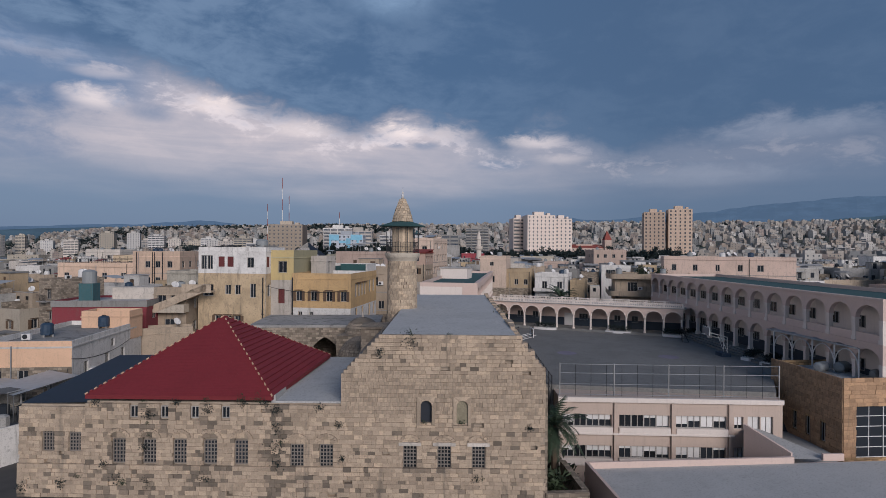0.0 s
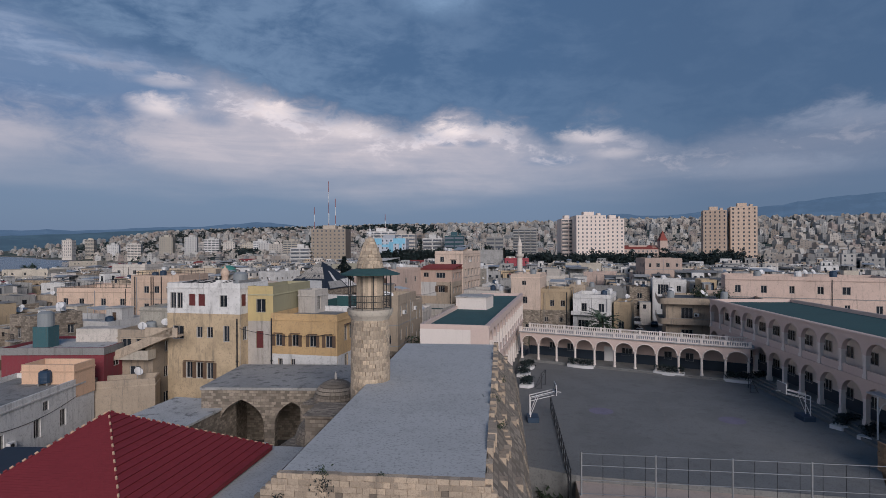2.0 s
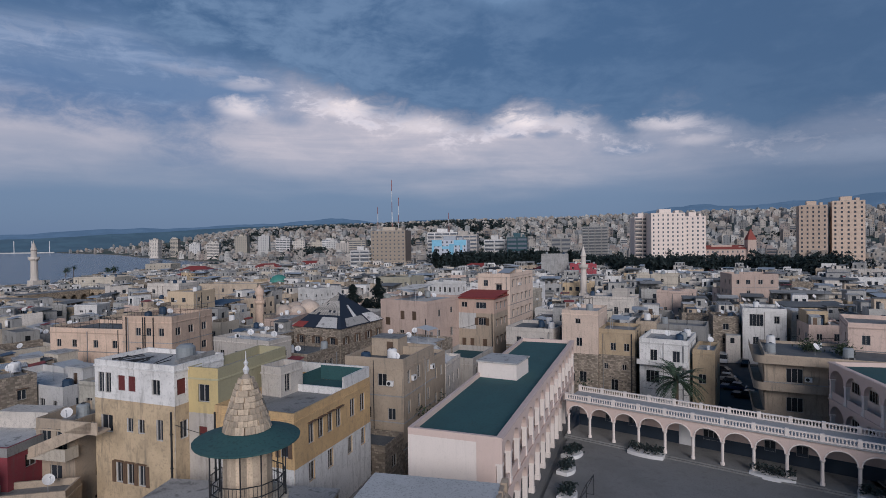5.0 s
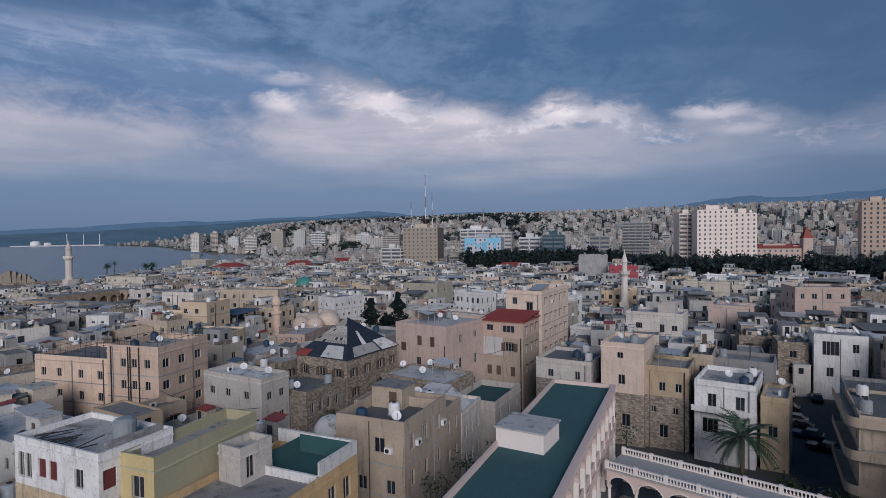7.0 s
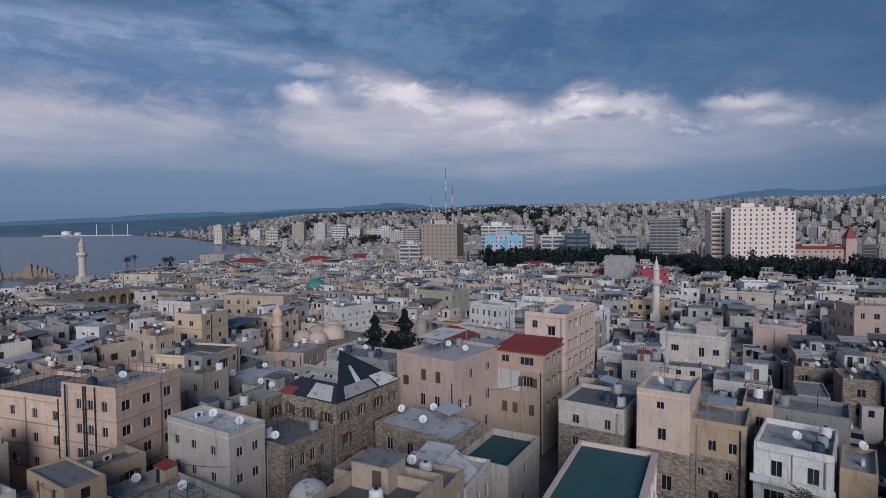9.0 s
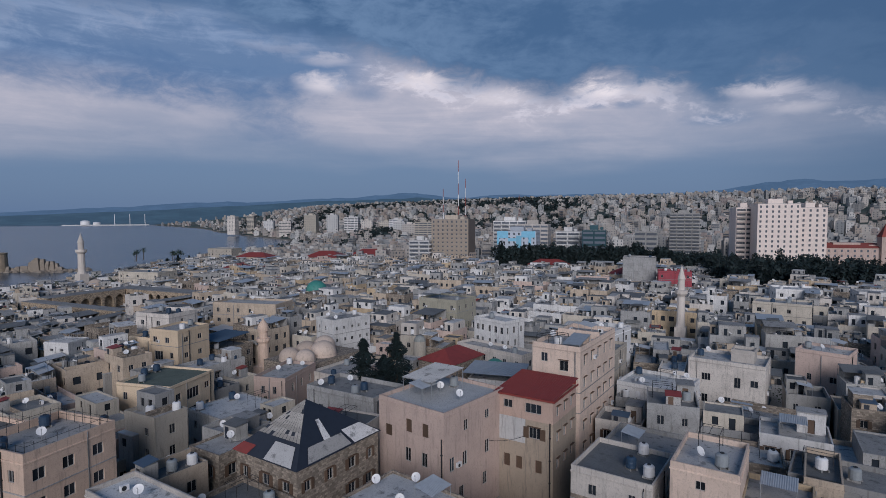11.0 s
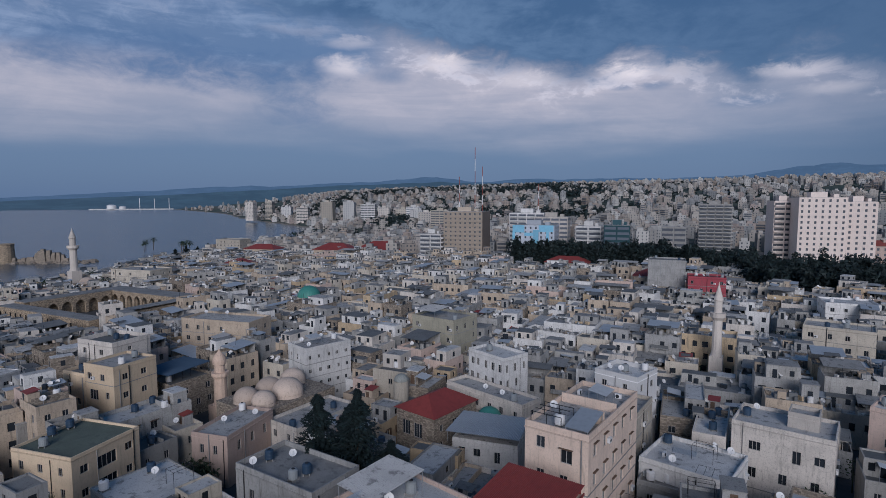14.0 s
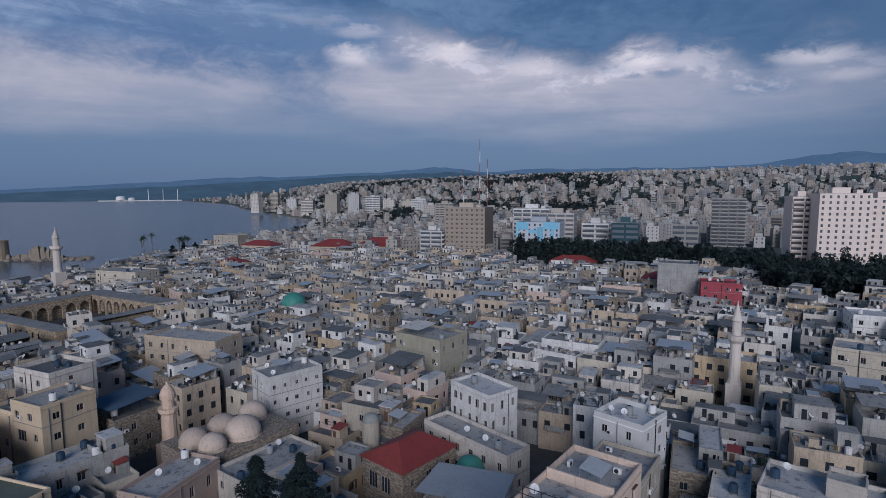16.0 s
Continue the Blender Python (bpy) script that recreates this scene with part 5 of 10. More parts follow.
def build_foreground_roof():
    ob = thing("low_roof_building", "low building with a broad pale flat roof and pink rim", "building", pose(5.0, 48.2, 0, 0, 0, 13.4))
    g = Geo()
    g.box(0, 30, -40, 0, -4.4, 3.5)
    g.box(0, 0.25, -40, 0, 3.5, 4.1), g.box(0.25, 18.6, -0.25, 0.0, 3.5, 4.1)
    g.make("wall", SCHOOL, ob)
    g = Geo()
    g.box(0.25, 30, -40, -0.25, 3.5, 3.56)
    g.make("roof", SCREED, ob)
    FOOT.append((16, 26, 8, 24, 42)), FOOT.append((24, 40, 8, 24, 42))
    garden = thing("garden_wall", "low stone garden wall by the mosque", "wall", pose(1.6, 43.0, 0, 0, 0, 13.4))
    g = Geo()
    g.box(0, 3.4, 0, 0.5, -4.4, 3.4), g.box(3.0, 3.5, 0.5, 6.5, -4.4, 3.4)
    g.make("body", RUBBLE, garden)
    ramp = thing("ramp", "pale ramp with pink side walls beside the stone block", "ramp", pose(23.3, 53.2, 0, 0, 0, 37))
    g = Geo()
    g.face([(0.2, 0, 3.56), (3.4, -1.6, 3.56), (3.4, 6.5, 4.5), (0.2, 4.4, 4.4)])
    g.make("slope", SCREED, ramp)
    g = Geo()
    for x in (-0.05, 0.2):
        g.face([(x, 0, -4), (x, 0, 4.15), (x, 4.4, 5.5), (x, 4.4, -4)])
    g.face([(-0.05, 0, 4.15), (0.2, 0, 4.15), (0.2, 4.4, 5.5), (-0.05, 4.4, 5.5)])
    g.face([(-0.05, 0, -4), (0.2, 0, -4), (0.2, 0, 4.15), (-0.05, 0, 4.15)])
    g.make("side_wall", SCHOOL, ramp)
    g = Geo()
    g.box(0, 1.9, -0.25, 0.0, 3.5, 4.1, 0, pose(2.5, -1.2, 0, 0, 0, -26))
    g.make("end_wall", SCHOOL, ramp)
    court = thing("side_court", "pale paved side court below the stone block", "court", pose(0, 0, 0))
    g = Geo()
    q = [(23.4, 53.6), (29.2, 57.4), (27.6, 67.0), (25.3, 60.4), (21.2, 58.6)]
    g.face([(x, y, 2.65) for x, y in q])
    for a, b in zip(q, q[1:] + q[:1]):
        g.face([(*a, -4), (*b, -4), (*b, 2.65), (*a, 2.65)])
    g.make("paving", SCREED, court)
    global stone_block
    block = stone_block = thing("stone_block", "ochre stone-clad school block with a tall gridded window", "school building", pose(29.6, 57.3, 0, 0, 0, 13.6))
    g = Geo()
    facade(g, (0, 0, 0), (1, 0, 0), (0, -1, 0), 12, -4, 9.8, [(1.3, 7.3, 2.5, 7.4)], 0, 0.3)
    slots = [(u, u + 0.7, 3.3, 5.2) for u in (1.3, 3.3, 5.2, 7.2)]
    facade(g, (0, 10, 0), (0, -1, 0), (-1, 0, 0), 10, -4, 9.8, slots, 0, 0.25)
    g.box(0, 12, 0, 10, -4, 9.2, 0, None, "sw")
    g.box(0, 0.3, 0.0, 10, 9.2, 9.8, 0, None, "sw"), g.box(0.3, 12, 0.0, 0.3, 9.2, 9.8, 0, None, "s"), g.box(0.3, 12, 9.7, 10, 9.2, 9.8)
    g.make("wall", CLADDING, block)
    g = Geo()
    g.box(0.3, 11.8, 0.3, 9.7, 9.2, 9.26)
    g.make("roof", ROOFS[3], block)
    add_window(block, 4.3, 0.25, 4.95, 0, 6.0, 4.9, "grid")
    for u0, u1, z0, z1 in slots:
        add_window(block, 0.2, 10 - (u0 + u1) / 2, (z0 + z1) / 2, 270, 0.7, 1.9, "plain", "slit_window")
    FOOT.append((34, 63, 8, 18, 22))
    for x, y, r in ((3.2, 6.6, 0.52), (5.2, 6.2, 0.56), (7.4, 6.4, 0.5), (6.6, 3.4, 0.45)):
        tank = thing("roof_tank", "grey rounded water tank lying on the block's roof", "water tank", pose(29.6, 57.3, 0, 0, 0, 13.6) @ pose(x, y, 9.26, 0, 0, 25), group="tanks on the stone block")
        g = Geo()
        m = pose(-0.9, 0, r, 0, 90, 0)
        g.tube([(0, 0, 0, r * 0.55), (0, 0, 0.12, r * 0.9), (0, 0, 0.25, r), (0, 0, 1.55, r), (0, 0, 1.68, r * 0.9), (0, 0, 1.8, r * 0.55)], 16, 0, True, m)
        g.make("body", TANKGREY, tank, smooth=True)
        g = Geo()
        g.box(-0.6, -0.45, -0.5, 0.5, 0, 0.25), g.box(0.45, 0.6, -0.5, 0.5, 0, 0.25)
        g.make("cradle", STEEL, tank)
    canopy = thing("yard_canopy", "white arched steel canopy with a grey sheet top", "canopy", pose(29.8, 74.4, 0, 0, 0, -76))
    g = Geo()
    g.box(-0.3, 13.4, 0.0, 4.2, 12.2, 12.34)
    g.make("sheet", ZINC, canopy)
    for i in range(5):
        g = Geo()
        x = 1.0 + i * 3.1
        g.beam((x, 0.1, YARD), (x, 0.1, 12.2), 0.08, 8)
        if i < 4:
            pts = arch_curve(3.1, 10.0, 2.0, 10)
            for (a, za), (b, zb) in zip(pts, pts[1:]):
                g.beam((x + 1.55 + a, 0.1, za), (x + 1.55 + b, 0.1, zb), 0.06, 6)
        g.make("arched_post", WHITEPAINT, canopy)


build_foreground_roof()


def planter(x, y, turn, length, seed):
    rng = random.Random(seed)
    ob = thing("planter", "dark clipped hedge in a white concrete planter", "planter", pose(x, y, YARD, 0, 0, turn), group="yard planters")
    g = Geo()
    n = 8
    for i in range(n):
        a0, a1 = -1 + 2 * i / n, -1 + 2 * (i + 1) / n
        y0, y1 = -0.35 * (1 - a0 * a0), -0.35 * (1 - a1 * a1)
        x0, x1 = a0 * length / 2, a1 * length / 2
        g.face([(x0, -0.6 + y0, 0), (x1, -0.6 + y1, 0), (x1, -0.6 + y1, 0.4), (x0, -0.6 + y0, 0.4)])
        g.face([(x0, -0.6 + y0, 0.4), (x1, -0.6 + y1, 0.4), (x1, 0.6, 0.4), (x0, 0.6, 0.4)])
    g.box(-length / 2, length / 2, -0.55, 0.6, 0.0, 0.39, 0)
    g.make("trough", WHITEPAINT, ob)
    g = Geo()
    for i in range(260):
        p = Vector((rng.uniform(-length / 2 + 0.1, length / 2 - 0.1), rng.uniform(-0.7, 0.55), 0.4 + rng.random() ** 0.6 * 0.85))
        d1, d2 = Vector((rng.gauss(0, 1), rng.gauss(0, 1), rng.gauss(0, 1))).normalized() * 0.24, Vector((rng.gauss(0, 1), rng.gauss(0, 1), rng.gauss(0, 1))).normalized() * 0.2
        g.face([p - d1, p + d2, p + d1])
    g.make("hedge", DARKLEAF, ob)


for q, (x, y, turn, ln) in enumerate(((3.4, 101.7, -15, 4.0), (15.8, 99.5, -15, 4.2), (24.2, 97.0, -15, 3.4), (27.4, 98.0, 40, 3.0), (-4.6, 98.6, 60, 2.6), (-4.6, 94.0, 75, 2.4), (-3.6, 88.0, 75, 2.2), (29.6, 78.6, 40, 3.4), (30.8, 75.6, 40, 3.6))):
    planter(x, y, turn, ln, q)


def goal(x, y, turn):
    ob = thing("goal_frame", "small dark iron goal frame on the yard", "goal", pose(x, y, YARD, 0, 0, turn), group="goal frames")
    g = Geo()
    for s in (-1.2, 1.2):
        g.beam((s, 0, 0), (s, 0, 2.0), 0.04), g.beam((s, 0, 2.0), (s, 0.9, 0), 0.03), g.beam((s, 0, 0), (s, 0.9, 0), 0.03)
    g.beam((-1.2, 0, 2.0), (1.2, 0, 2.0), 0.04), g.beam((-1.2, 0.9, 0.03), (1.2, 0.9, 0.03), 0.03)
    g.make("bars", IRON, ob)


goal(-1.4, 88.2, 80)
goal(24.4, 92.4, -100)


def hoop(x, y, turn):
    ob = thing("basketball_stand", "white steel basketball stand on a blue weighted base", "basketball hoop", pose(x, y, YARD, 0, 0, turn), group="basketball stands")
    g = Geo()
    g.box(-0.9, 0.9, -0.6, 0.6, 0.0, 0.5)
    g.make("base", TANKBLUE, ob)
    g = Geo()
    for s in (-0.45, 0.45):
        g.beam((s, -0.3, 0.5), (s, -0.3, 2.6), 0.06), g.beam((s, -0.3, 2.6), (s, 2.4, 3.3), 0.05), g.beam((s, -0.3, 2.2), (s, 2.4, 2.9), 0.04)
        g.beam((s, -0.3, 0.6), (s, 0.5, 2.6), 0.04)
    for q in range(4):
        g.beam((-0.45, 0.4 + q * 0.6, 2.75 + q * 0.16), (0.45, 0.4 + q * 0.6, 2.75 + q * 0.16), 0.03)
    g.make("arm", WHITEPAINT, ob)
    g = Geo()
    g.box(-0.9, 0.9, 2.4, 2.45, 2.9, 3.95)
    g.make("backboard", GLASSBOARD, ob, "clear backboard with white rim")
    g = Geo()
    for a, b in (((-0.9, 2.9), (0.9, 2.9)), ((-0.9, 3.95), (0.9, 3.95)), ((-0.9, 2.9), (-0.9, 3.95)), ((0.9, 2.9), (0.9, 3.95))):
        g.beam((a[0], 2.4, a[1]), (b[0], 2.4, b[1]), 0.05)
    for i in range(12):
        a, b = 2 * math.pi * i / 12, 2 * math.pi * (i + 1) / 12
        g.beam((0.23 * math.cos(a), 2.75 + 0.23 * math.sin(a), 3.05), (0.23 * math.cos(b), 2.75 + 0.23 * math.sin(b), 3.05), 0.02)
    g.make("rim", WHITEPAINT, ob)
    return ob


GLASSBOARD = glassy("clear_backboard", (0.16, 0.16, 0.17), 0.2)
hoop(-1.6, 73.5, -80)
hoop(26.6, 80.5, 100)

# ---------------------------------------------------------------- houses one can tell apart
def rows_of(us, z, w, h, style="plain"):
    return [(u, z, w, h, style) for u in us]


# row behind the porch: ochre, white, yellow and orange fronts
white_top = house("ochre house with white painted top storey and red shutters", (-34.9, 70.5), 9.8, 6.0, 0.5, 4, 22.1, WHITE, ROOFS[1],
      {"S": rows_of((3.4, 4.7), 20.1, 0.9, 1.4, "closed") + rows_of((0.8, 1.7), 20.0, 0.8, 1.9) + rows_of((7.6,), 20.0, 1.0, 1.4)
       + rows_of((1.5,), 16.2, 1.5, 1.6) + rows_of((4.4, 5.8), 16.3, 0.8, 1.3) + rows_of((8.0,), 16.2, 0.8, 1.9) + rows_of((3.0, 4.4, 5.8), 11.8, 0.9, 1.9, "shutter"),
       "E": rows_of((0.8,), 20.1, 1.0, 1.4, "closed") + rows_of((1.0,), 16.2, 0.9, 1.6)}, lower=OCHRE, split=18.5, par=0.45, clutter=False)
g = Geo()
rng = random.Random(12)
for i in range(14):
    x = -3.4 + rng.uniform(0, 5.6)
    g.beam((x, -2.6 + rng.uniform(-0.2, 0.2), 21.75 + 0.03 * i), (x + rng.uniform(0.8, 2.4), -2.0 + rng.uniform(-0.4, 1.0), 22.25 + rng.uniform(0, 0.25)), 0.045, 5)
tagged(g.make("pole_bundle", IRON, white_top, "bundle of dark roof poles"), kind="stuff")
g = Geo()
g.tube([(2.6, 0.6, 21.7, 0.8), (2.6, 0.6, 22.0, 0.85), (2.6, 0.6, 23.0, 0.85), (2.6, 0.6, 23.25, 0.55), (2.6, 0.6, 23.3, 0.2)], 16)
g.make("tank", TANKGREY, white_top, "grey-green plastic roof tank")
for i in range(10):
    for r in range(3):
        g = Geo()
        g.box(3.9 + 0.02 * (r % 2), 4.08, -1.9 + 0.46 * i + 0.2 * (r % 2), -1.46 + 0.46 * i + 0.2 * (r % 2), 21.72 + 0.22 * r, 21.93 + 0.22 * r)
        g.make("block", CEMENT, white_top)
house("narrow yellow house with dimmed olive side and white base", (-31.7, 72.3), 3.3, 10.6, 4, 4, 21.7, OLIVESIDE, ROOFS[1],
      {"S": rows_of((1.75,), 19.4, 1.2, 1.6) + rows_of((1.6,), 15.4, 0.9, 2.0, "closed"), "E": []}, front=(YELLOW, PALE, 17.6), par=0.9, clutter=False)
orange = house("orange plastered house with shuttered windows and white base", (-23.4, 71.9), 8.3, 13.2, 0.5, 4, 18.6, ORANGE, ROOFS[0],
               {"S": rows_of((1.0, 3.1, 5.3, 7.3), 15.5, 0.85, 1.35, "shutter") + rows_of((1.2, 2.8), 12.9, 0.55, 0.95),
                "E": rows_of((2.5, 4.0, 5.5, 7.0), 16.2, 0.9, 1.8, "hood") + rows_of((9.6, 11.6), 16.4, 1.0, 1.8) + rows_of((2.5, 5.5, 9.0, 11.6), 12.9, 0.9, 1.7)}, lower=WHITE, split=13.9, storey=3.2, clutter=False)
# its walled rear terrace, painted teal inside
g = Geo()
g.box(-4.1, 4.1, 6.35, 6.6, 18.6, 19.7), g.box(3.85, 4.1, 1.6, 6.35, 18.6, 19.7), g.box(-1.6, 3.85, 1.4, 1.6, 18.0, 18.7)
g.make("terrace_wall", WHITE, orange, "whitewashed terrace parapet")
g = Geo()
g.box(-1.6, 3.8, 6.27, 6.35, 18.05, 19.55), g.box(-1.7, -1.6, 1.6, 6.27, 18.05, 19.3), g.box(-1.6, 3.8, 1.7, 6.2, 18.02, 18.06)
g.make("terrace_lining", TEAL, orange, "teal painted terrace lining")
house("low stone wing behind the orange house", (-22.4, 86.2), 8.0, 4.6, 0.5, 4, 11.0, RUBBLE, ROOFS[2], clutter=False)
house("small white roof room with satellite dishes", (-28.9, 77.4), 2.4, 3.2, -4, 17.9, 20.9, PALE, ROOFS[1], {"S": [], "E": rows_of((1.0,), 19.3, 0.8, 1.9)}, clutter=False, category="roof room")
wing = house("balcony wing of the ochre house with a sloping stair", (-45.6, 69.0), 4.4, 6.0, 8, 4, 16.6, BEIGE, ROOFS[1],
             {"S": rows_of((1.1, 2.9), 14.7, 1.2, 2.0) + rows_of((2.2,), 11.2, 1.4, 2.2)}, par=0.9)
for zz in (13.5, 10.0):
    g = Geo()
    g.box(-2.5, 2.6, -4.4, -3.0, zz - 0.2, zz), g.box(-2.5, 2.6, -4.4, -4.26, zz, zz + 0.9), g.box(-2.5, -2.36, -4.26, -3.0, zz, zz + 0.9), g.box(2.46, 2.6, -4.26, -3.0, zz, zz + 0.9)
    g.make("balcony", CREAM, wing, "plastered balcony with a solid parapet")
g = Geo()
g.face([(-1.6, -4.5, 13.2), (5.6, -4.5, 16.2), (5.6, -4.5, 17.2), (-1.6, -4.5, 14.3)]), g.face([(-1.6, -4.3, 14.3), (5.6, -4.3, 17.2), (5.6, -4.3, 16.2), (-1.6, -4.3, 13.2)])
g.face([(-1.6, -4.5, 14.3), (5.6, -4.5, 17.2), (5.6, -4.3, 17.2), (-1.6, -4.3, 14.3)]), g.face([(5.6, -4.5, 16.2), (5.6, -3.0, 16.2), (-1.6, -3.0, 13.2), (-1.6, -4.5, 13.2)])
g.make("stair_flight", BEIGE, wing, "sloping stair with a plastered side wall")
g = Geo()
g.box(2.3, 6.2, -4.5, -3.0, 16.0, 16.2), g.box(2.3, 6.2, -4.5, -4.36, 16.2, 17.1)
g.make("landing", BEIGE, wing)
crim = house("crimson painted low house with pale flat roof", (-48.5, 65.0), 11.5, 8.4, 14, 3, 15.1, CRIMSON, ROOFS[3], {"S": rows_of((9.4,), 13.2, 1.0, 1.0), "E": rows_of((2.4,), 13.2, 1.2, 1.2)}, par=0.3, clutter=False)
g = Geo()
g.box(-5.85, 5.85, -4.32, 4.32, 14.3, 15.12, 0, None, "tb")
g.make("roof_edge", CEMENT, crim, "broad cement roof edge")
g = Geo()
g.box(-3.4, -1.6, -2.6, -0.8, 14.8, 17.2)
g.make("tank_plinth", TEALPAINT, crim, "faded teal plinth of a tank")
g = Geo()
g.tube([(-2.5, -1.7, 17.2, 0.85), (-2.5, -1.7, 18.7, 0.85), (-2.5, -1.7, 18.95, 0.5), (-2.5, -1.7, 19.0, 0.1)], 16)
g.make("big_tank", TANKGREY, crim, "large grey plastic tank")
g = Geo()
g.box(-1.2, 4.4, 1.6, 3.9, 14.8, 16.4)
g.make("stair_room", PALE, crim)
house("grey rendered house under loose roof sheets", (-44.6, 74.4), 7.4, 6.0, 3, 3, 18.6, GREYOLIVE, ROOFS[1], {"S": rows_of((1.4, 4.6), 16.2, 0.9, 1.4), "E": []}, par=0.3, clutter=False)
house("white and peach corner house with bare stone base", (-43.4, 47.6), 8.2, 15.6, 15, 2, 12.9, WHITE, ROOFS[0],
      {"S": rows_of((1.4, 3.8, 6.4), 9.3, 1.0, 1.6), "E": rows_of((2.6, 7.0, 10.6), 9.6, 0.9, 1.7) + rows_of((8.2,), 11.4, 0.8, 0.9)}, front=(PEACH, RUBBLE, 10.4), par=0.5)
house("peach roof room over the corner house", (-46.6, 59.5), 5.5, 3.2, 12, 11, 14.4, PEACH, ROOFS[1], {"S": [], "E": []}, clutter=False, category="roof room")
house("beige rendered wall house by the lane", (-42.6, 66.0), 6.4, 3.0, 32, 2, 11.8, BEIGE, ROOFS[0], {"S": [], "E": []})
# beyond, to the left
house("large peach apartment block with a pole-framed roof terrace", (-68.0, 100.8), 9.4, 10.2, 8, 3, 21.2, WARMBEIGE, ROOFS[1],
      {"S": [(u, z, 1.0, 1.3, "plain") for z in (18.6, 15.4, 12.2, 9.0) for u in (3.0, 5.0, 7.4)],
       "E": [(u, z, 1.3, 1.3, "plain") for z in (18.6, 15.4, 12.2, 9.0) for u in (1.5, 4.6, 8.0)]}, par=0.9, storey=3.3)
house("lower peach wing of the apartment block", (-77.4, 100.2), 15.5, 10.0, 8, 3, 18.8, WARMBEIGE, ROOFS[2],
      {"S": [(u, z, 1.0, 1.3, "plain") for z in (16.2, 12.9, 9.6) for u in (1.8, 5.0, 9.4, 13.2)]}, par=0.7)
house("whitish square house with a concrete floor band", (-50.4, 102.6), 11.6, 5.0, -4, 3, 17.9, PALE, ROOFS[3],
      {"S": [(u, z, 1.0, 1.1, "plain") for z in (15.3, 12.2, 9.1) for u in (1.8, 5.0, 8.6)], "E": [(u, z, 0.9, 1.1, "plain") for z in (15.3, 12.2) for u in (1.4, 3.6)]}, par=0.5)
old = house("beige old house with a walled roof court", (-23.0, 92.3), 7.8, 9.8, 1, 2, 19.0, BEIGE, ROOFS[2],
            {"S": rows_of((5.0,), 16.4, 1.2, 1.5) + rows_of((3.0, 6.2), 12.4, 1.0, 1.4), "E": [(u, z, 0.9, 1.6, "plain") for z in (16.6, 13.0, 9.4) for u in (1.6, 4.6, 7.8)]}, par=1.2, lower=RUBBLE, split=9.0)
g = Geo()
g.box(-3.6, 0.2, 1.6, 4.6, 17.8, 20.1), g.box(-3.7, 0.3, 1.5, 4.7, 20.1, 20.2, 1), g.box(-1.4, -0.5, 1.56, 1.6, 17.8, 19.7, 2), g.box(0.2, 3.7, 3.2, 3.4, 17.8, 18.9)
g.make("court_room", [BEIGE, ROOFS[0], WOOD], old)
house("rear wing of the beige old house with tall windows", (-23.4, 102.3), 6.8, 5.0, 2, 2, 17.3, BEIGE, ROOFS[0], {"S": [], "E": [(u, z, 0.8, 1.5, "plain") for z in (14.8, 11.4) for u in (1.2, 3.4)]}, par=0.5)
house("low square house of brown render beside a dome", (-31.6, 102.6), 4.0, 5.2, 2, 2, 16.9, BEIGE, ROOFS[2], {"S": rows_of((2.0,), 14.6, 0.9, 1.2), "E": []}, par=0.8, clutter=False)
stairs = house("patched white house with a sloping stair roof", (-23.6, 107.6), 6.6, 7.4, 3, 2, 15.2, PALE, ROOFS[3], {"E": [(u, z, 0.9, 1.6, "plain") for z in (12.4, 9.0) for u in (1.4, 3.6, 6.0)]}, par=0.4, clutter=False)
g = Geo()
g.box(-3.1, 0.2, -3.2, 1.4, 14.8, 16.6)
g.face([(-3.2, -3.3, 16.65), (0.3, -3.3, 16.65), (0.3, 1.5, 17.1), (-3.2, 1.5, 17.1)], 1), g.face([(0.25, -2.6, 16.6), (3.0, -2.4, 14.85), (3.0, 1.0, 14.85), (0.25, 1.2, 16.9)], 1)
g.box(0.4, 1.4, -3.0, -2.9, 14.8, 16.2, 2)
g.make("stair_roof", [PALE, ROOFS[3], SLATE], stairs, "whitened sloping roof over a stair")
house("grey two-storey house with pale uneven roof", (-29.3, 115.2), 11.4, 7.6, -9, 2, 16.3, RUBBLE, ROOFS[3],
      {"S": rows_of((2.4, 5.6, 8.8), 13.9, 1.0, 1.6, "plain"), "E": rows_of((2.0, 5.0), 13.8, 0.9, 1.4)}, par=0.35, lower=None)
house("low white-rimmed terrace house with a teal floor", (-22.2, 115.8), 6.4, 10.2, -2, 2, 14.4, PALE, TEAL, par=0.9, clutter=False)
house("long grey stone house with a row of tall windows", (-47.4, 108.0), 8.6, 8.4, -5, 2, 15.0, RUBBLE, ROOFS[2], {"E": rows_of((1.2, 2.9, 4.6, 6.3), 12.4, 0.8, 1.6), "S": rows_of((2, 4.6), 12.4, 0.9, 1.4)}, par=0.6)
# pink block and red-roofed row along the lane
house("pink plastered block with a flat roof and shuttered windows", (-36.2, 130.8), 11.2, 13.0, -11, 2, 21.3, PINK, SCREED,
      {"S": rows_of((5.4, 8.2), 18.4, 1.0, 1.7, "wooden") + rows_of((1.8,), 17.0, 1.2, 1.5, "wooden") + rows_of((5.2, 8.0), 14.6, 1.0, 1.8) + rows_of((3, 7.4), 10.4, 1.0, 1.6),
       "E": rows_of((4.4,), 18.6, 0.9, 1.4) + rows_of((9.0,), 18.8, 1.0, 1.2) + rows_of((1.6, 4.2, 9.0), 14.4, 1.0, 1.8) + rows_of((3.5, 8.5), 10.2, 1.0, 1.7)}, par=0.5, storey=3.6)
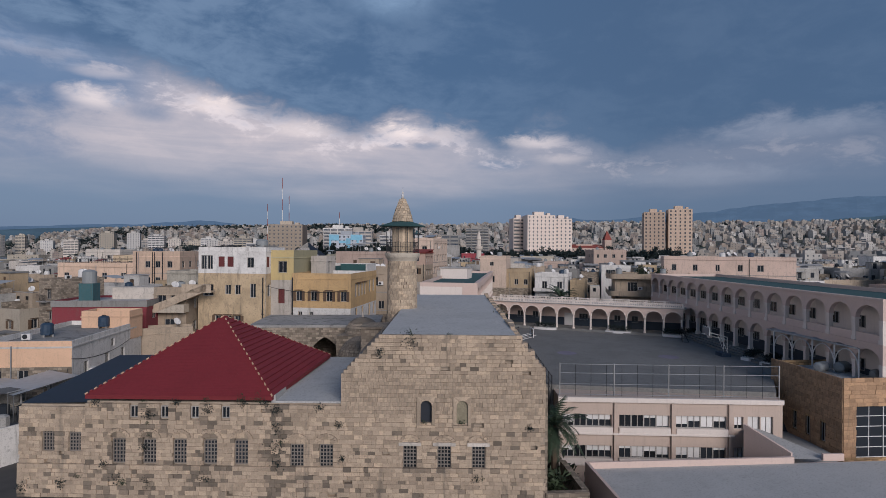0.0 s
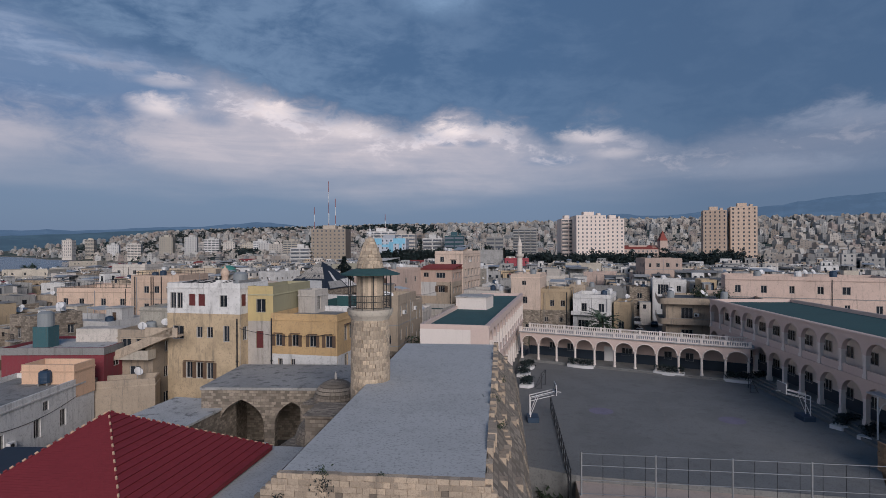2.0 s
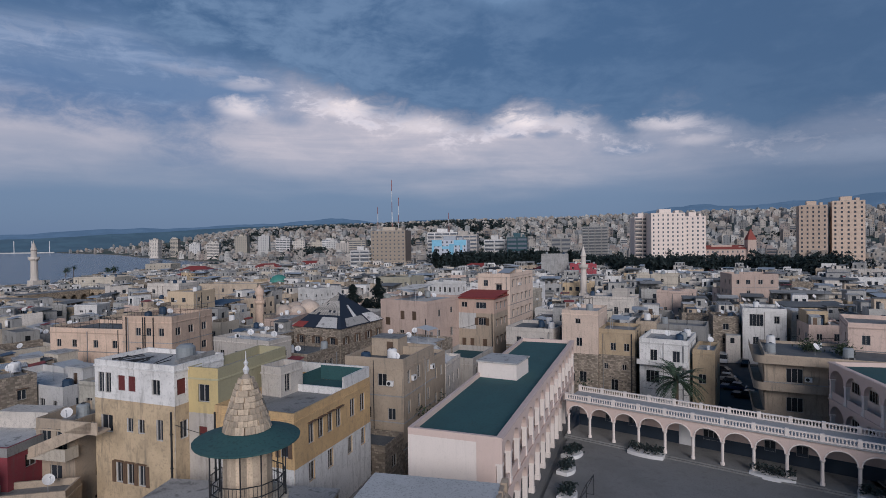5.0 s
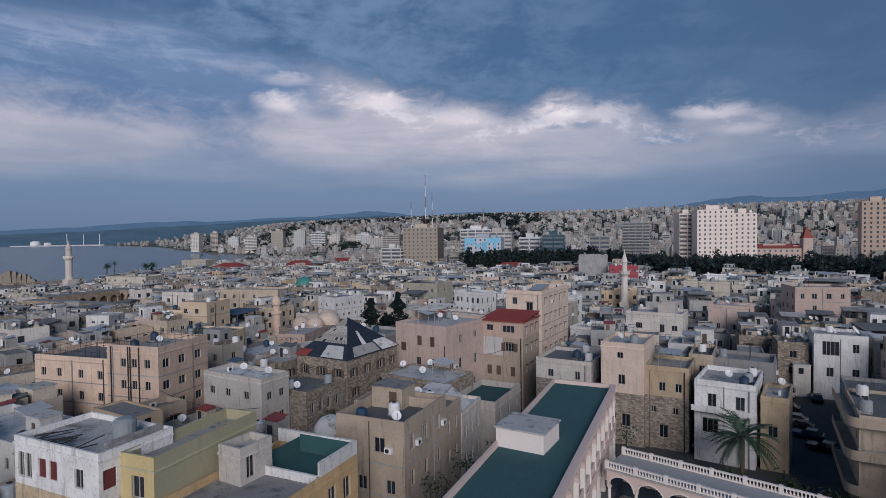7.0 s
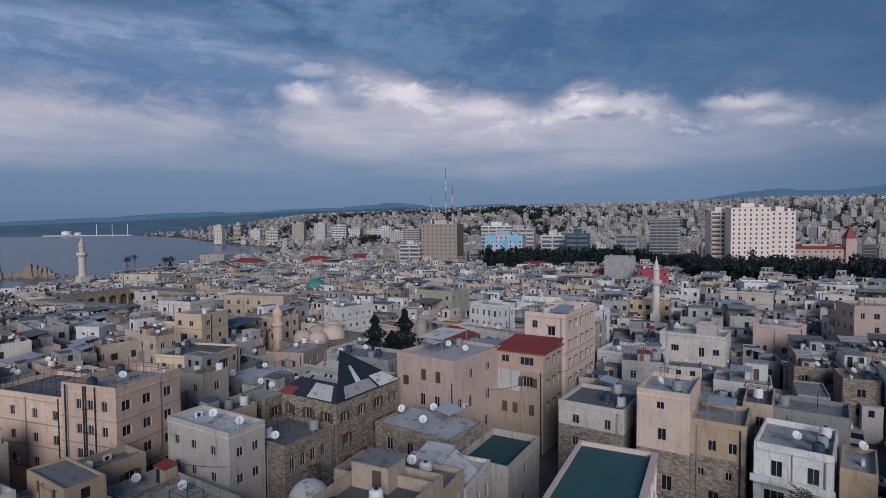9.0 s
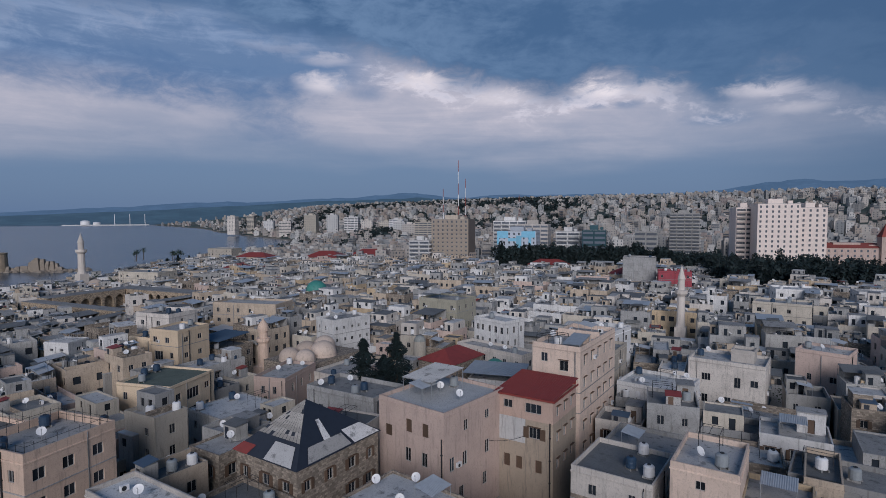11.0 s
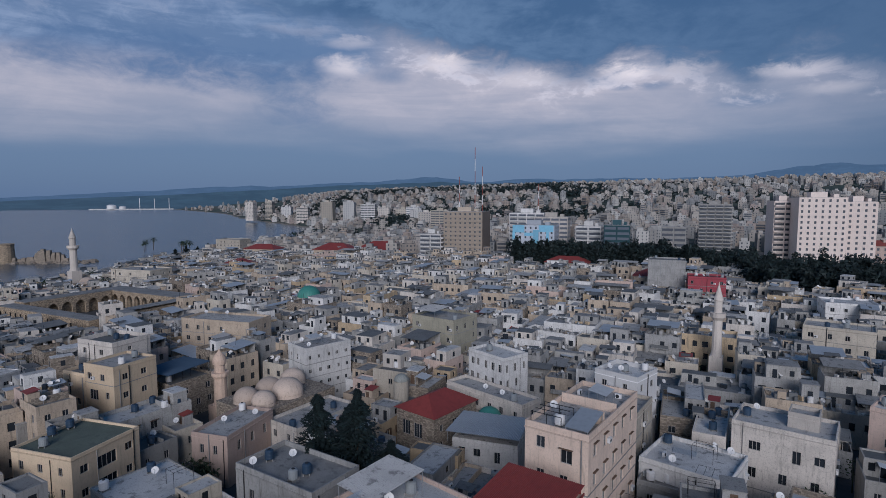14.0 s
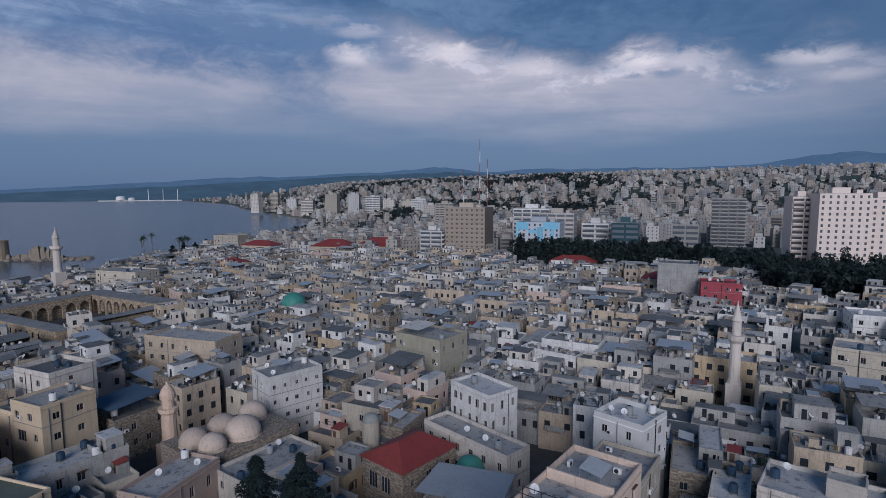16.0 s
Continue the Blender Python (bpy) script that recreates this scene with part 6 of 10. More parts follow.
rr = house("house with a red sheet gable and peeling white front", (-26.2, 142.0), 8.2, 8.6, -4, 2, 21.0, SALMON, REDSHEET,
           {"S": rows_of((1.7,), 19.6, 1.3, 1.1) + rows_of((5.4,), 19.5, 2.3, 1.3) + rows_of((1.9,), 16.4, 1.0, 1.2) + rows_of((5.6,), 16.2, 1.6, 1.5, "shutter") + rows_of((1.6, 3.4, 6.2), 11.8, 0.9, 1.7, "wooden"),
            "E": [(u, z, 0.9, 1.4, "hood") for z in (19.2, 15.8, 12.2) for u in (1.6, 4.2, 6.8)]}, par=0.05, lower=BEIGE, split=17.9, clutter=False)
g = Geo()
g.box(-4.13, 0.2, -4.35, -4.3, 14.6, 17.9)
g.make("patch", WHITE, rr, "patch of white paint on the worn front")
g = Geo()
for i in range(44):
    x0, x1 = -4.4 + i * 0.2, -4.4 + (i + 0.5) * 0.2
    za, zb = 21.1, 21.9
    g.face([(x0, -4.7, za), (x1, -4.7, za + 0.07), (x1, 4.5, zb + 0.07), (x0, 4.5, zb)])
    g.face([(x1, -4.7, za + 0.07), (x1 + 0.1, -4.7, za), (x1 + 0.1, 4.5, zb), (x1, 4.5, zb + 0.07)])
g.box(-4.4, 4.4, -4.7, -4.6, 20.85, 21.1), g.box(4.3, 4.4, -4.6, 4.5, 20.85, 21.1), g.box(-4.1, 4.1, 4.2, 4.3, 20.9, 21.8)
g.make("sheet_roof", REDSHEET, rr, "red corrugated sheet roof")
tall = house("tall cream apartment row along a narrow lane", (-26.3, 155.4), 7.8, 17.4, -5, 2, 25.2, ROSECREAM, ROOFS[1],
             {"S": rows_of((2.0,), 23.0, 1.1, 1.4) + rows_of((5.2,), 22.0, 1.4, 1.6, "hood") + rows_of((2.0, 4.9), 19.0, 1.0, 1.5),
              "E": [(u, z, 1.0, 1.6, "hood") for z in (22.8, 19.4, 16.0, 12.6, 9.2) for u in (2, 5.2, 8.4, 11.6, 14.8)]}, par=0.7)
g = Geo()
for x, y in ((-3.4, -8.2), (-1.4, -8.2), (0.4, -8.2), (-3.4, -4.6), (-1.4, -4.6), (0.4, -4.6)):
    g.beam((x, y, 24.5), (x, y, 26.2), 0.05, 5)
for y in (-8.2, -7.0, -5.8, -4.6):
    g.beam((-3.4, y, 26.2), (0.4, y, 26.2), 0.05, 4)
g.make("pergola", IRON, tall, "pole pergola on the roof")
g = Geo()
g.face([(0.9, -8.4, 25.4), (3.7, -8.4, 25.4), (3.7, -3.6, 26.2), (0.9, -3.6, 26.2)]), g.face([(0.9, -8.4, 25.32), (0.9, -3.6, 26.12), (3.7, -3.6, 26.12), (3.7, -8.4, 25.32)])
g.make("shed_roof", ZINC, tall)
for x, y, h in ((3.6, -8.3, 25.4), (1.0, -8.3, 25.4), (3.6, -3.8, 26.1), (1.0, -3.8, 26.1)):
    g = Geo()
    g.beam((x, y, 24.5), (x, y, h), 0.05, 5)
    g.make("post", STEEL, tall)
g = Geo()
g.box(0.9, 3.7, -3.5, -3.3, 24.5, 26.2)
g.make("roof_wall", ROSECREAM, tall)
g = Geo()
g.box(-3.6, 3.6, 1.0, 1.2, 24.5, 25.7)
g.make("roof_wall", ROSECREAM, tall)
house("cream rear block of the apartment row", (-26.6, 173.2), 8.0, 15.0, -4, 2, 19.4, CREAM, ROOFS[1], {"E": [(u, z, 0.9, 1.5, "plain") for z in (17, 13.6, 10) for u in (2, 5.5, 9, 12.5)]})
# house with a ruined pyramid roof
pyr = house("old stone house under a half-collapsed pyramid roof", (-46.6, 116.8), 10.4, 13.4, -5, 2, 17.8, RUBBLE, ROOFS[0], styles=("shutter",), par=0.1, clutter=False)
e = [Vector(q) for q in ((-5.5, -7.0, 17.7), (5.5, -7.0, 17.7), (5.5, 7.0, 17.7), (-5.5, 7.0, 17.7))]
top = Vector((1.2, -1.6, 23.4))


def slope_patch(a, b, u0, u1, v0, v1, lift):
    """A piece of the roof plane from the eave a-b up to the peak, raised a little; u along the eave, v up the slope."""
    n = (b - a).cross(top - a).normalized() * lift
    return [a.lerp(b, u).lerp(top, v) + n for u, v in ((u0, v0), (u1, v0), (u1, v1), (u0, v1))]


g = Geo()
for a, b in zip(e, e[1:] + e[:1]):
    g.face([a, b, top])
g.face(e[::-1])
g.make("pyramid_roof", SLATE, pyr, "torn pyramid roof of black tarred felt")
rng = random.Random(8)
for row in range(9):
    g = Geo()
    v0 = 0.36 + row * 0.068
    for q in range(12):
        if rng.random() < 0.92:
            g.face(slope_patch(e[0], e[1], q / 12 + 0.004, (q + 1) / 12 - 0.004, v0, min(0.985, v0 + 0.075), 0.03 + 0.02 * rng.random()))
    g.make("shingle_course", PALESHINGLE, pyr, "course of pale weathered shingles")
for a, b, patch, mat, lab in ((0, 1, (0.0, 0.24, 0.0, 0.16, 0.05), REDSHEET, "rusty red loose sheet"), (0, 1, (0.50, 0.92, 0.02, 0.30, 0.07), ROOFS[3], "pale loose sheet"),
                              (1, 2, (0.12, 0.62, 0.03, 0.26, 0.06), ROOFS[1], "grey loose sheet"), (1, 2, (0.36, 0.46, 0.26, 0.62, 0.05), ROOFS[3], "pale strip"), (1, 2, (0.66, 0.98, 0.02, 0.30, 0.06), ROOFS[3], "pale loose sheet")):
    g = Geo()
    p = slope_patch(e[a], e[b], *patch)
    g.face(p), g.face([v - Vector((0, 0, 0.03)) for v in p[::-1]])
    g.make("loose_sheet", mat, pyr, lab)
# a rough whitened dome in the yard below
dm = thing("roof_dome", "rough whitened dome over a low stone room", "dome", pose(-41.0, 104.9, 0))
g = Geo()
g.box(-2.6, 2.6, -2.6, 2.6, 3, 11.6)
g.make("base", RUBBLE, dm)
g = Geo()
g.dome(0, 0, 11.5, 2.2, 0.95)
g.make("shell", ROOFS[3], dm, smooth=True)
FOOT.append((-41.0, 104.9, 0, 5.2, 5.2))
# right of the teal roof
house("tall ochre stone house with worn plaster", (-4.8, 131.4), 6.2, 9.0, -5, 2, 20.5, ROSECREAM, ROOFS[3],
      {"S": rows_of((2.8,), 18.6, 0.9, 0.9) + rows_of((3.0,), 15.0, 1.0, 1.5) + rows_of((1.6, 3.6), 9.0, 1.2, 1.9), "E": rows_of((3, 6), 15, 0.9, 1.3)}, lower=RUBBLE, split=13.0)
house("ochre house with a stone band and air conditioners", (1.2, 131.8), 6.0, 8.0, -5, 2, 17.4, OCHRE, ROOFS[1],
      {"S": rows_of((2.4, 4.6), 14.4, 0.9, 1.3) + rows_of((1.2, 4.2), 11.0, 0.7, 1.0) + rows_of((2.6,), 7.9, 1.2, 1.9)}, lower=RUBBLE, split=13.0)
house("ochre plastered set-back house", (4.4, 140.5), 3.4, 9.0, -5, 2, 17.8, BEIGE, ROOFS[2])
wb = house("white two-storey house with balconies", (9.2, 128.6), 7.4, 9.5, -10, 2, 16.6, WHITE, ROOFS[1],
           {"S": rows_of((2.2, 5.6), 13.9, 1.1, 1.8) + rows_of((2.0,), 10.4, 2.0, 2.0) + rows_of((5.6,), 10.6, 1.0, 1.8)}, par=0.7)
g = Geo()
g.box(-3.9, 3.9, -6.0, -4.7, 12.5, 12.7), g.box(-3.9, 3.9, -6.0, -5.88, 12.7, 13.3)
g.make("balcony", WHITE, wb)
house("yellow plastered annex of the white house", (13.0, 129.0), 3.2, 8.0, -10, 2, 15.2, OCHRE, ROOFS[1], {"S": rows_of((1.4,), 10.6, 1.1, 1.5)})
house("cement wall house behind the white one", (12.6, 141.0), 13.0, 7.0, -8, 2, 17.2, CEMENT, ROOFS[0])
house("pale house by the teal roof with a parapet terrace", (-12.8, 133.6), 9.0, 9.5, -6, 2, 16.7, PALE, ROOFS[2], lower=RUBBLE, split=13.4)
house("grey low house above the lane", (-11.2, 145.0), 10.0, 9.0, -6, 2, 15.0, CEMENT, ROOFS[1])
# further off
house("sunny beige house with bay and small windows", (-115.4, 152.0), 8.4, 9.3, 8, 2, 19.6, SANDY, ROOFS[1],
      {"S": rows_of((1.6, 5.2), 17.2, 1.2, 1.3) + rows_of((2.6,), 13.6, 2.4, 2.0) + rows_of((6.4,), 13.8, 1.0, 1.3), "E": [(u, z, 1.2, 1.2, "plain") for z in (17.2, 13.6, 10.2) for u in (2.4, 6.4)]}, par=0.5)
house("lower wing of the sunny beige house", (-123.4, 150.8), 6.6, 7.0, 8, 2, 17.4, SANDY, ROOFS[0], {"S": rows_of((1.6,), 15.2, 0.7, 1.0) + rows_of((4.4,), 11.6, 0.9, 1.3)})
house("pale stair tower above the beige house", (-127.5, 158.4), 11.0, 9.0, 8, 2, 21.2, PALE, ROOFS[2], {"S": rows_of((2.2, 7.4), 18.8, 1.1, 1.2), "E": rows_of((4.0,), 19.2, 0.8, 0.9)}, par=0.9)
house("small white cube house", (-139.6, 141.6), 6.4, 6.0, 20, 2, 16.4, WHITE, ROOFS[3], {"S": rows_of((2.0, 4.6), 14.6, 0.9, 0.6), "E": rows_of((3.0,), 14.4, 1.2, 0.8)}, par=0.2)
house("long ochre house under a dark blue sheet awning", (-116.2, 163.7), 9.0, 10.4, 1, 2, 12.6, RUBBLE, ROOFS[2], pitch=2.2)
house("white cubic house beyond the domes", (-98.2, 184.4), 7.8, 12.0, -15, 2, 18.0, WHITE, ROOFS[1], pitch=2.0, size=(0.7, 0.9))
house("square olive-grey block with a sheet canopy", (-80.5, 219.6), 14.0, 11.0, -6, 2, 19.6, OLIVE, ROOFS[1])
rh = house("stone house with a red hipped roof and arched windows", (-58.5, 174.8), 9.0, 12.0, -9, 2, 13.6, RUBBLE, REDSHEET, {"S": rows_of((2.4, 5.2), 10.4, 1.9, 2.6)}, par=0.05, clutter=False)
g = Geo()
q = [(-4.9, -6.4, 13.55), (4.9, -6.4, 13.55), (4.9, 6.4, 13.55), (-4.9, 6.4, 13.55)]
e0, e1 = (0, -2.4, 15.9), (0, 2.4, 15.9)
g.face([q[0], q[1], e0]), g.face([q[1], q[2], e1, e0]), g.face([q[2], q[3], e1]), g.face([q[3], q[0], e0, e1]), g.face(q[::-1])
g.make("hipped_roof", REDSHEET, rh, "red hipped roof")
house("white house with a row of narrow windows", (-54.2, 193.8), 10.4, 6.8, -20, 2, 20.0, WHITE, ROOFS[3], pitch=1.9, size=(0.75, 1.6))
house("long pale stone house with a terrace", (-46.8, 185.4), 19.0, 5.5, -15, 2, 14.8, PALE, ROOFS[1])
house("bright white villa with open terraces", (-29.3, 195.0), 8.2, 8.0, -14, 2, 20.0, BRIGHTWHITE, ROOFS[3], par=0.8)
house("low white house with a roof hut", (-1.2, 189.2), 13.2, 9.0, -7, 2, 17.2, PALE, ROOFS[3], {"S": rows_of((3.2,), 13.8, 1.6, 1.4) + rows_of((8.6,), 13.4, 1.1, 2.0) + rows_of((11.4,), 13.6, 1.3, 1.3) + rows_of((3.0, 7.0, 11.0), 9.6, 1.1, 1.6)}, par=0.6)
house("pale plastered roof hut", (-3.0, 193.0), 4.0, 4.0, -7, 16, 19.0, PALE, ROOFS[1], clutter=False, category="roof room")
house("white corner house with stepped terrace", (-13.4, 172.8), 11.5, 10.0, -10, 2, 15.3, WHITE, ROOFS[3])
house("stone terrace house with rubble parapets", (4.0, 165.0), 14.0, 9.0, -8, 2, 14.0, RUBBLE, ROOFS[0])
house("pink block with a row of windows", (37.0, 216.0), 12.5, 10.0, 12, 2, 22.2, PINK, ROOFS[1], pitch=2.6)
house("pink block behind the school with pale windows", (54.0, 121.6), 25.0, 10.0, -9, 2, 20.8, PINK, ROOFS[0], pitch=4.0)

house("beige two-storey house with a green weathered roof", (-91.3, 133.2), 11.4, 11.4, 14, 2, 15.7, SANDY, GREENROOF,
      {"E": rows_of((1.9,), 13.3, 1.3, 1.2) + rows_of((5.6,), 13.0, 3.2, 1.9) + rows_of((9.4,), 13.4, 1.3, 1.2) + rows_of((5.6,), 9.6, 3.2, 1.9) + rows_of((1.9, 9.4), 9.8, 1.1, 1.2)}, par=0.4)
house("low house with a whitened sheet roof", (-76.2, 132.4), 10.8, 10.6, -5, 2, 12.6, GREY, ROOFS[3], par=0.15)
house("reddish stone house before the domes", (-83.6, 152.4), 7.0, 12.5, 14, 2, 13.2, PINK, ROOFS[1], {"E": rows_of((3, 6.5, 10), 10.6, 0.9, 1.7), "S": rows_of((2, 4.6), 10.6, 0.8, 1.5)})
house("low pale house beside the domed hall", (-79.4, 163.4), 8.0, 15.0, -4, 2, 11.4, PALE, ROOFS[1], {"S": rows_of((2, 5.6), 9.2, 0.9, 1.3), "E": rows_of((3, 7, 11), 9.2, 0.9, 1.4)})
house("olive-grey block beside the pink house", (-54.6, 141.8), 14.0, 8.2, -2, 2, 17.0, CEMENT, ROOFS[0], {"S": rows_of((3, 8), 13.5, 1.0, 1.4), "E": []}, par=0.7)
house("large beige block with rows of windows", (-129.0, 194.5), 22.0, 10.0, 14, 2, 18.4, BEIGE, ROOFS[1], pitch=3.2)
house("white pink-tinged house under a zinc roof", (13.0, 203.5), 9.0, 8.0, -18, 2, 17.8, PINK, ROOFS[3])
house("arched white ruin by the car lot", (30.0, 168.0), 8.2, 8.0, -3, 2, 17.6, WHITE, ROOFS[1], {"S": rows_of((2.6,), 15.0, 2.6, 2.6) + rows_of((6.4,), 15.2, 1.0, 1.6) + rows_of((2.5, 6.4), 10.6, 1.1, 1.7)})
curved = house("house with curved concrete balconies by the lot", (33.5, 116.4), 15.6, 12.0, -5, 1, 17.2, BEIGE, ROOFS[2], {"S": rows_of((3.4, 8.0), 14.6, 1.9, 1.9) + rows_of((3.4, 8.0), 10.8, 1.9, 1.9)}, par=0.4)
for zz in (12.9, 9.2, 16.4):
    g = Geo()
    n = 10
    arc = [(-7.8 - 1.3 * math.sin(math.pi / 2 * q / n), -6.0 - 1.3 * math.cos(math.pi / 2 * q / n)) for q in range(n + 1)]
    line = [(4.0, -7.3)] + arc + [(-9.1, 6.0)]
    for (x0, y0), (x1, y1) in zip(line, line[1:]):
        g.face([(x0, y0, zz - 0.2), (x1, y1, zz - 0.2), (x1, y1, zz + 0.85), (x0, y0, zz + 0.85)])
        ix0, iy0, ix1, iy1 = max(x0, -7.8) if x0 < -7.8 else x0, max(y0, -6.0), max(x1, -7.8) if x1 < -7.8 else x1, max(y1, -6.0)
        g.face([(x0, y0, zz - 0.2), (ix0, iy0, zz - 0.2), (ix1, iy1, zz - 0.2), (x1, y1, zz - 0.2)])
        g.face([(x0, y0, zz), (x1, y1, zz), (ix1, iy1, zz), (ix0, iy0, zz)])
    g.make("balcony", BEIGE, curved)
house("lower rear wing by the lot", (35.0, 130.0), 14.0, 26.0, -6, 1, 12.6, CEMENT, ROOFS[0])


def sheet_canopy(label, pts, legs_to, mat=ZINC):
    """A corrugated sheet on posts over a roof: four corner points, left front, right front, right back, left back."""
    ob = thing("roof_canopy", label, "canopy")
    a, b, c, d = (Vector(q) for q in pts)
    g = Geo()
    n = max(6, int((b - a).length / 0.25))
    for i in range(n):
        s0, s1, s2 = i / n, (i + 0.5) / n, (i + 1) / n
        up = Vector((0, 0, 0.06))
        g.face([a.lerp(b, s0), a.lerp(b, s1) + up, d.lerp(c, s1) + up, d.lerp(c, s0)]), g.face([a.lerp(b, s1) + up, a.lerp(b, s2), d.lerp(c, s2), d.lerp(c, s1) + up])
    g.face([d - Vector((0, 0, 0.05)), c - Vector((0, 0, 0.05)), b - Vector((0, 0, 0.05)), a - Vector((0, 0, 0.05))])
    g.make("sheet", mat, ob)
    mid = (a + b + c + d) / 4
    for q in (a, b, c, d):
        g = Geo()
        w = q.lerp(mid, 0.05)
        g.beam((w.x, w.y, legs_to), (w.x, w.y, w.z), 0.05, 5)
        g.make("post", STEEL, ob)


sheet_canopy("white sheet canopy over the pink block's roof", [(-46.0, 136.6, 22.9), (-40.6, 135.4, 23.1), (-39.2, 142.2, 23.7), (-44.6, 143.4, 23.5)], 20.8, ROOFS[3])
sheet_canopy("dark blue sheet awning over an ochre house", [(-124.6, 162.2, 14.7), (-116.0, 163.2, 14.7), (-116.6, 173.6, 15.2), (-125.2, 172.8, 15.2)], 12.0, BLUESHEET)
sheet_canopy("pale sheet roof over a terrace", [(-54.8, 172.4, 13.2), (-42.8, 175.0, 13.2), (-44.2, 182.6, 13.9), (-55.6, 180.0, 13.9)], 11.4)
house("white house under a pale sheet roof", (-43.3, 175.6), 11.0, 6.0, 11, 2, 11.9, WHITE, ROOFS[1], {"S": rows_of((1.6, 4.2), 9.8, 1.2, 1.3) + rows_of((7.6,), 9.4, 1.0, 1.9), "E": rows_of((3.0,), 9.8, 0.9, 1.2)}, par=0.5, clutter=False)
sheet_canopy("zinc canopy on the olive block", [(-93.0, 220.2, 21.2), (-86.5, 219.8, 21.2), (-86.0, 227.0, 21.6), (-92.4, 227.6, 21.6)], 19.0, ROOFS[3])
sheet_canopy("zinc lean-to above a red awning", [(-16.4, 158.6, 15.0), (-12.6, 158.2, 15.0), (-12.2, 163.6, 16.4), (-16.0, 164.0, 16.4)], 12.0)

house("stone house with a pale roof below the cream row", (-13.4, 171.6), 11.0, 11.5, -3, 2, 13.2, CEMENT, ROOFS[0])
house("rubble terrace house beside a zinc lean-to", (3.0, 169.8), 11.0, 11.0, -8, 2, 12.6, RUBBLE, SCREED, par=0.9)


def roof_poles(ob_at, w, d, z, label):
    """Rows of thin poles and rails round a roof."""
    ob = thing("roof_railing", label, "roof railing", ob_at)
    n = int(w / 1.3)
    for side in (-d / 2 + 0.3, d / 2 - 0.3):
        for i in range(n + 1):
            g = Geo()
            x = -w / 2 + 0.3 + (w - 0.6) * i / n
            g.beam((x, side, z), (x, side, z + 1.5 + 0.5 * (i % 3 == 0)), 0.035, 4)
            g.make("pole", IRON, ob)
        g = Geo()
        g.beam((-w / 2 + 0.3, side, z + 1.4), (w / 2 - 0.3, side, z + 1.4), 0.025, 4), g.beam((-w / 2 + 0.3, side, z + 0.8), (w / 2 - 0.3, side, z + 0.8), 0.025, 4)
        g.make("rail", IRON, ob)
    for side in (-w / 2 + 0.3, w / 2 - 0.3):
        g = Geo()
        g.beam((side, -d / 2 + 0.3, z + 1.4), (side, d / 2 - 0.3, z + 1.4), 0.025, 4)
        for i in range(1, 8):
            y = -d / 2 + d * i / 8
            g.beam((side, y, z), (side, y, z + 1.7), 0.03, 4)
        g.make("rail", IRON, ob)


roof_poles(pose(-68.0, 100.8, 0, 0, 0, 8) @ pose(-4.7, 5.1, 0), 9.0, 9.8, 20.3, "rusty pole railing round the apartment block's roof")
roof_poles(pose(-77.4, 100.2, 0, 0, 0, 8) @ pose(-7.7, 5.0, 0), 15.0, 9.6, 18.1, "rusty pole railing round the lower wing's roof")


def pipe_run(label, x, y, turn, zs, ztop, off):
    ob = thing("drain_pipe", label, "drain pipe", pose(x, y, 0, 0, 0, turn), group="wall drain pipes")
    g = Geo()
    g.beam((0, -off, zs), (0, -off, ztop), 0.09, 6)
    for z in range(int(zs), int(ztop), 3):
        g.box(-0.14, 0.14, -off - 0.1, 0.0, z, z + 0.08)
    g.make("pipe", IRON, ob)


for u in (-8.6, -5.4, -5.0, -3.4):
    c = pose(-68.0, 100.8, 0, 0, 0, 8) @ Vector((u, 0, 0))
    pipe_run("dark drain pipe down a peach wall", c.x, c.y, 8, 3, 21.0, 0.12)
for u, rot, base in ((-0.35, 0.5, (-34.9, 70.5)), (-8.2, 0.5, (-23.4, 71.9)), (-0.3, -11, (-36.2, 130.8)), (-0.4, -4, (-26.2, 142.0))):
    c = pose(*base, 0, 0, 0, rot) @ Vector((u, 0, 0))
    pipe_run("grey drain pipe on a house corner", c.x, c.y, rot, 4, 18.0, 0.1)


def cable(a, b, sag, label="thin black overhead cable between houses"):
    a, b = Vector(a), Vector(b)
    pts = [a.lerp(b, i / 12) - Vector((0, 0, sag * 4 * (i / 12) * (1 - i / 12))) for i in range(13)]
    g = Geo()
    for p, q in zip(pts, pts[1:]):
        g.beam(p, q, 0.03, 4)
    tagged(g.make("cable", IRON), label, "cable", "overhead cables")


cable((-43.3, 47.4, 11.2), (-47.0, 61.0, 11.4), 0.8)
cable((-43.6, 47.3, 10.2), (-33.0, 35.0, 9.4), 1.2)
cable((-24.0, 71.8, 16.4), (-35.0, 70.5, 16.9), 0.6)
cable((-3.0, 131.0, 9.6), (9.0, 128.4, 9.0), 0.9)
cable((0.8, 131.4, 9.0), (9.4, 128.4, 8.2), 1.0)
cable((-50.8, 102.6, 14.0), (-68.0, 100.8, 15.0), 1.1)
cable((-34.4, 140.0, 15.0), (-30.2, 142.2, 15.6), 0.3)
cable((-16.0, 172.0, 12.6), (-25.0, 168.0, 13.0), 0.6)

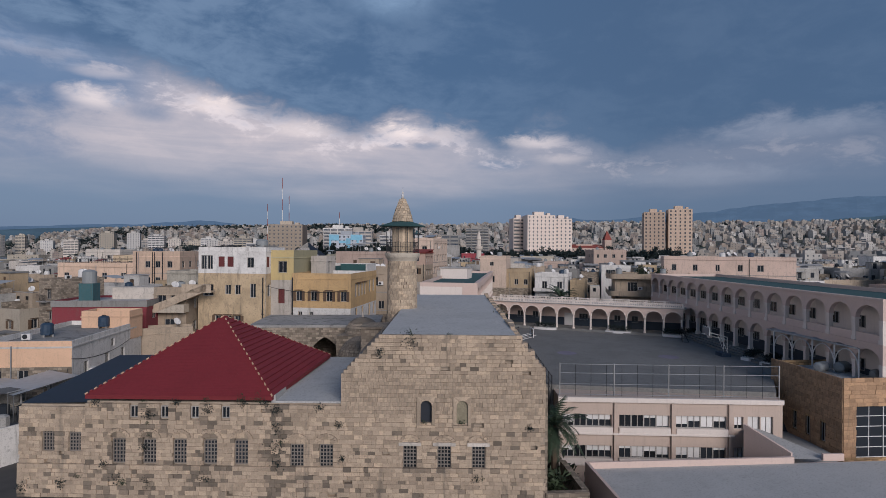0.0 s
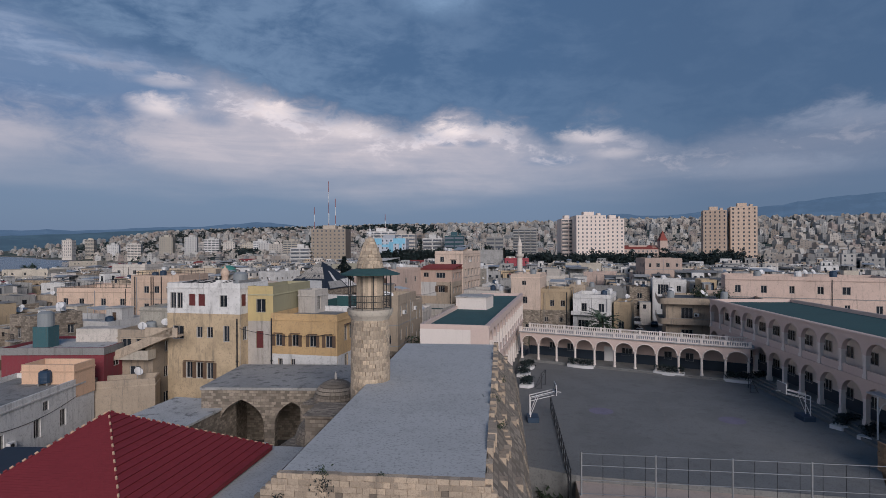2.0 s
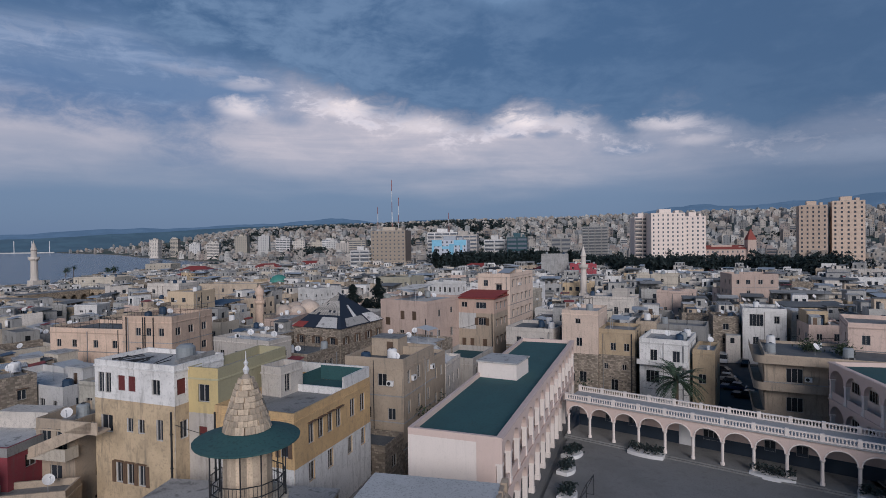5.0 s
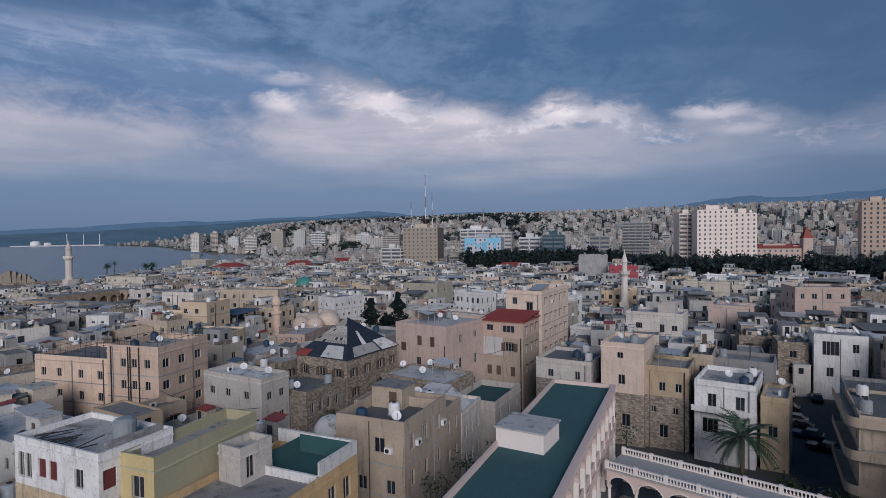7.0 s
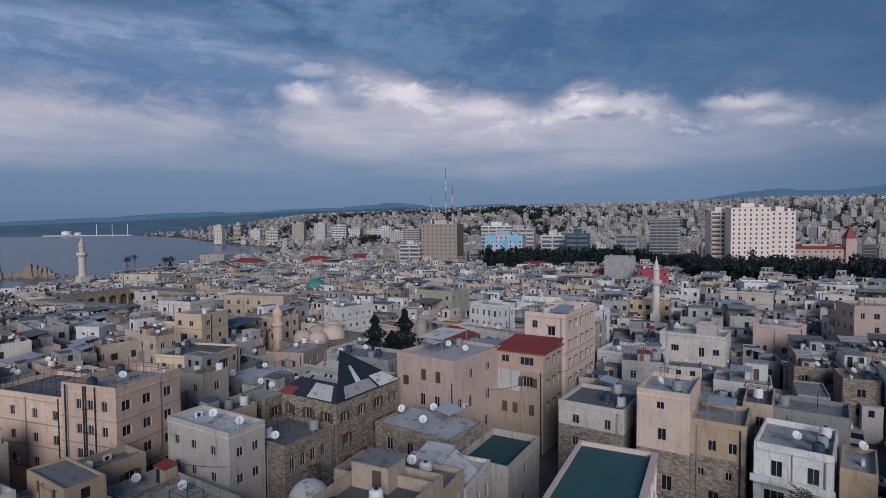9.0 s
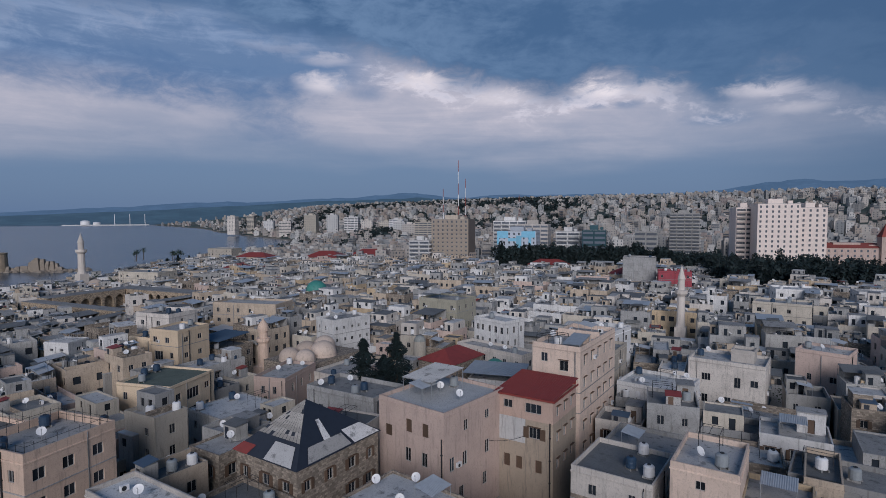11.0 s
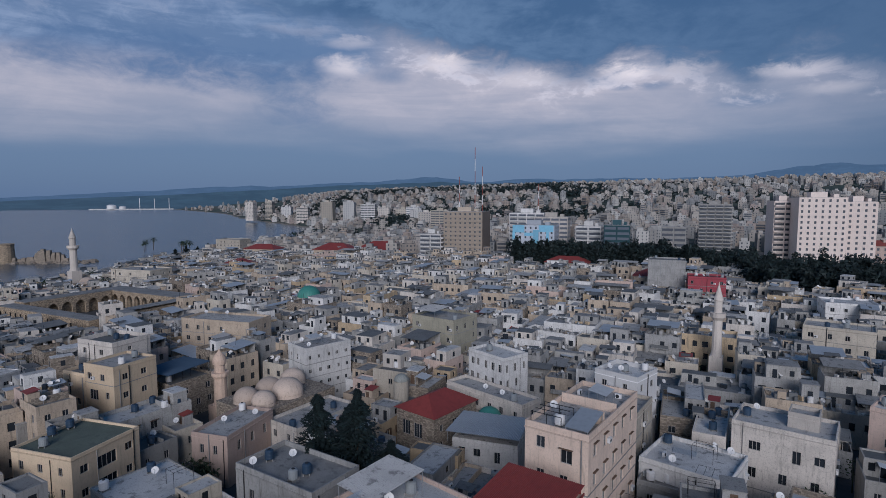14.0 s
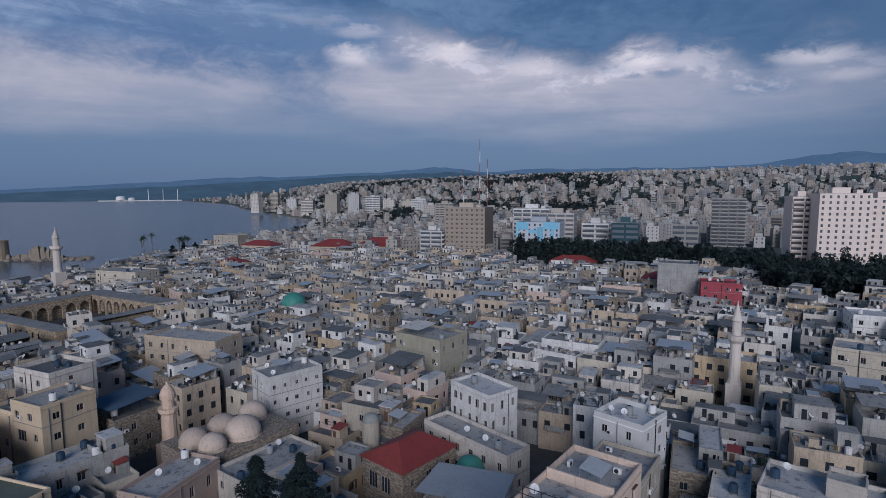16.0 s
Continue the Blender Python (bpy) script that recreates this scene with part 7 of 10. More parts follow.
# ---------------------------------------------------------------- minarets, domes and the harbour
def far_minaret(x, y, z0, ztop, r, mat, label, bell=False):
    ob = thing("minaret", label, "minaret", pose(x, y, 0))
    h = ztop - z0
    g = Geo()
    g.box(-r * 1.3, r * 1.3, -r * 1.3, r * 1.3, z0, z0 + h * 0.3)
    g.tube([(0, 0, z0 + h * 0.3, r * 1.2), (0, 0, z0 + h * 0.35, r), (0, 0, z0 + h * 0.66, r * 0.92)], 12)
    g.make("shaft", mat, ob)
    g = Geo()
    g.tube([(0, 0, z0 + h * 0.64, r), (0, 0, z0 + h * 0.67, r * (1.25 if bell else 1.5)), (0, 0, z0 + h * 0.71, r * (1.3 if bell else 1.55)), (0, 0, z0 + h * 0.71, r * 0.8)], 12)
    g.make("gallery", mat, ob)
    g = Geo()
    if bell:
        g.tube([(0, 0, z0 + h * 0.7, r * 0.8), (0, 0, z0 + h * 0.80, r * 0.76), (0, 0, z0 + h * 0.81, r * 0.98), (0, 0, z0 + h * 0.86, r * 1.0), (0, 0, z0 + h * 0.92, r * 0.72), (0, 0, z0 + h * 0.97, r * 0.2), (0, 0, ztop, 0.05)], 14)
    else:
        g.tube([(0, 0, z0 + h * 0.7, r * 0.8), (0, 0, z0 + h * 0.82, r * 0.78), (0, 0, z0 + h * 0.83, r * 0.95), (0, 0, z0 + h * 0.97, r * 0.1), (0, 0, ztop, 0.05)], 12)
    g.make("cap", mat, ob)
    FOOT.append((x, y, 0, 5, 5))


far_minaret(-333, 248, 3, 36.2, 1.9, MINARETWHITE, "slender white minaret near the harbour")
far_minaret(-21.0, 245, 5, 31.0, 1.15, MINARETWHITE, "small pale minaret among the roofs")
far_minaret(-106.4, 168.4, 4, 20.6, 1.35, WARMBEIGE, "short round stone minaret beside the domes", True)


def domes():
    ob = thing("domed_hall", "hall with four pale plastered domes", "domed building", pose(-95.8, 172.5, 0, 0, 0, -4))
    g = Geo()
    g.box(-5, 8, -9.2, 9.6, 2, 12.2)
    FOOT.append((-94.3, 172.7, -4, 13.4, 19))
    g.make("wall", RUBBLE, ob)
    for x, y, r in ((-0.5, -0.3, 2.7), (3.8, 0.9, 3.1), (0.2, -6.1, 2.4), (4.4, -5.3, 2.3), (-1.3, 6.4, 2.7)):
        g = Geo()
        g.tube([(x, y, 12.1, r * 1.02), (x, y, 12.8, r * 1.02)], 24, 0, False)
        g.dome(x, y, 12.8, r, 0.92)
        g.make("dome", DOME, ob, smooth=True)


domes()

FOOT.append((-333, 248, 0, 8, 8)), FOOT.append((-21, 245, 0, 5, 5)), FOOT.append((-106.4, 168.4, 0, 5, 5))


def khan():
    """The old caravanserai: an arcaded court near the quay."""
    ob = thing("caravanserai", "old stone caravanserai with an arcaded court", "building", pose(-270, 190, 0, 0, 0, 4))
    g = Geo()
    g.box(0, 60, 0, 6, 9.65, 9.8)
    g.make("roof", ROOFS[0], ob)
    g = Geo()
    g.box(0, 60, 0, 6, 0, 9.6), g.box(0, 7, 6, 50, 0, 10.5), g.box(54, 60, 6, 50, 0, 9.8), g.box(7, 54, 44, 50, 0, 10.5)
    arcade(g, 9, 5.1, 1, 6.2, 10.5, 0.8, 1.2, 0, True, y=40.5, x0=7.8, rise=2.9)
    m = pose(8.2, 7.5, 0, 0, 0, 90)
    arcade(g, 6, 5.4, 1, 6.2, 10.5, 0.8, 1.2, 0, True, y=-0.8, x0=0, rise=2.4, m=m)
    g.make("wall", ASHLAR, ob)
    for x0, x1, y0, y1 in ((0, 8.2, 6, 50), (54, 60, 6, 50), (8.2, 54, 40.5, 50)):
        g = Geo()
        g.box(x0, x1, y0, y1, 10.55, 10.7)
        g.make("roof", ROOFS[0], ob)
    g = Geo()
    for i in range(14):
        g.box(2 + i * 3.6, 2.9 + i * 3.6, -0.04, 0.0, 6.2, 8.0)
    tagged(g.make("window", GLASS, ob), kind="stuff")
    FOOT.append((-241.8, 217, 4, 62, 54))
    for x, y, r in ((-318, 247, 4.0), (-306, 249, 2.6)):
        d = thing("low_dome", "low pale dome by the white minaret", "dome", pose(x, y, 0))
        g = Geo()
        g.box(-r - 1, r + 1, -r - 1, r + 1, 0, 7.5)
        g.make("base", ASHLAR, d)
        g = Geo()
        g.dome(0, 0, 7.5, r, 0.8)
        g.make("shell", DOME, d, smooth=True)
        FOOT.append((x, y, 0, 2 * r + 3, 2 * r + 3))


khan()


def sea_castle():
    """Ruined sea castle on a rock with its causeway, and the quay."""
    rng = random.Random(3)
    ob = thing("sea_castle", "ruined stone sea castle on a low rocky islet", "castle", pose(-540, 318, 0, 0, 0, 36))
    g = Geo()
    g.tube([(-27, 0, -3, 7.6), (-27, 0, 13, 7.0), (-27, 0, 13.6, 7.3), (-27, 0, 14.4, 7.3), (-27, 0, 14.4, 5.5)], 18)
    g.make("round_tower", ASHLAR, ob)
    for i in range(13):
        x, w = -18 + i * 3.4, rng.uniform(2.0, 3.2)
        h = 1.5 + rng.uniform(0, 2.5) + max(0.0, 7.0 - 1.6 * abs(i - 7.5))
        y = rng.uniform(-3, 0)
        g = Geo()
        g.tube([(x, y, -3, w), (x + rng.uniform(-0.5, 0.5), y, h * 0.6, w * 0.8), (x + rng.uniform(-1, 1), y, h, w * 0.62)], 4, a0=0.785)
        g.make("ruined_wall", RUBBLE, ob)
    g = Geo()
    for i in range(70):
        a = rng.uniform(-38, 46)
        p = Vector((a, rng.uniform(-9, 8), -3))
        s = rng.uniform(2, 4.5)
        g.tube([(p.x, p.y, -3, s), (p.x + rng.uniform(-1, 1), p.y, -3 + s * 0.55, s * 0.7), (p.x, p.y, -3 + s * 0.8, s * 0.2)], 7, a0=rng.random())
    tagged(g.make("rock", RUBBLE, ob), kind="stuff")
    quay = thing("quay", "pale concrete quay along the harbour", "quay", pose(0, 0, 0), kind="structure")
    g = Geo()
    pts = [(-402, 120), (-390, 235), (-399, 262), (-444, 320), (-504, 411), (-562, 540)]
    for (x0, y0), (x1, y1) in zip(pts, pts[1:]):
        g.face([(x0, y0, -0.4), (x0 + 14, y0, -0.4), (x1 + 14, y1, -0.4), (x1, y1, -0.4)][::-1])
        g.face([(x0, y0, -3), (x1, y1, -3), (x1, y1, -0.4), (x0, y0, -0.4)][::-1])
    g.make("edge", ROOFS[1], quay)
    for x, y, turn, ln in ((-397, 248, 115, 26), (-410, 236, 100, 13), (-432, 300, 120, 12), (-600, 610, 20, 14)):
        b = thing("boat", "white passenger boat moored at the quay", "boat", pose(x - 10, y, -2, 0, 0, turn), group="boats")
        g = Geo()
        n = 8
        for i in range(n):
            f0, f1 = i / n, (i + 1) / n
            w0, w1 = 2.6 * math.sin(math.pi * min(1, 0.25 + 0.75 * (1 - f0)) / 2 + 0) * (1 - f0 ** 4), 2.6 * math.sin(math.pi * min(1, 0.25 + 0.75 * (1 - f1)) / 2) * (1 - f1 ** 4)
            for s in (-1, 1):
                q = [(f0 * ln, s * w0 * 0.7, 0), (f1 * ln, s * w1 * 0.7, 0), (f1 * ln, s * w1, 1.8), (f0 * ln, s * w0, 1.8)]
                g.face(q if s < 0 else q[::-1])
            g.face([(f0 * ln, -w0, 1.7), (f1 * ln, -w1, 1.7), (f1 * ln, w1, 1.7), (f0 * ln, w0, 1.7)])
        g.make("hull", WHITEPAINT, b)
        g = Geo()
        g.box(ln * 0.1, ln * 0.75, -1.9, 1.9, 1.7, 3.6), g.box(ln * 0.05, ln * 0.8, -2.2, 2.2, 3.9, 4.1)
        g.make("cabin", FRAME, b)


sea_castle()


def seaside():
    house("pale four-storey house near the harbour", (-286, 262), 26, 15, 14, 0, 14.5, CREAM, ROOFS[1], pitch=3.2)
    house("white block near the palms", (-428, 432), 26, 16, 14, 0, 14.5, CREAM, ROOFS[1], pitch=3.4)
    for x, y, w, d, z, rot in ((-290, 466, 44, 26, 10, 20), (-330, 452, 34, 22, 9, 20), (-388, 425, 30, 16, 9, 14), (-118, 424, 26, 14, 13, 10), (-300, 330, 16, 12, 11, 8), (-60, 380, 18, 14, 14, 5)):
        ob = thing("red_roofed_hall", "long hall under a red hipped roof", "hall", pose(x, y, 0, 0, 0, rot), group="red-roofed halls")
        g = Geo()
        g.box(-w / 2, w / 2, -d / 2, d / 2, 0, z)
        g.make("wall", BEIGE, ob)
        g = Geo()
        q = [(-w / 2 - 0.6, -d / 2 - 0.6, z), (w / 2 + 0.6, -d / 2 - 0.6, z), (w / 2 + 0.6, d / 2 + 0.6, z), (-w / 2 - 0.6, d / 2 + 0.6, z)]
        e0, e1 = (-w / 2 + d / 2, 0, z + d * 0.24), (w / 2 - d / 2, 0, z + d * 0.24)
        g.face([q[0], q[1], e1, e0]), g.face([q[1], q[2], e1]), g.face([q[2], q[3], e0, e1]), g.face([q[3], q[0], e0]), g.face(q[::-1])
        g.make("roof", REDSHEET, ob)
        FOOT.append((x, y, rot, w + 2, d + 2))
    for x, y, r, z in ((-164, 252, 4.4, 13.0), (-71.2, 183.0, 1.4, 15.2), (-53.0, 185.0, 2.3, 10.6)):
        ob = thing("roof_dome", "green painted dome over the roofs" if r > 2 else "small weathered grey dome on a drum", "dome", pose(x, y, 0), group="green domes" if r > 2 else "")
        g = Geo()
        g.tube([(0, 0, 3, r * 1.05), (0, 0, z + 0.6, r * 1.05)], 20, 0, False)
        g.make("drum", CREAM, ob)
        g = Geo()
        g.dome(0, 0, z + 0.6, r, 0.95)
        g.make("shell", GREENDOME if r > 2 else GREYDOME, ob, smooth=True)
        FOOT.append((x, y, 0, 2 * r, 2 * r))
    house("red painted house with a red awning roof", (-26, 343), 14, 10, 10, 3, 19.5, CRIMSON, REDSHEET)
    house("broad windowless grey hall", (-42.5, 352), 15, 12, 8, 3, 24.6, CEMENT, ROOFS[0], {"S": [], "E": []})
    house("white flat villa with a cornice", (20, 318), 15, 12, 8, 3, 17.0, WHITE, ROOFS[3])
    house("white house with a pale sheet roof", (44, 322), 13, 10, 8, 3, 17.0, WHITE, ROOFS[3])
    house("cream house with wide windows", (12, 262), 15, 10, -6, 3, 19.0, CREAM, ROOFS[1], pitch=3.4)


seaside()

# ---------------------------------------------------------------- the rest of the old town
def near_house(cx, cy, rot, w, d, z0, z1, wall, roof, rng, label):
    ob = thing("house", label, "house", pose(cx, cy, 0, 0, 0, rot), group="old town houses")
    st = rng.choice(("plain", "plain", "hood", "shutter"))
    opens = {s: auto_rows(rng, w if s in "SN" else d, z0, z1, 3.1, 2.0, 0.85, (0.95, 1.4), (st,), 2.5) for s in (("S", "E") if cx < 15 else ("S", "W"))}
    g = Geo()
    par = rng.choice((0.3, 0.5, 0.7, 0.9))
    house_shell(g, w, d, z0, z1, par, opens)
    g.make("wall", wall, ob)
    g = Geo()
    g.box(-w / 2 + 0.18, w / 2 - 0.18, -d / 2 + 0.18, d / 2 - 0.18, z1 - par - 0.25, z1 - par)
    g.make("roof", roof, ob)
    for s, rows in opens.items():
        o, u, out, length, turn = side_frame(s, w, d)
        for a, zc, ww, hh, style in rows:
            q = Vector(o) + Vector(u) * a - Vector(out) * 0.15
            fr, pn = window_mesh(round(ww * 5) / 5, round(hh * 5) / 5, style)
            share("window", JOINED[(fr.name, pn.name)] if (fr.name, pn.name) in JOINED else join_pair(fr, pn), ob, pose(q.x, q.y, zc, 0, 0, turn))
    zr = z1 - par
    if rng.random() < 0.5 and min(w, d) > 5:
        upper_room(ob, w, d, zr, rng)
    elif rng.random() < 0.55 and min(w, d) > 6:
        hw, hd, hh = rng.uniform(2.2, 3.4), rng.uniform(2.2, 3.6), rng.uniform(2.2, 2.8)
        hx, hy = rng.choice((-1, 1)) * (w / 2 - hw / 2 - 0.5), rng.choice((0, 1)) * (d / 2 - hd / 2 - 0.5)
        g = Geo()
        zr = z1 - par
        facade(g, (hx - hw / 2, hy - hd / 2, 0), (1, 0, 0), (0, -1, 0), hw, zr, zr + hh, [(hw / 2 - 0.4, hw / 2 + 0.4, zr + 0.02, zr + 1.9)], 0, 0.15)
        g.box(hx - hw / 2, hx + hw / 2, hy - hd / 2, hy + hd / 2, zr, zr + hh, 0, None, "s")
        g.box(hx - hw / 2 - 0.12, hx + hw / 2 + 0.12, hy - hd / 2 - 0.2, hy + hd / 2 + 0.12, zr + hh, zr + hh + 0.14, 1)
        g.box(hx - 0.4, hx + 0.4, hy - hd / 2 + 0.14, hy - hd / 2 + 0.16, zr, zr + 1.9, 2)
        g.make("stair_head", [wall, roof, WOOD], ob)
    extras(ob, w, d, z0, z1, par, wall, roof, rng)
    ROOFTOPS.append((cx, cy, rot, w, d, z1 - par))


def extras(ob, w, d, z0, z1, par, wall, roof, rng):
    """Lean-to, balcony, roof walls and pipes that old houses have grown."""
    zr = z1 - par
    if rng.random() < 0.45 and z1 - z0 > 5.5:
        g = Geo()
        lw, ld, lz = w * rng.uniform(0.35, 0.7), rng.uniform(0.9, 1.6), z1 - rng.uniform(2.2, 4.0)
        x0 = rng.choice((-w / 2, w / 2 - lw))
        g.box(x0, x0 + lw, -d / 2 - ld, -d / 2, z0, lz)
        g.box(x0 - 0.1, x0 + lw + 0.1, -d / 2 - ld - 0.12, -d / 2, lz, lz + 0.12, 1)
        g.box(x0 + lw * 0.3, x0 + lw * 0.3 + 0.8, -d / 2 - ld - 0.03, -d / 2 - ld, lz - 1.7, lz - 0.6, 2)
        g.make("lean_to", [rng.choice((wall, CEMENT, GREY, PALE)), rng.choice((roof, ZINC, ROOFS[2])), GLASS], ob)
    elif rng.random() < 0.6:
        a, b, zb = -w * 0.3, w * rng.uniform(0.1, 0.35), z1 - par - rng.choice((2.7, 3.0, 5.8))
        if zb > z0 + 2:
            g = Geo()
            g.box(a, b, -d / 2 - 1.1, -d / 2, zb - 0.15, zb)
            slab = g.make("balcony", CEMENT, ob)
            g = Geo()
            for i in range(int((b - a) / 0.22) + 1):
                g.box(a + i * 0.22, a + i * 0.22 + 0.03, -d / 2 - 1.08, -d / 2 - 1.05, zb, zb + 0.9)
            g.box(a, b, -d / 2 - 1.1, -d / 2 - 1.04, zb + 0.88, zb + 0.95)
            g.make("railing", IRON, slab, "thin iron railing")
    if rng.random() < 0.6:
        g = Geo()
        f = rng.uniform(-0.3, 0.3)
        if rng.random() < 0.5:
            g.box(f * w, f * w + 0.16, -d / 2 + 0.2, d / 2 - 0.2, zr, zr + rng.uniform(0.5, 1.5))
        else:
            g.box(-w / 2 + 0.2, w / 2 - 0.2, f * d, f * d + 0.16, zr, zr + rng.uniform(0.5, 1.5))
        g.make("roof_wall", rng.choice((wall, CEMENT, RUBBLE)), ob)
    if rng.random() < 0.5:
        g = Geo()
        sw, sd, sh = rng.uniform(1.5, 2.6), rng.uniform(1.3, 2.2), rng.uniform(1.6, 2.2)
        x, y = rng.uniform(-w / 2 + 0.3, w / 2 - sw - 0.3), rng.choice((-d / 2 + 0.25, d / 2 - sd - 0.25))
        g.box(x, x + sw, y, y + sd, zr, zr + sh)
        g.face([(x - 0.15, y - 0.2, zr + sh + 0.05), (x + sw + 0.15, y - 0.2, zr + sh + 0.05), (x + sw + 0.15, y + sd + 0.1, zr + sh + 0.35), (x - 0.15, y + sd + 0.1, zr + sh + 0.35)], 1)
        g.box(x + 0.3, x + 1.0, y - 0.03, y, zr, zr + 1.6, 2)
        g.make("roof_shed", [rng.choice((CEMENT, GREY, BEIGE)), rng.choice((ZINC, ROOFS[2], REDSHEET, BLUESHEET)), rng.choice((WOOD, SLATE))], ob)


JOINED = {}


def upper_room(ob, w, d, zr, rng):
    """A set-back storey over part of the roof."""
    hw, hd, hh = w * rng.uniform(0.4, 0.65), d * rng.uniform(0.45, 0.75), rng.uniform(2.5, 3.0)
    sx = rng.choice((-1, 1))
    cx, cy = sx * (w / 2 - hw / 2 - 0.25), d / 2 - hd / 2 - 0.25
    t = Geo()
    opens = {"S": [(hw * 0.3, zr + 1.4, 0.8, 1.2, "plain"), (hw * 0.72, zr + 1.02, 0.85, 2.0, "plain")] if hw > 3.2 else [(hw * 0.5, zr + 1.02, 0.85, 2.0, "plain")], "E": [(hd * 0.5, zr + 1.5, 0.9, 1.1, "plain")]}
    house_shell(t, hw, hd, zr, zr + hh, 0.25, opens, 0, 0.16)
    t.box(-hw / 2 + 0.18, hw / 2 - 0.18, -hd / 2 + 0.18, hd / 2 - 0.18, zr + hh - 0.4, zr + hh - 0.25, 1)
    for s, rows in opens.items():
        o, u, out, length, turn = side_frame(s, hw, hd)
        for a, zc, ww, h2, _ in rows:
            q, uu = Vector(o) + Vector(u) * a - Vector(out) * 0.15, Vector(u) * ww / 2
            t.face([(q.x - uu.x, q.y - uu.y, zc - h2 / 2), (q.x + uu.x, q.y + uu.y, zc - h2 / 2), (q.x + uu.x, q.y + uu.y, zc + h2 / 2), (q.x - uu.x, q.y - uu.y, zc + h2 / 2)], 2)
    t.make("upper_room", [rng.choice(WALLS), rng.choice(ROOFS), GLASS], ob, m=pose(cx, cy, 0))


def join_pair(fr, pn):
    """One mesh of a frame and its pane."""
    bm = bmesh.new()
    bm.from_mesh(fr)
    for f in bm.faces:
        f.material_index = f.material_index
    n = len(bm.faces)
    bm.from_mesh(pn)
    bm.faces.ensure_lookup_table()
    for f in bm.faces[n:]:
        f.material_index = len(fr.materials)
    me = bpy.data.meshes.new("window")
    bm.to_mesh(me)
    bm.free()
    for m in fr.materials:
        me.materials.append(m)
    me.materials.append(GLASS)
    JOINED[(fr.name, pn.name)] = me
    return me


PALETTE = (0, 0, 0, 0, 1, 1, 1, 2, 2, 2, 3, 3, 6, 6, 7, 7, 4, 5)
LABELS = {0: "beige rendered old town house with flat roof", 1: "cream flat-roofed old town house", 2: "whitewashed flat-roofed old town house", 3: "weathered grey flat-roofed house",
          4: "pink plastered flat-roofed house", 5: "ochre plastered flat-roofed house", 6: "bare cement flat-roofed house", 7: "pale rendered flat-roofed house", 8: "rubble stone flat-roofed house"}


def fill_town():
    rng = random.Random(21)
    far = Geo()
    mats = WALLS + [RUBBLE] + ROOFS + [GLASS, REDSHEET, ZINC, TEAL]
    count = 0
    rot0 = -6.0
    c, s = math.cos(radians(rot0)), math.sin(radians(rot0))
    cell = 7.7
    joined = set()
    for j in range(-6, 56):
        for i in range(-64, 27):
            lane_x, lane_y = (i % 5 == 0) * 1.8, (j % 4 == 0) * 1.6
            x, y = i * cell + (j % 2) * 2.5 + rng.uniform(-1, 1), 52 + j * cell + rng.uniform(-1, 1)
            wx, wy = c * x - s * y, s * x + c * y
            w, d = cell - 0.3 - lane_x + rng.uniform(-1.2, 1.4), cell - 0.3 - lane_y + rng.uniform(-1.5, 1.2)
            rot = rot0 + rng.gauss(0, 4) + 10 * math.sin(wx * 0.012 + wy * 0.009)
            high = rng.choice((4, 5, 6, 6, 7, 7.5, 8, 9, 10.5))
            wi = rng.choice(PALETTE)
            wide = rng.random()
            if (i, j) in joined:
                continue
            if wide < 0.2:
                joined.add((i + 1, j))
                w, x = w + cell, x + cell / 2
                wx, wy = c * x - s * y, s * x + c * y
            elif wide < 0.3:
                joined.add((i, j + 1))
                d, y = d + cell, y + cell / 2
                wx, wy = c * x - s * y, s * x + c * y
            pick, rf, skip = rng.random(), rng.choice((0, 0, 1, 1, 1, 2, 2, 3)), rng.random()
            if wy < 40 or wy > 455 - 0.15 * abs(wx) or wx > 150 or wx < -440 + 0.1 * wy:
                continue
            if wx > 18 + 0.05 * (wy - 100) and 60 < wy < 122:
                continue
            if 15.5 < wx < 26 and 120 < wy < 163:
                continue
            az = math.degrees(math.atan2(wx, wy))
            if az < -72 or az > 34 or (wy < 60 and wx > -40):
                continue
            if wx < float(np.interp(wy, COAST_Y, COAST_X)) + 42:
                continue
            if skip < 0.035 or blocked(wx, wy, rot, w, d, -0.6):
                continue
            z0 = ground_z(wx, wy) - 0.5
            z1 = z0 + 1.0 + high + (1.5 if wy < 200 else 0)
            if -104 < wx < -58 and 146 < wy < 186:
                z1 = min(z1, 11.0)
            if -66 < wx < -44 and 150 < wy < 174:
                z1 = min(z1, 10.5)
            if -300 < wx < -175 and 140 < wy < 192:
                z1 = min(z1, 9.0)
            if -50 < wx < -30 and 94 < wy < 118:
                z1 = min(z1, 11.5)
            if wy < 68:
                z1 = min(z1, 8.0)
            if wx < -290:
                z1 = min(z1, 9.5)
            near = math.hypot(wx + 38, wy - 125) < 84 and count < 165
            wall = RUBBLE if pick < 0.14 else WALLS[wi]
            if near:
                count += 1
                near_house(wx, wy, rot, w, d, z0, z1, wall, ROOFS[rf], rng, LABELS[8 if pick < 0.14 else wi])
            else:
                town_block(far, wx, wy, rot, w, d, z0, z1, 8 if pick < 0.14 else wi, 9 + rf, rng)
    tagged(far.make("old_town", mats), "packed flat-roofed old town houses in beige, white and grey", "houses", kind="stuff")


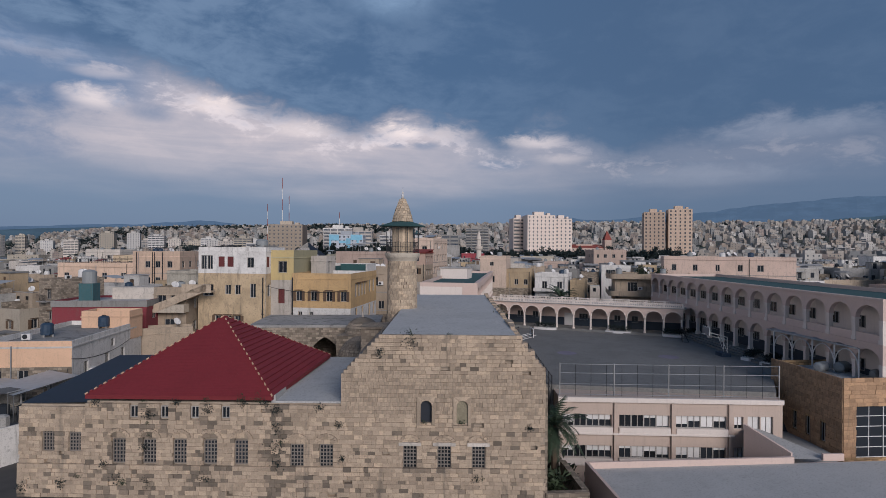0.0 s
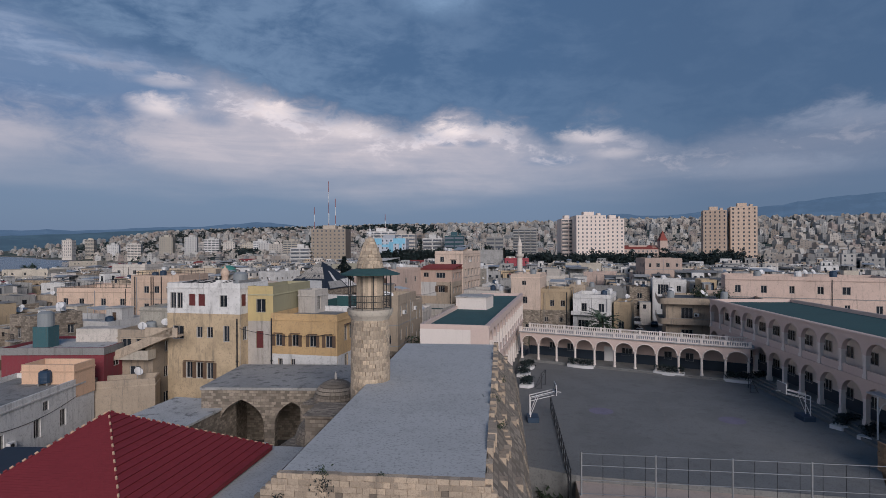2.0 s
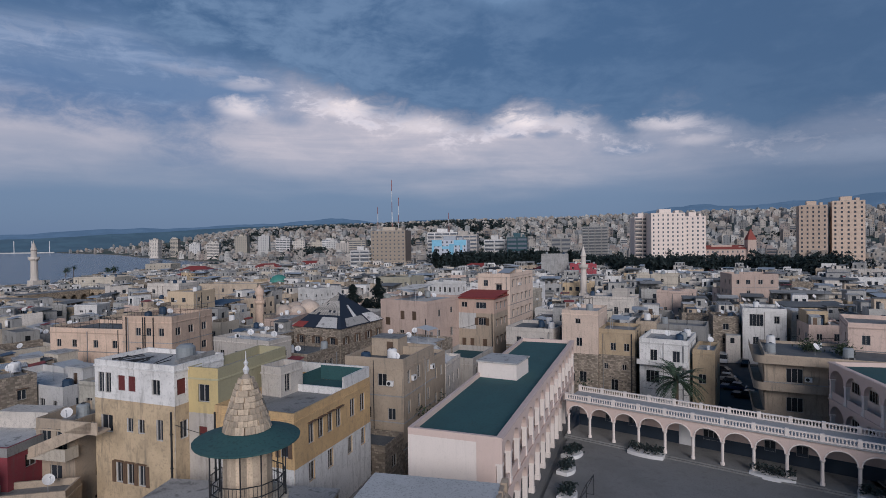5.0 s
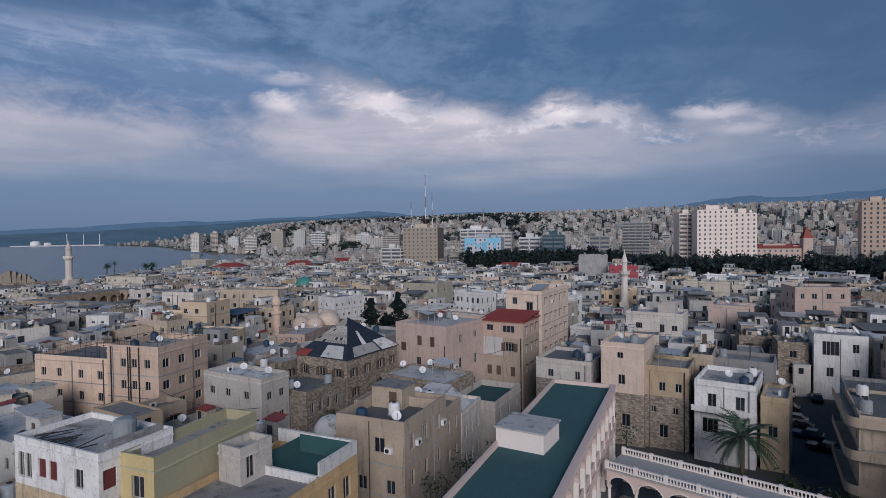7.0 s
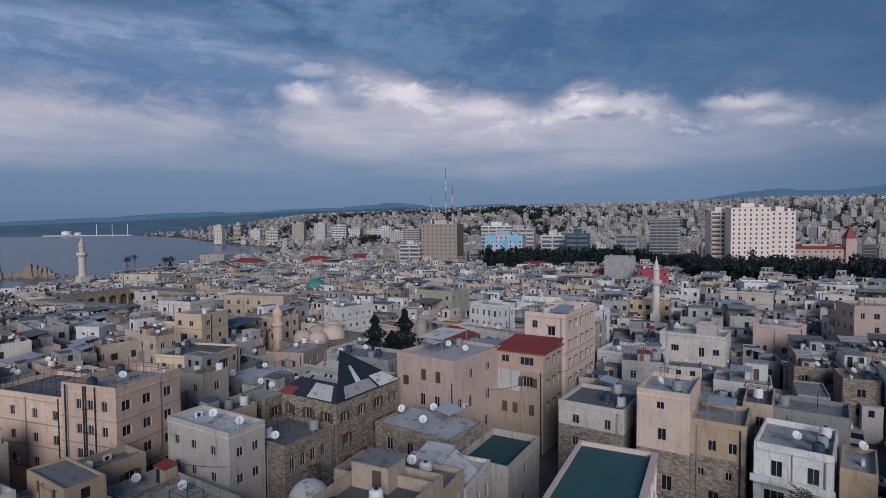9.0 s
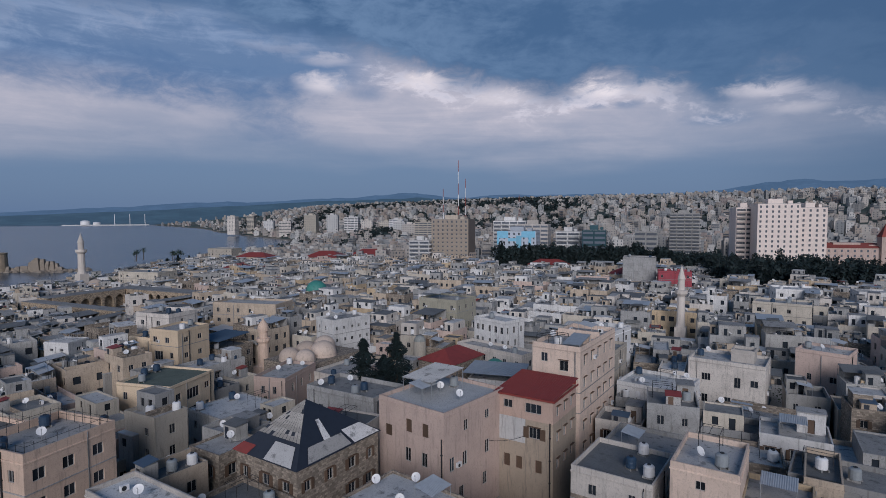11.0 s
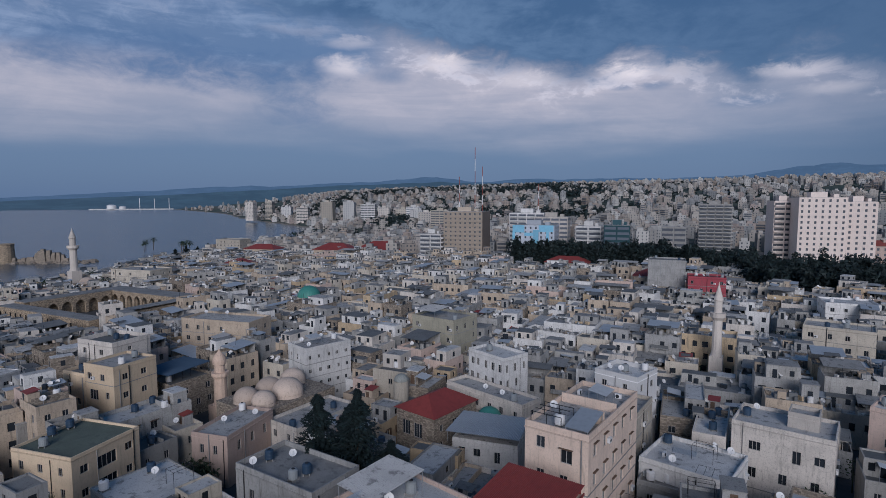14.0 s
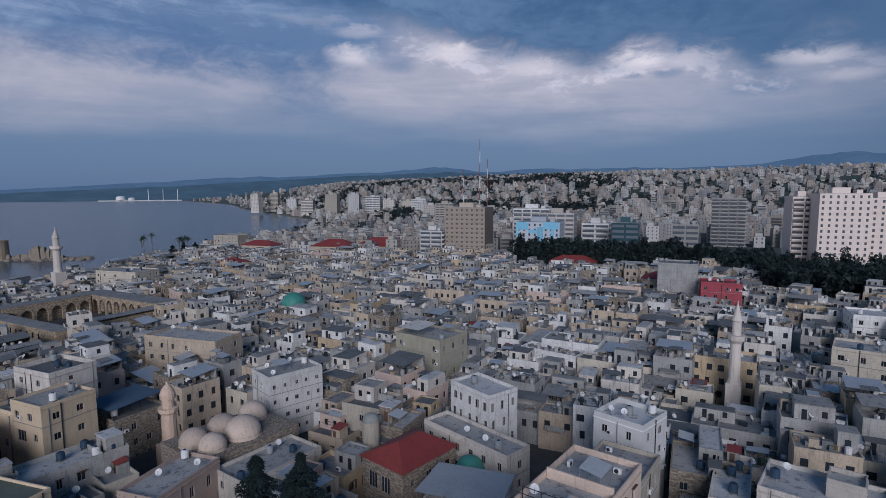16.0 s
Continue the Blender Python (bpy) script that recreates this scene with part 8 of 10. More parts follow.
def town_block(g, cx, cy, rot, w, d, z0, z1, wall, roof, rng, depth=0.2, glass=13):
    """A house in a joined mesh: walls with recessed windows, parapet, roof, now and then a stair head, tank or pitched sheet."""
    m = pose(cx, cy, 0, 0, 0, rot)
    t = Geo()
    opens = {s: auto_rows(rng, w if s in "SN" else d, z0, z1, 3.1, 1.5, 0.85, (1.1, 1.5), ("plain",), 2.4) for s in (("S", "E") if cx < 20 else ("S", "W"))}
    par = rng.choice((0.3, 0.5, 0.8))
    house_shell(t, w, d, z0, z1, par, opens, wall, depth)
    for s, rows in opens.items():
        o, u, out, length, turn = side_frame(s, w, d)
        for a, zc, ww, hh, _ in rows:
            q = Vector(o) + Vector(u) * a - Vector(out) * depth
            uu = Vector(u) * ww / 2
            t.face([(q.x - uu.x, q.y - uu.y, zc - hh / 2), (q.x + uu.x, q.y + uu.y, zc - hh / 2), (q.x + uu.x, q.y + uu.y, zc + hh / 2), (q.x - uu.x, q.y - uu.y, zc + hh / 2)], glass)
    zr = z1 - par
    t.face([(-w / 2 + 0.18, -d / 2 + 0.18, zr), (w / 2 - 0.18, -d / 2 + 0.18, zr), (w / 2 - 0.18, d / 2 - 0.18, zr), (-w / 2 + 0.18, d / 2 - 0.18, zr)], roof)
    k = rng.random()
    if k < 0.42:
        hw, hd, hh = min(7, w * rng.uniform(0.3, 0.75)), min(8, d * rng.uniform(0.3, 0.85)), rng.uniform(2.0, 3.2)
        hx, hy = rng.choice((-1, 1)) * (w / 2 - hw / 2 - 0.25), rng.choice((0.2, 1, 1)) * (d / 2 - hd / 2 - 0.25)
        uw = rng.choice((wall, 2, 3, 6, 7))
        t.box(hx - hw / 2, hx + hw / 2, hy - hd / 2, hy + hd / 2, zr, zr + hh, uw)
        for du in ((-0.25, 0.25) if hw > 3 else (0,)):
            t.box(hx + du * hw - 0.4, hx + du * hw + 0.4, hy - hd / 2 - 0.03, hy - hd / 2, zr + (0.0 if du <= 0 else 0.9), zr + 2.0, glass)
        t.box(hx + hw / 2, hx + hw / 2 + 0.03, hy - 0.4, hy + 0.4, zr + 0.9, zr + 2.0, glass)
        over = rng.choice((-0.15, -0.15, -0.15, 0.12))
        t.box(hx - hw / 2 - over, hx + hw / 2 + over, hy - hd / 2 - over, hy + hd / 2 + over, zr + hh, zr + hh + 0.1, rng.choice((9, 10, 9, 11, 12)))
    elif k < 0.66:
        a = rng.uniform(0.9, 1.9)
        x0, x1, y0 = -w / 2, w / 2 * rng.uniform(0.1, 1.0), -d / 2 * rng.uniform(0.0, 1.0)
        p = [(x0, y0, z1 + a), (x1, y0, z1 + a), (x1, d / 2, z1 + a + 0.6), (x0, d / 2, z1 + a + 0.6)]
        t.face(p, rng.choice((15, 15, 9, 10, 11, 11))), t.face([(x, y, z - 0.08) for x, y, z in p[::-1]], 11)
        for x, y, z in p:
            t.box(x - 0.06 if x > 0 else x + 0.04, x - 0.01 if x > 0 else x + 0.1, y, y + 0.06, zr, z - 0.08, 11)
        t.face([(x0 + 0.2, d / 2 - 0.3, zr), (x1 - 0.1, d / 2 - 0.3, zr), (x1 - 0.1, d / 2 - 0.3, z1 + a + 0.4), (x0 + 0.2, d / 2 - 0.3, z1 + a + 0.4)], 6)
    if rng.random() < 0.5:
        f = rng.uniform(-0.3, 0.3) * w
        t.box(f, f + 0.15, -d / 2 + 0.2, d / 2 - 0.2, zr, zr + rng.uniform(0.5, 1.3), rng.choice((wall, 6)))
    if rng.random() < 0.5 and z1 - z0 > 5:
        lw, ld, lz = w * rng.uniform(0.35, 0.8), rng.uniform(0.8, 1.6), z1 - rng.uniform(1.8, 4.0)
        x0 = rng.choice((-w / 2, w / 2 - lw))
        t.box(x0, x0 + lw, -d / 2 - ld, -d / 2, z0, lz, rng.choice((wall, 3, 6, 7)))
        t.box(x0 - 0.1, x0 + lw + 0.1, -d / 2 - ld - 0.1, -d / 2, lz, lz + 0.12, rng.choice((9, 11, 15, 10)))
        t.box(x0 + lw * 0.25, x0 + lw * 0.25 + 0.9, -d / 2 - ld - 0.03, -d / 2 - ld, lz - 1.8, lz - 0.6, glass)
    elif rng.random() < 0.5:
        zb = zr - rng.choice((2.8, 3.1))
        t.box(-w * 0.3, w * 0.2, -d / 2 - 1.0, -d / 2, zb - 0.15, zb, 6), t.box(-w * 0.3, w * 0.2, -d / 2 - 1.0, -d / 2 - 0.95, zb, zb + 0.85, rng.choice((11, 6, wall)))
    if rng.random() < 0.4:
        sw, sd = rng.uniform(1.6, 2.8), rng.uniform(1.4, 2.4)
        x, y, sh = rng.uniform(-w / 2 + 0.3, w / 2 - sw - 0.3), rng.choice((-d / 2 + 0.25, d / 2 - sd - 0.25)), rng.uniform(1.7, 2.4)
        t.box(x, x + sw, y, y + sd, zr, zr + sh, rng.choice((0, 3, 6, 6)))
        t.box(x - 0.2, x + sw + 0.2, y - 0.25, y + sd + 0.1, zr + sh, zr + sh + 0.1, rng.choice((11, 11, 15, 9, 9)))
        t.box(x + 0.3, x + 1.1, y - 0.03, y, zr, zr + 1.6, glass)
    if rng.random() < 0.45:
        x0, y0, a, b = rng.uniform(-w / 2, 0), rng.uniform(-d / 2, 0), rng.uniform(2, 4), rng.uniform(1.6, 3)
        x0, y0 = min(x0, w / 2 - a), min(y0, d / 2 - b)
        for px, py in ((x0, y0), (x0 + a, y0), (x0 + a, y0 + b), (x0, y0 + b)):
            t.box(px - 0.04, px + 0.04, py - 0.04, py + 0.04, zr, zr + 2.1, 6)
        if rng.random() < 0.6:
            t.face([(x0 - 0.1, y0 - 0.1, zr + 2.1), (x0 + a + 0.1, y0 - 0.1, zr + 2.2), (x0 + a, y0 + b, zr + 2.45), (x0, y0 + b, zr + 2.35)], rng.choice((15, 9, 11, 11, 10, 11)))
        else:
            for py in (y0, y0 + b / 2, y0 + b):
                t.box(x0, x0 + a, py - 0.03, py + 0.03, zr + 2.05, zr + 2.12, 6)
    for q in range(rng.randint(3, 7)):
        x, y = rng.uniform(-w / 2 + 0.8, w / 2 - 0.8), rng.uniform(-d / 2 + 0.8, d / 2 - 0.8)
        kind = rng.random()
        if kind < 0.5:
            t.tube([(x, y, zr, 0.5), (x, y, zr + 1.2, 0.5), (x, y, zr + 1.35, 0.2)], 8, rng.choice((3, 6, 2, 13)))
        elif kind < 0.8:
            t.tube([(0, 0, 0, 0.02), (0, 0, 0.12, 0.5)], 8, 2, False, pose(x, y, zr + 1.2, 55, 0, rng.uniform(20, 70)))
            t.box(x - 0.03, x + 0.03, y, y + 0.06, zr, zr + 1.2, 13)
        else:
            t.box(x - 0.7, x + 0.7, y - 0.5, y + 0.5, zr, zr + rng.uniform(0.5, 1.6), rng.choice((3, 6, 11, 0)))
    litter(t, w, d, zr, rng)
    n = len(g.v)
    g.v.extend((m @ Vector(v))[:] for v in t.v)
    g.f.extend(tuple(i + n for i in f) for f in t.f)
    g.m.extend(t.m)


def litter(t, w, d, zr, rng):
    """Odds and ends on a roof: planks, crates, slack sheets and lines of washing."""
    for q in range(rng.randint(5, 13)):
        x, y = rng.uniform(-w / 2 + 0.5, w / 2 - 0.5), rng.uniform(-d / 2 + 0.5, d / 2 - 0.5)
        a, b, h = rng.uniform(0.15, 1.0), rng.uniform(0.15, 0.7), rng.uniform(0.1, 0.9)
        if abs(x) + a > w / 2 - 0.2 or abs(y) + a > d / 2 - 0.2:
            continue
        t.box(-a, a, -b, b, 0, h, rng.choice((8, 6, 3, 11, 11, 13, 2, 15, 12, 5)), pose(x, y, zr, 0, 0, rng.uniform(0, 180)), "b")
    if rng.random() < 0.3:
        x, y, a, b, h = rng.uniform(-w / 2, w / 2 - 1.5), rng.uniform(-d / 2, d / 2 - 1.5), rng.uniform(1.6, 3.6), rng.uniform(1.4, 3.0), rng.uniform(0.4, 2.3)
        mat = rng.choice((15, 15, 12, 9, 11, 10, 14))
        p = [(x, y, zr + h), (x + a, y + rng.uniform(-0.3, 0.3), zr + h + rng.uniform(-0.3, 0.3)), (x + a, y + b, zr + h + rng.uniform(0, 0.6)), (x, y + b, zr + h + rng.uniform(0, 0.6))]
        t.face(p, mat), t.face([(u, v, z - 0.04) for u, v, z in p[::-1]], 11)
        for u, v, z in p:
            if abs(u) < w / 2 - 0.1 and abs(v) < d / 2 - 0.1:
                t.box(u - 0.03, u + 0.03, v - 0.03, v + 0.03, zr, z - 0.04, 11, None, "bt")
    for q in range(rng.randint(0, 3)):
        x, y, h = rng.uniform(-w / 2 + 0.3, w / 2 - 0.3), rng.uniform(-d / 2 + 0.3, d / 2 - 0.3), rng.uniform(1.2, 3.4)
        t.box(x - 0.03, x + 0.03, y - 0.03, y + 0.03, zr, zr + h, 13, None, "b")


# seen from the lane side, lots and yards that stay open
FOOT.append((20.5, 139, -4, 9.5, 46))
FOOT.append((7.5, 117.5, -12, 30, 17))
FOOT.append((-37.5, 66.5, 8, 9, 9))
FOOT.append((-63.5, 155.5, 0, 15, 12))
FOOT.append((35, 425, 2, 130, 74))
FOOT.append((-60, 465, 20, 70, 30))
FOOT.append((-98, 433, 0, 122, 13))
fill_town()

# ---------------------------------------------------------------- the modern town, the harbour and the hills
# Wall tints greyed so that distance haze is part of their colour.
CITYWALLS = [plaster(f"hazy_city_render_{n}", c, 0.3, vary=0.0) for n, c in (
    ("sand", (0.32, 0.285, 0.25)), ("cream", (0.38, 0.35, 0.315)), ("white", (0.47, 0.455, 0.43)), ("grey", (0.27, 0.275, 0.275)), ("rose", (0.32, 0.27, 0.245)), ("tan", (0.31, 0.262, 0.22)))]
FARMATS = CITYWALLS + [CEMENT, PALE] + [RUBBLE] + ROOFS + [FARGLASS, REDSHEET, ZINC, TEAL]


def far_city():
    rng = random.Random(5)
    g = Geo()
    n = 0
    while n < 5600:
        az = rng.uniform(-58, 36)
        r = 480 + 1750 * rng.random() ** 0.8
        if n % 9 == 0:
            az, r = rng.uniform(-57, -40), rng.uniform(1000, 3100)
        x, y = r * math.sin(radians(az)), r * math.cos(radians(az))
        shore = float(np.interp(y, COAST_Y, COAST_X))
        if x < shore + 30 or y < 470 - 0.1 * abs(x):
            continue
        if r > 1000 and rng.random() < 0.25 + (0.3 if az < -44 else 0):
            continue
        z0 = ground_z(x, y) - 2
        flat = r < 800
        if az < -44.5 and z0 > 12 and rng.random() < 0.85:
            continue
        if flat and -190 < x < 110 and y < 640:
            continue
        high = rng.choice((9, 12, 15, 18, 21)) if flat else rng.choice((6, 7, 9, 10, 12, 15))
        if flat:
            high = min(high, 15 if az > -20 else 12 if az > -33 else 5.5)
        w, d = rng.uniform(7, 12.5), rng.uniform(7, 11)
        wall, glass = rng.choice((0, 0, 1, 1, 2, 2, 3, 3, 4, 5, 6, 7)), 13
        m = pose(x, y, 0, 0, 0, rng.choice((-8, 5, 20, -25)) + rng.uniform(-8, 8))
        z1 = z0 + 2 + high
        t = Geo()
        t.box(-w / 2, w / 2, -d / 2, d / 2, z0, z1, wall, None, "b")
        t.box(-w / 2 + 1, w / 2 * rng.uniform(-0.2, 0.6), -d / 4, d / 4, z1, z1 + 2.6, wall, None, "b")
        t.face([(-w / 2 + 0.4, -d / 2 + 0.4, z1 + 0.05), (w / 2 - 0.4, -d / 2 + 0.4, z1 + 0.05), (w / 2 - 0.4, d / 2 - 0.4, z1 + 0.05), (-w / 2 + 0.4, d / 2 - 0.4, z1 + 0.05)], rng.choice((9, 10, 11)))
        k = max(2, int(w / 3.2))
        deep = rng.random() < 0.15
        for lev in range(int(high / 3.1)):
            zz = z1 - 2.4 - lev * 3.1
            if deep:
                t.box(-w / 2 + 0.4, w / 2 - 0.4, -d / 2 - 0.06, -d / 2, zz - 0.3, zz + 1.5, glass, None, "bn")
                t.box(-w / 2, w / 2, -d / 2 - 1.2, -d / 2 - 0.07, zz - 0.9, zz - 0.35, wall, None, "n")
            else:
                for c in range(k):
                    u = -w / 2 + w * (c + 0.5) / k
                    t.face([(u - 0.55, -d / 2 - 0.05, zz), (u + 0.55, -d / 2 - 0.05, zz), (u + 0.55, -d / 2 - 0.05, zz + 1.4), (u - 0.55, -d / 2 - 0.05, zz + 1.4)], glass)
            for c in range(3):
                u = -d / 2 + d * (c + 0.5) / 3
                s = w / 2 + 0.05
                t.face([(s, u - 0.6, zz), (s, u + 0.6, zz), (s, u + 0.6, zz + 1.4), (s, u - 0.6, zz + 1.4)], glass)
        o = len(g.v)
        g.v.extend((m @ Vector(v))[:] for v in t.v)
        g.f.extend(tuple(i + o for i in f) for f in t.f)
        g.m.extend(t.m)
        n += 1
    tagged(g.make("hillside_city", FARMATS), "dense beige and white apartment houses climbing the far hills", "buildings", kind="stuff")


far_city()


def hill_trees():
    """Dark groves between the houses of the far slopes."""
    rng = random.Random(44)
    g = Geo()
    for i in range(1500):
        az = rng.gauss(-28, 14) if i % 3 else rng.uniform(-56, 36)
        r = rng.uniform(780, 2300)
        x, y = r * math.sin(radians(az)), r * math.cos(radians(az))
        if x < float(np.interp(y, COAST_Y, COAST_X)) + 30:
            continue
        z0, h, s = ground_z(x, y), rng.uniform(6, 11), rng.uniform(5, 11)
        for q in range(9):
            p = Vector((x + rng.gauss(0, s), y + rng.gauss(0, s), z0 + h * rng.uniform(0.2, 0.9)))
            a, b = Vector((rng.gauss(0, 1), rng.gauss(0, 1), rng.gauss(0, 0.6))).normalized() * 4.0, Vector((rng.gauss(0, 1), rng.gauss(0, 1), rng.gauss(0, 0.6))).normalized() * 4.0
            g.face([p - a, p + b, p + a]), g.face([p - b, p + a * 0.7, p + Vector((0, 0, 3))])
    n = 0
    while n < 700:
        az, r = rng.uniform(-47, -14), rng.uniform(900, 2000)
        x, y = r * math.sin(radians(az)), r * math.cos(radians(az))
        if noise.noise((x * 0.006, y * 0.003, 4.0)) < 0.12 or x < float(np.interp(y, COAST_Y, COAST_X)) + 60:
            continue
        n += 1
        z0, h, s = ground_z(x, y), rng.uniform(10, 17), rng.uniform(6, 12)
        for q in range(16):
            p = Vector((x + rng.gauss(0, s), y + rng.gauss(0, s), z0 + h * rng.uniform(0.2, 0.95)))
            a, b = Vector((rng.gauss(0, 1), rng.gauss(0, 1), rng.gauss(0, 0.6))).normalized() * 4.5, Vector((rng.gauss(0, 1), rng.gauss(0, 1), rng.gauss(0, 0.6))).normalized() * 4.5
            g.face([p - a, p + b, p + a]), g.face([p - b, p + a * 0.7, p + Vector((0, 0, 3))])
    tagged(g.make("hill_trees", DARKLEAF), "dark groves of trees on the far slopes", "trees", kind="stuff")


hill_trees()


def tower(label, x, y, rot, w, d, z1, wall, floors=None, style="bands", z0=2.0, name="apartment_tower", trim=None, sides="SE"):
    """A high building with its floors told apart: window bands or single windows, balconies, roof plant."""
    ob = thing(name, label, "apartment block", pose(x, y, 0, 0, 0, rot))
    g = Geo()
    g.box(-w / 2, w / 2, -d / 2, d / 2, z0, z1)
    g.make("wall", wall, ob)
    g = Geo()
    g.box(-w / 2 + 0.4, w / 2 - 0.4, -d / 2 + 0.4, d / 2 - 0.4, z1, z1 + 0.15)
    g.make("roof", ROOFS[1], ob)
    g = Geo()
    g.box(-w * 0.2, w * 0.15, -d * 0.2, d * 0.2, z1 + 0.15, z1 + 3.2), g.box(w * 0.25, w * 0.36, -d * 0.3, d * 0.0, z1 + 0.15, z1 + 2.0)
    g.make("roof_plant", wall, ob)
    n = floors or int((z1 - z0 - 3) / 3.1)
    g, b = Geo(), Geo()
    for f in range(n):
        zz = z1 - 1.0 - f * 3.1
        for s in sides:
            o, u, out, length, turn = side_frame(s, w, d)
            o, u, out = Vector(o), Vector(u), Vector(out)
            k = max(2, int(length / (3.4 if style == "single" else 6)))
            for c in range(k):
                a0, a1 = length * (c + (0.34 if style == "single" else 0.06)) / k, length * (c + (0.66 if style == "single" else 0.94)) / k
                p, q = o + u * a0 + out * 0.06, o + u * a1 + out * 0.06
                g.face([(p.x, p.y, zz - 1.5), (q.x, q.y, zz - 1.5), (q.x, q.y, zz), (p.x, p.y, zz)])
                if style == "balcony":
                    pp = [o + u * a0, o + u * a1, o + u * a1 + out * 1.3, o + u * a0 + out * 1.3]
                    b.face([(v.x, v.y, zz - 2.3) for v in pp][::-1])
                    for v0, v1 in ((1, 2), (2, 3), (3, 0)):
                        b.face([(pp[v0].x, pp[v0].y, zz - 2.35), (pp[v1].x, pp[v1].y, zz - 2.35), (pp[v1].x, pp[v1].y, zz - 1.3), (pp[v0].x, pp[v0].y, zz - 1.3)])
                    b.face([(v.x, v.y, zz - 2.15) for v in pp])
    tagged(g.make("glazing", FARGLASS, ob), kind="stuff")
    if b.f:
        tagged(b.make("balcony", trim or wall, ob), kind="stuff")
    return ob


def place(bearing, r):
    """Bearing in degrees from the y axis, clockwise, and distance from the origin."""
    return r * math.sin(radians(bearing)), r * math.cos(radians(bearing))


BLUEPAINT = plaster("pale_blue_paint", (0.20, 0.42, 0.56), 0.3)
LILACGREY = plaster("pale_lilac_grey_render", (0.40, 0.43, 0.48), 0.3)
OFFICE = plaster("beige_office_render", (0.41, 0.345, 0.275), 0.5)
# Side slab colour: the hue of OFFICE at about half its tone.
OFFICESIDE = plaster("office_side_half_tone", (0.20, 0.165, 0.14), 0.5)
TEALGLASS = glassy("teal_curtain_glass", (0.030, 0.060, 0.070), 0.15)
BROWN = plaster("brown_tower_render", (0.50, 0.385, 0.30), 0.4)
REDTILE = plain("far_red_tile", (0.25, 0.06, 0.045), 0.8, 0, 0.3, 1.0)

office = tower("long beige office block with rows of dark windows", -205, 455, 12, 29, 22, 42.0, OFFICE, style="single", sides="S")
g = Geo()
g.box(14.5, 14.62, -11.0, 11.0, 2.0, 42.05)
g.make("side_wall", OFFICESIDE, office, "windowless brown side wall at half the front's tone")
g = Geo()
for f in range(12):
    g.box(-14.5, 14.5, -11.28, -11.08, 3.4 + 3.1 * f, 4.1 + 3.1 * f)
tagged(g.make("floor_band", OFFICE, office), kind="stuff")
tower("white hospital-like block with long balconies", -172, 492, 12, 26, 16, 40.5, WHITE, style="balcony")
blue_block = tower("pale grey block with bright blue bands and stair shaft", -150, 452, 10, 28, 18, 33.5, LILACGREY, style="single")
g = Geo()
g.box(-14.05, -6.0, -9.12, -9.02, 28.6, 33.6), g.box(-6.0, 0.0, -9.12, -9.02, 26.4, 28.6), g.box(-14.1, -12.4, -9.12, -9.02, 24.0, 28.6)
g.make("painted_band", BLUEPAINT, blue_block, "bright blue painted band")
g = Geo()
g.box(0.0, 3.6, -9.9, -9.0, 2.0, 30.5)
g.make("stair_shaft", BLUEPAINT, blue_block, "bright blue stair shaft")
g = Geo()
g.box(3.6, 13.4, -9.14, -9.02, 29.2, 33.6), g.box(8.6, 10.6, -9.14, -9.02, 12.0, 29.2)
g.make("painted_panel", BLUEPAINT, blue_block, "bright blue painted panel")
tower("low white building beside the blue block", -150, 484, 10, 24, 14, 38.0, PALE, style="bands")
tower("white slab with balcony bands", -114, 455, 8, 16, 14, 33.5, WHITE, style="balcony")
tower("dark teal glass office slab", -93, 442, 8, 15, 12, 35.0, TEALGLASS, style="bands")
tower("grey-green block with ribbon windows", -64, 462, 8, 14, 14, 34.0, GREY, style="bands")
tower("tall grey block with ribbon windows", -57, 640, 6, 26, 16, 46.0, GREY, style="balcony")
tower("tall white apartment slab with stepped bays", 10, 486, 14, 24, 18, 51.5, TOWERWHITE, style="single")
tower("tall cream apartment slab beside its white twin", 29, 496, 14, 15, 18, 49.0, TOWERWHITE, style="single")
tower("white apartment slab with balconies at the flank", -8, 498, 14, 12, 18, 49.5, TOWERWHITE, style="balcony")
tower("brown twin tower with vertical fins", 109, 505, -6, 17, 18, 55.0, BROWN, style="single")
tower("brown twin tower joined to its neighbour", 130, 505, -6, 19, 18, 57.5, BROWN, style="single")
church = tower("pink mission building with red roofs and a bell tower", 50, 500, 14, 42, 14, 24.0, PINK, style="single", floors=3, sides="S")
g = Geo()
q = [(-21.5, -7.5, 24.1), (21.5, -7.5, 24.1), (21.5, 7.5, 24.1), (-21.5, 7.5, 24.1)]
e0, e1 = (-15, 0, 27.0), (15, 0, 27.0)
g.face([q[0], q[1], e1, e0]), g.face([q[1], q[2], e1]), g.face([q[2], q[3], e0, e1]), g.face([q[3], q[0], e0])
g.make("hipped_roof", REDTILE, church)
g = Geo()
g.box(15, 21, -9, -3, 2, 31), g.make("bell_tower", PINK, church)
g = Geo()
g.tube([(18, -6, 31, 4.6), (18, -6, 39, 0.2)], 4, a0=0.785)
g.make("spire", REDTILE, church)
tower("white corner block above the harbour road", -225, 440, 14, 16, 14, 26.0, WHITE, style="balcony")
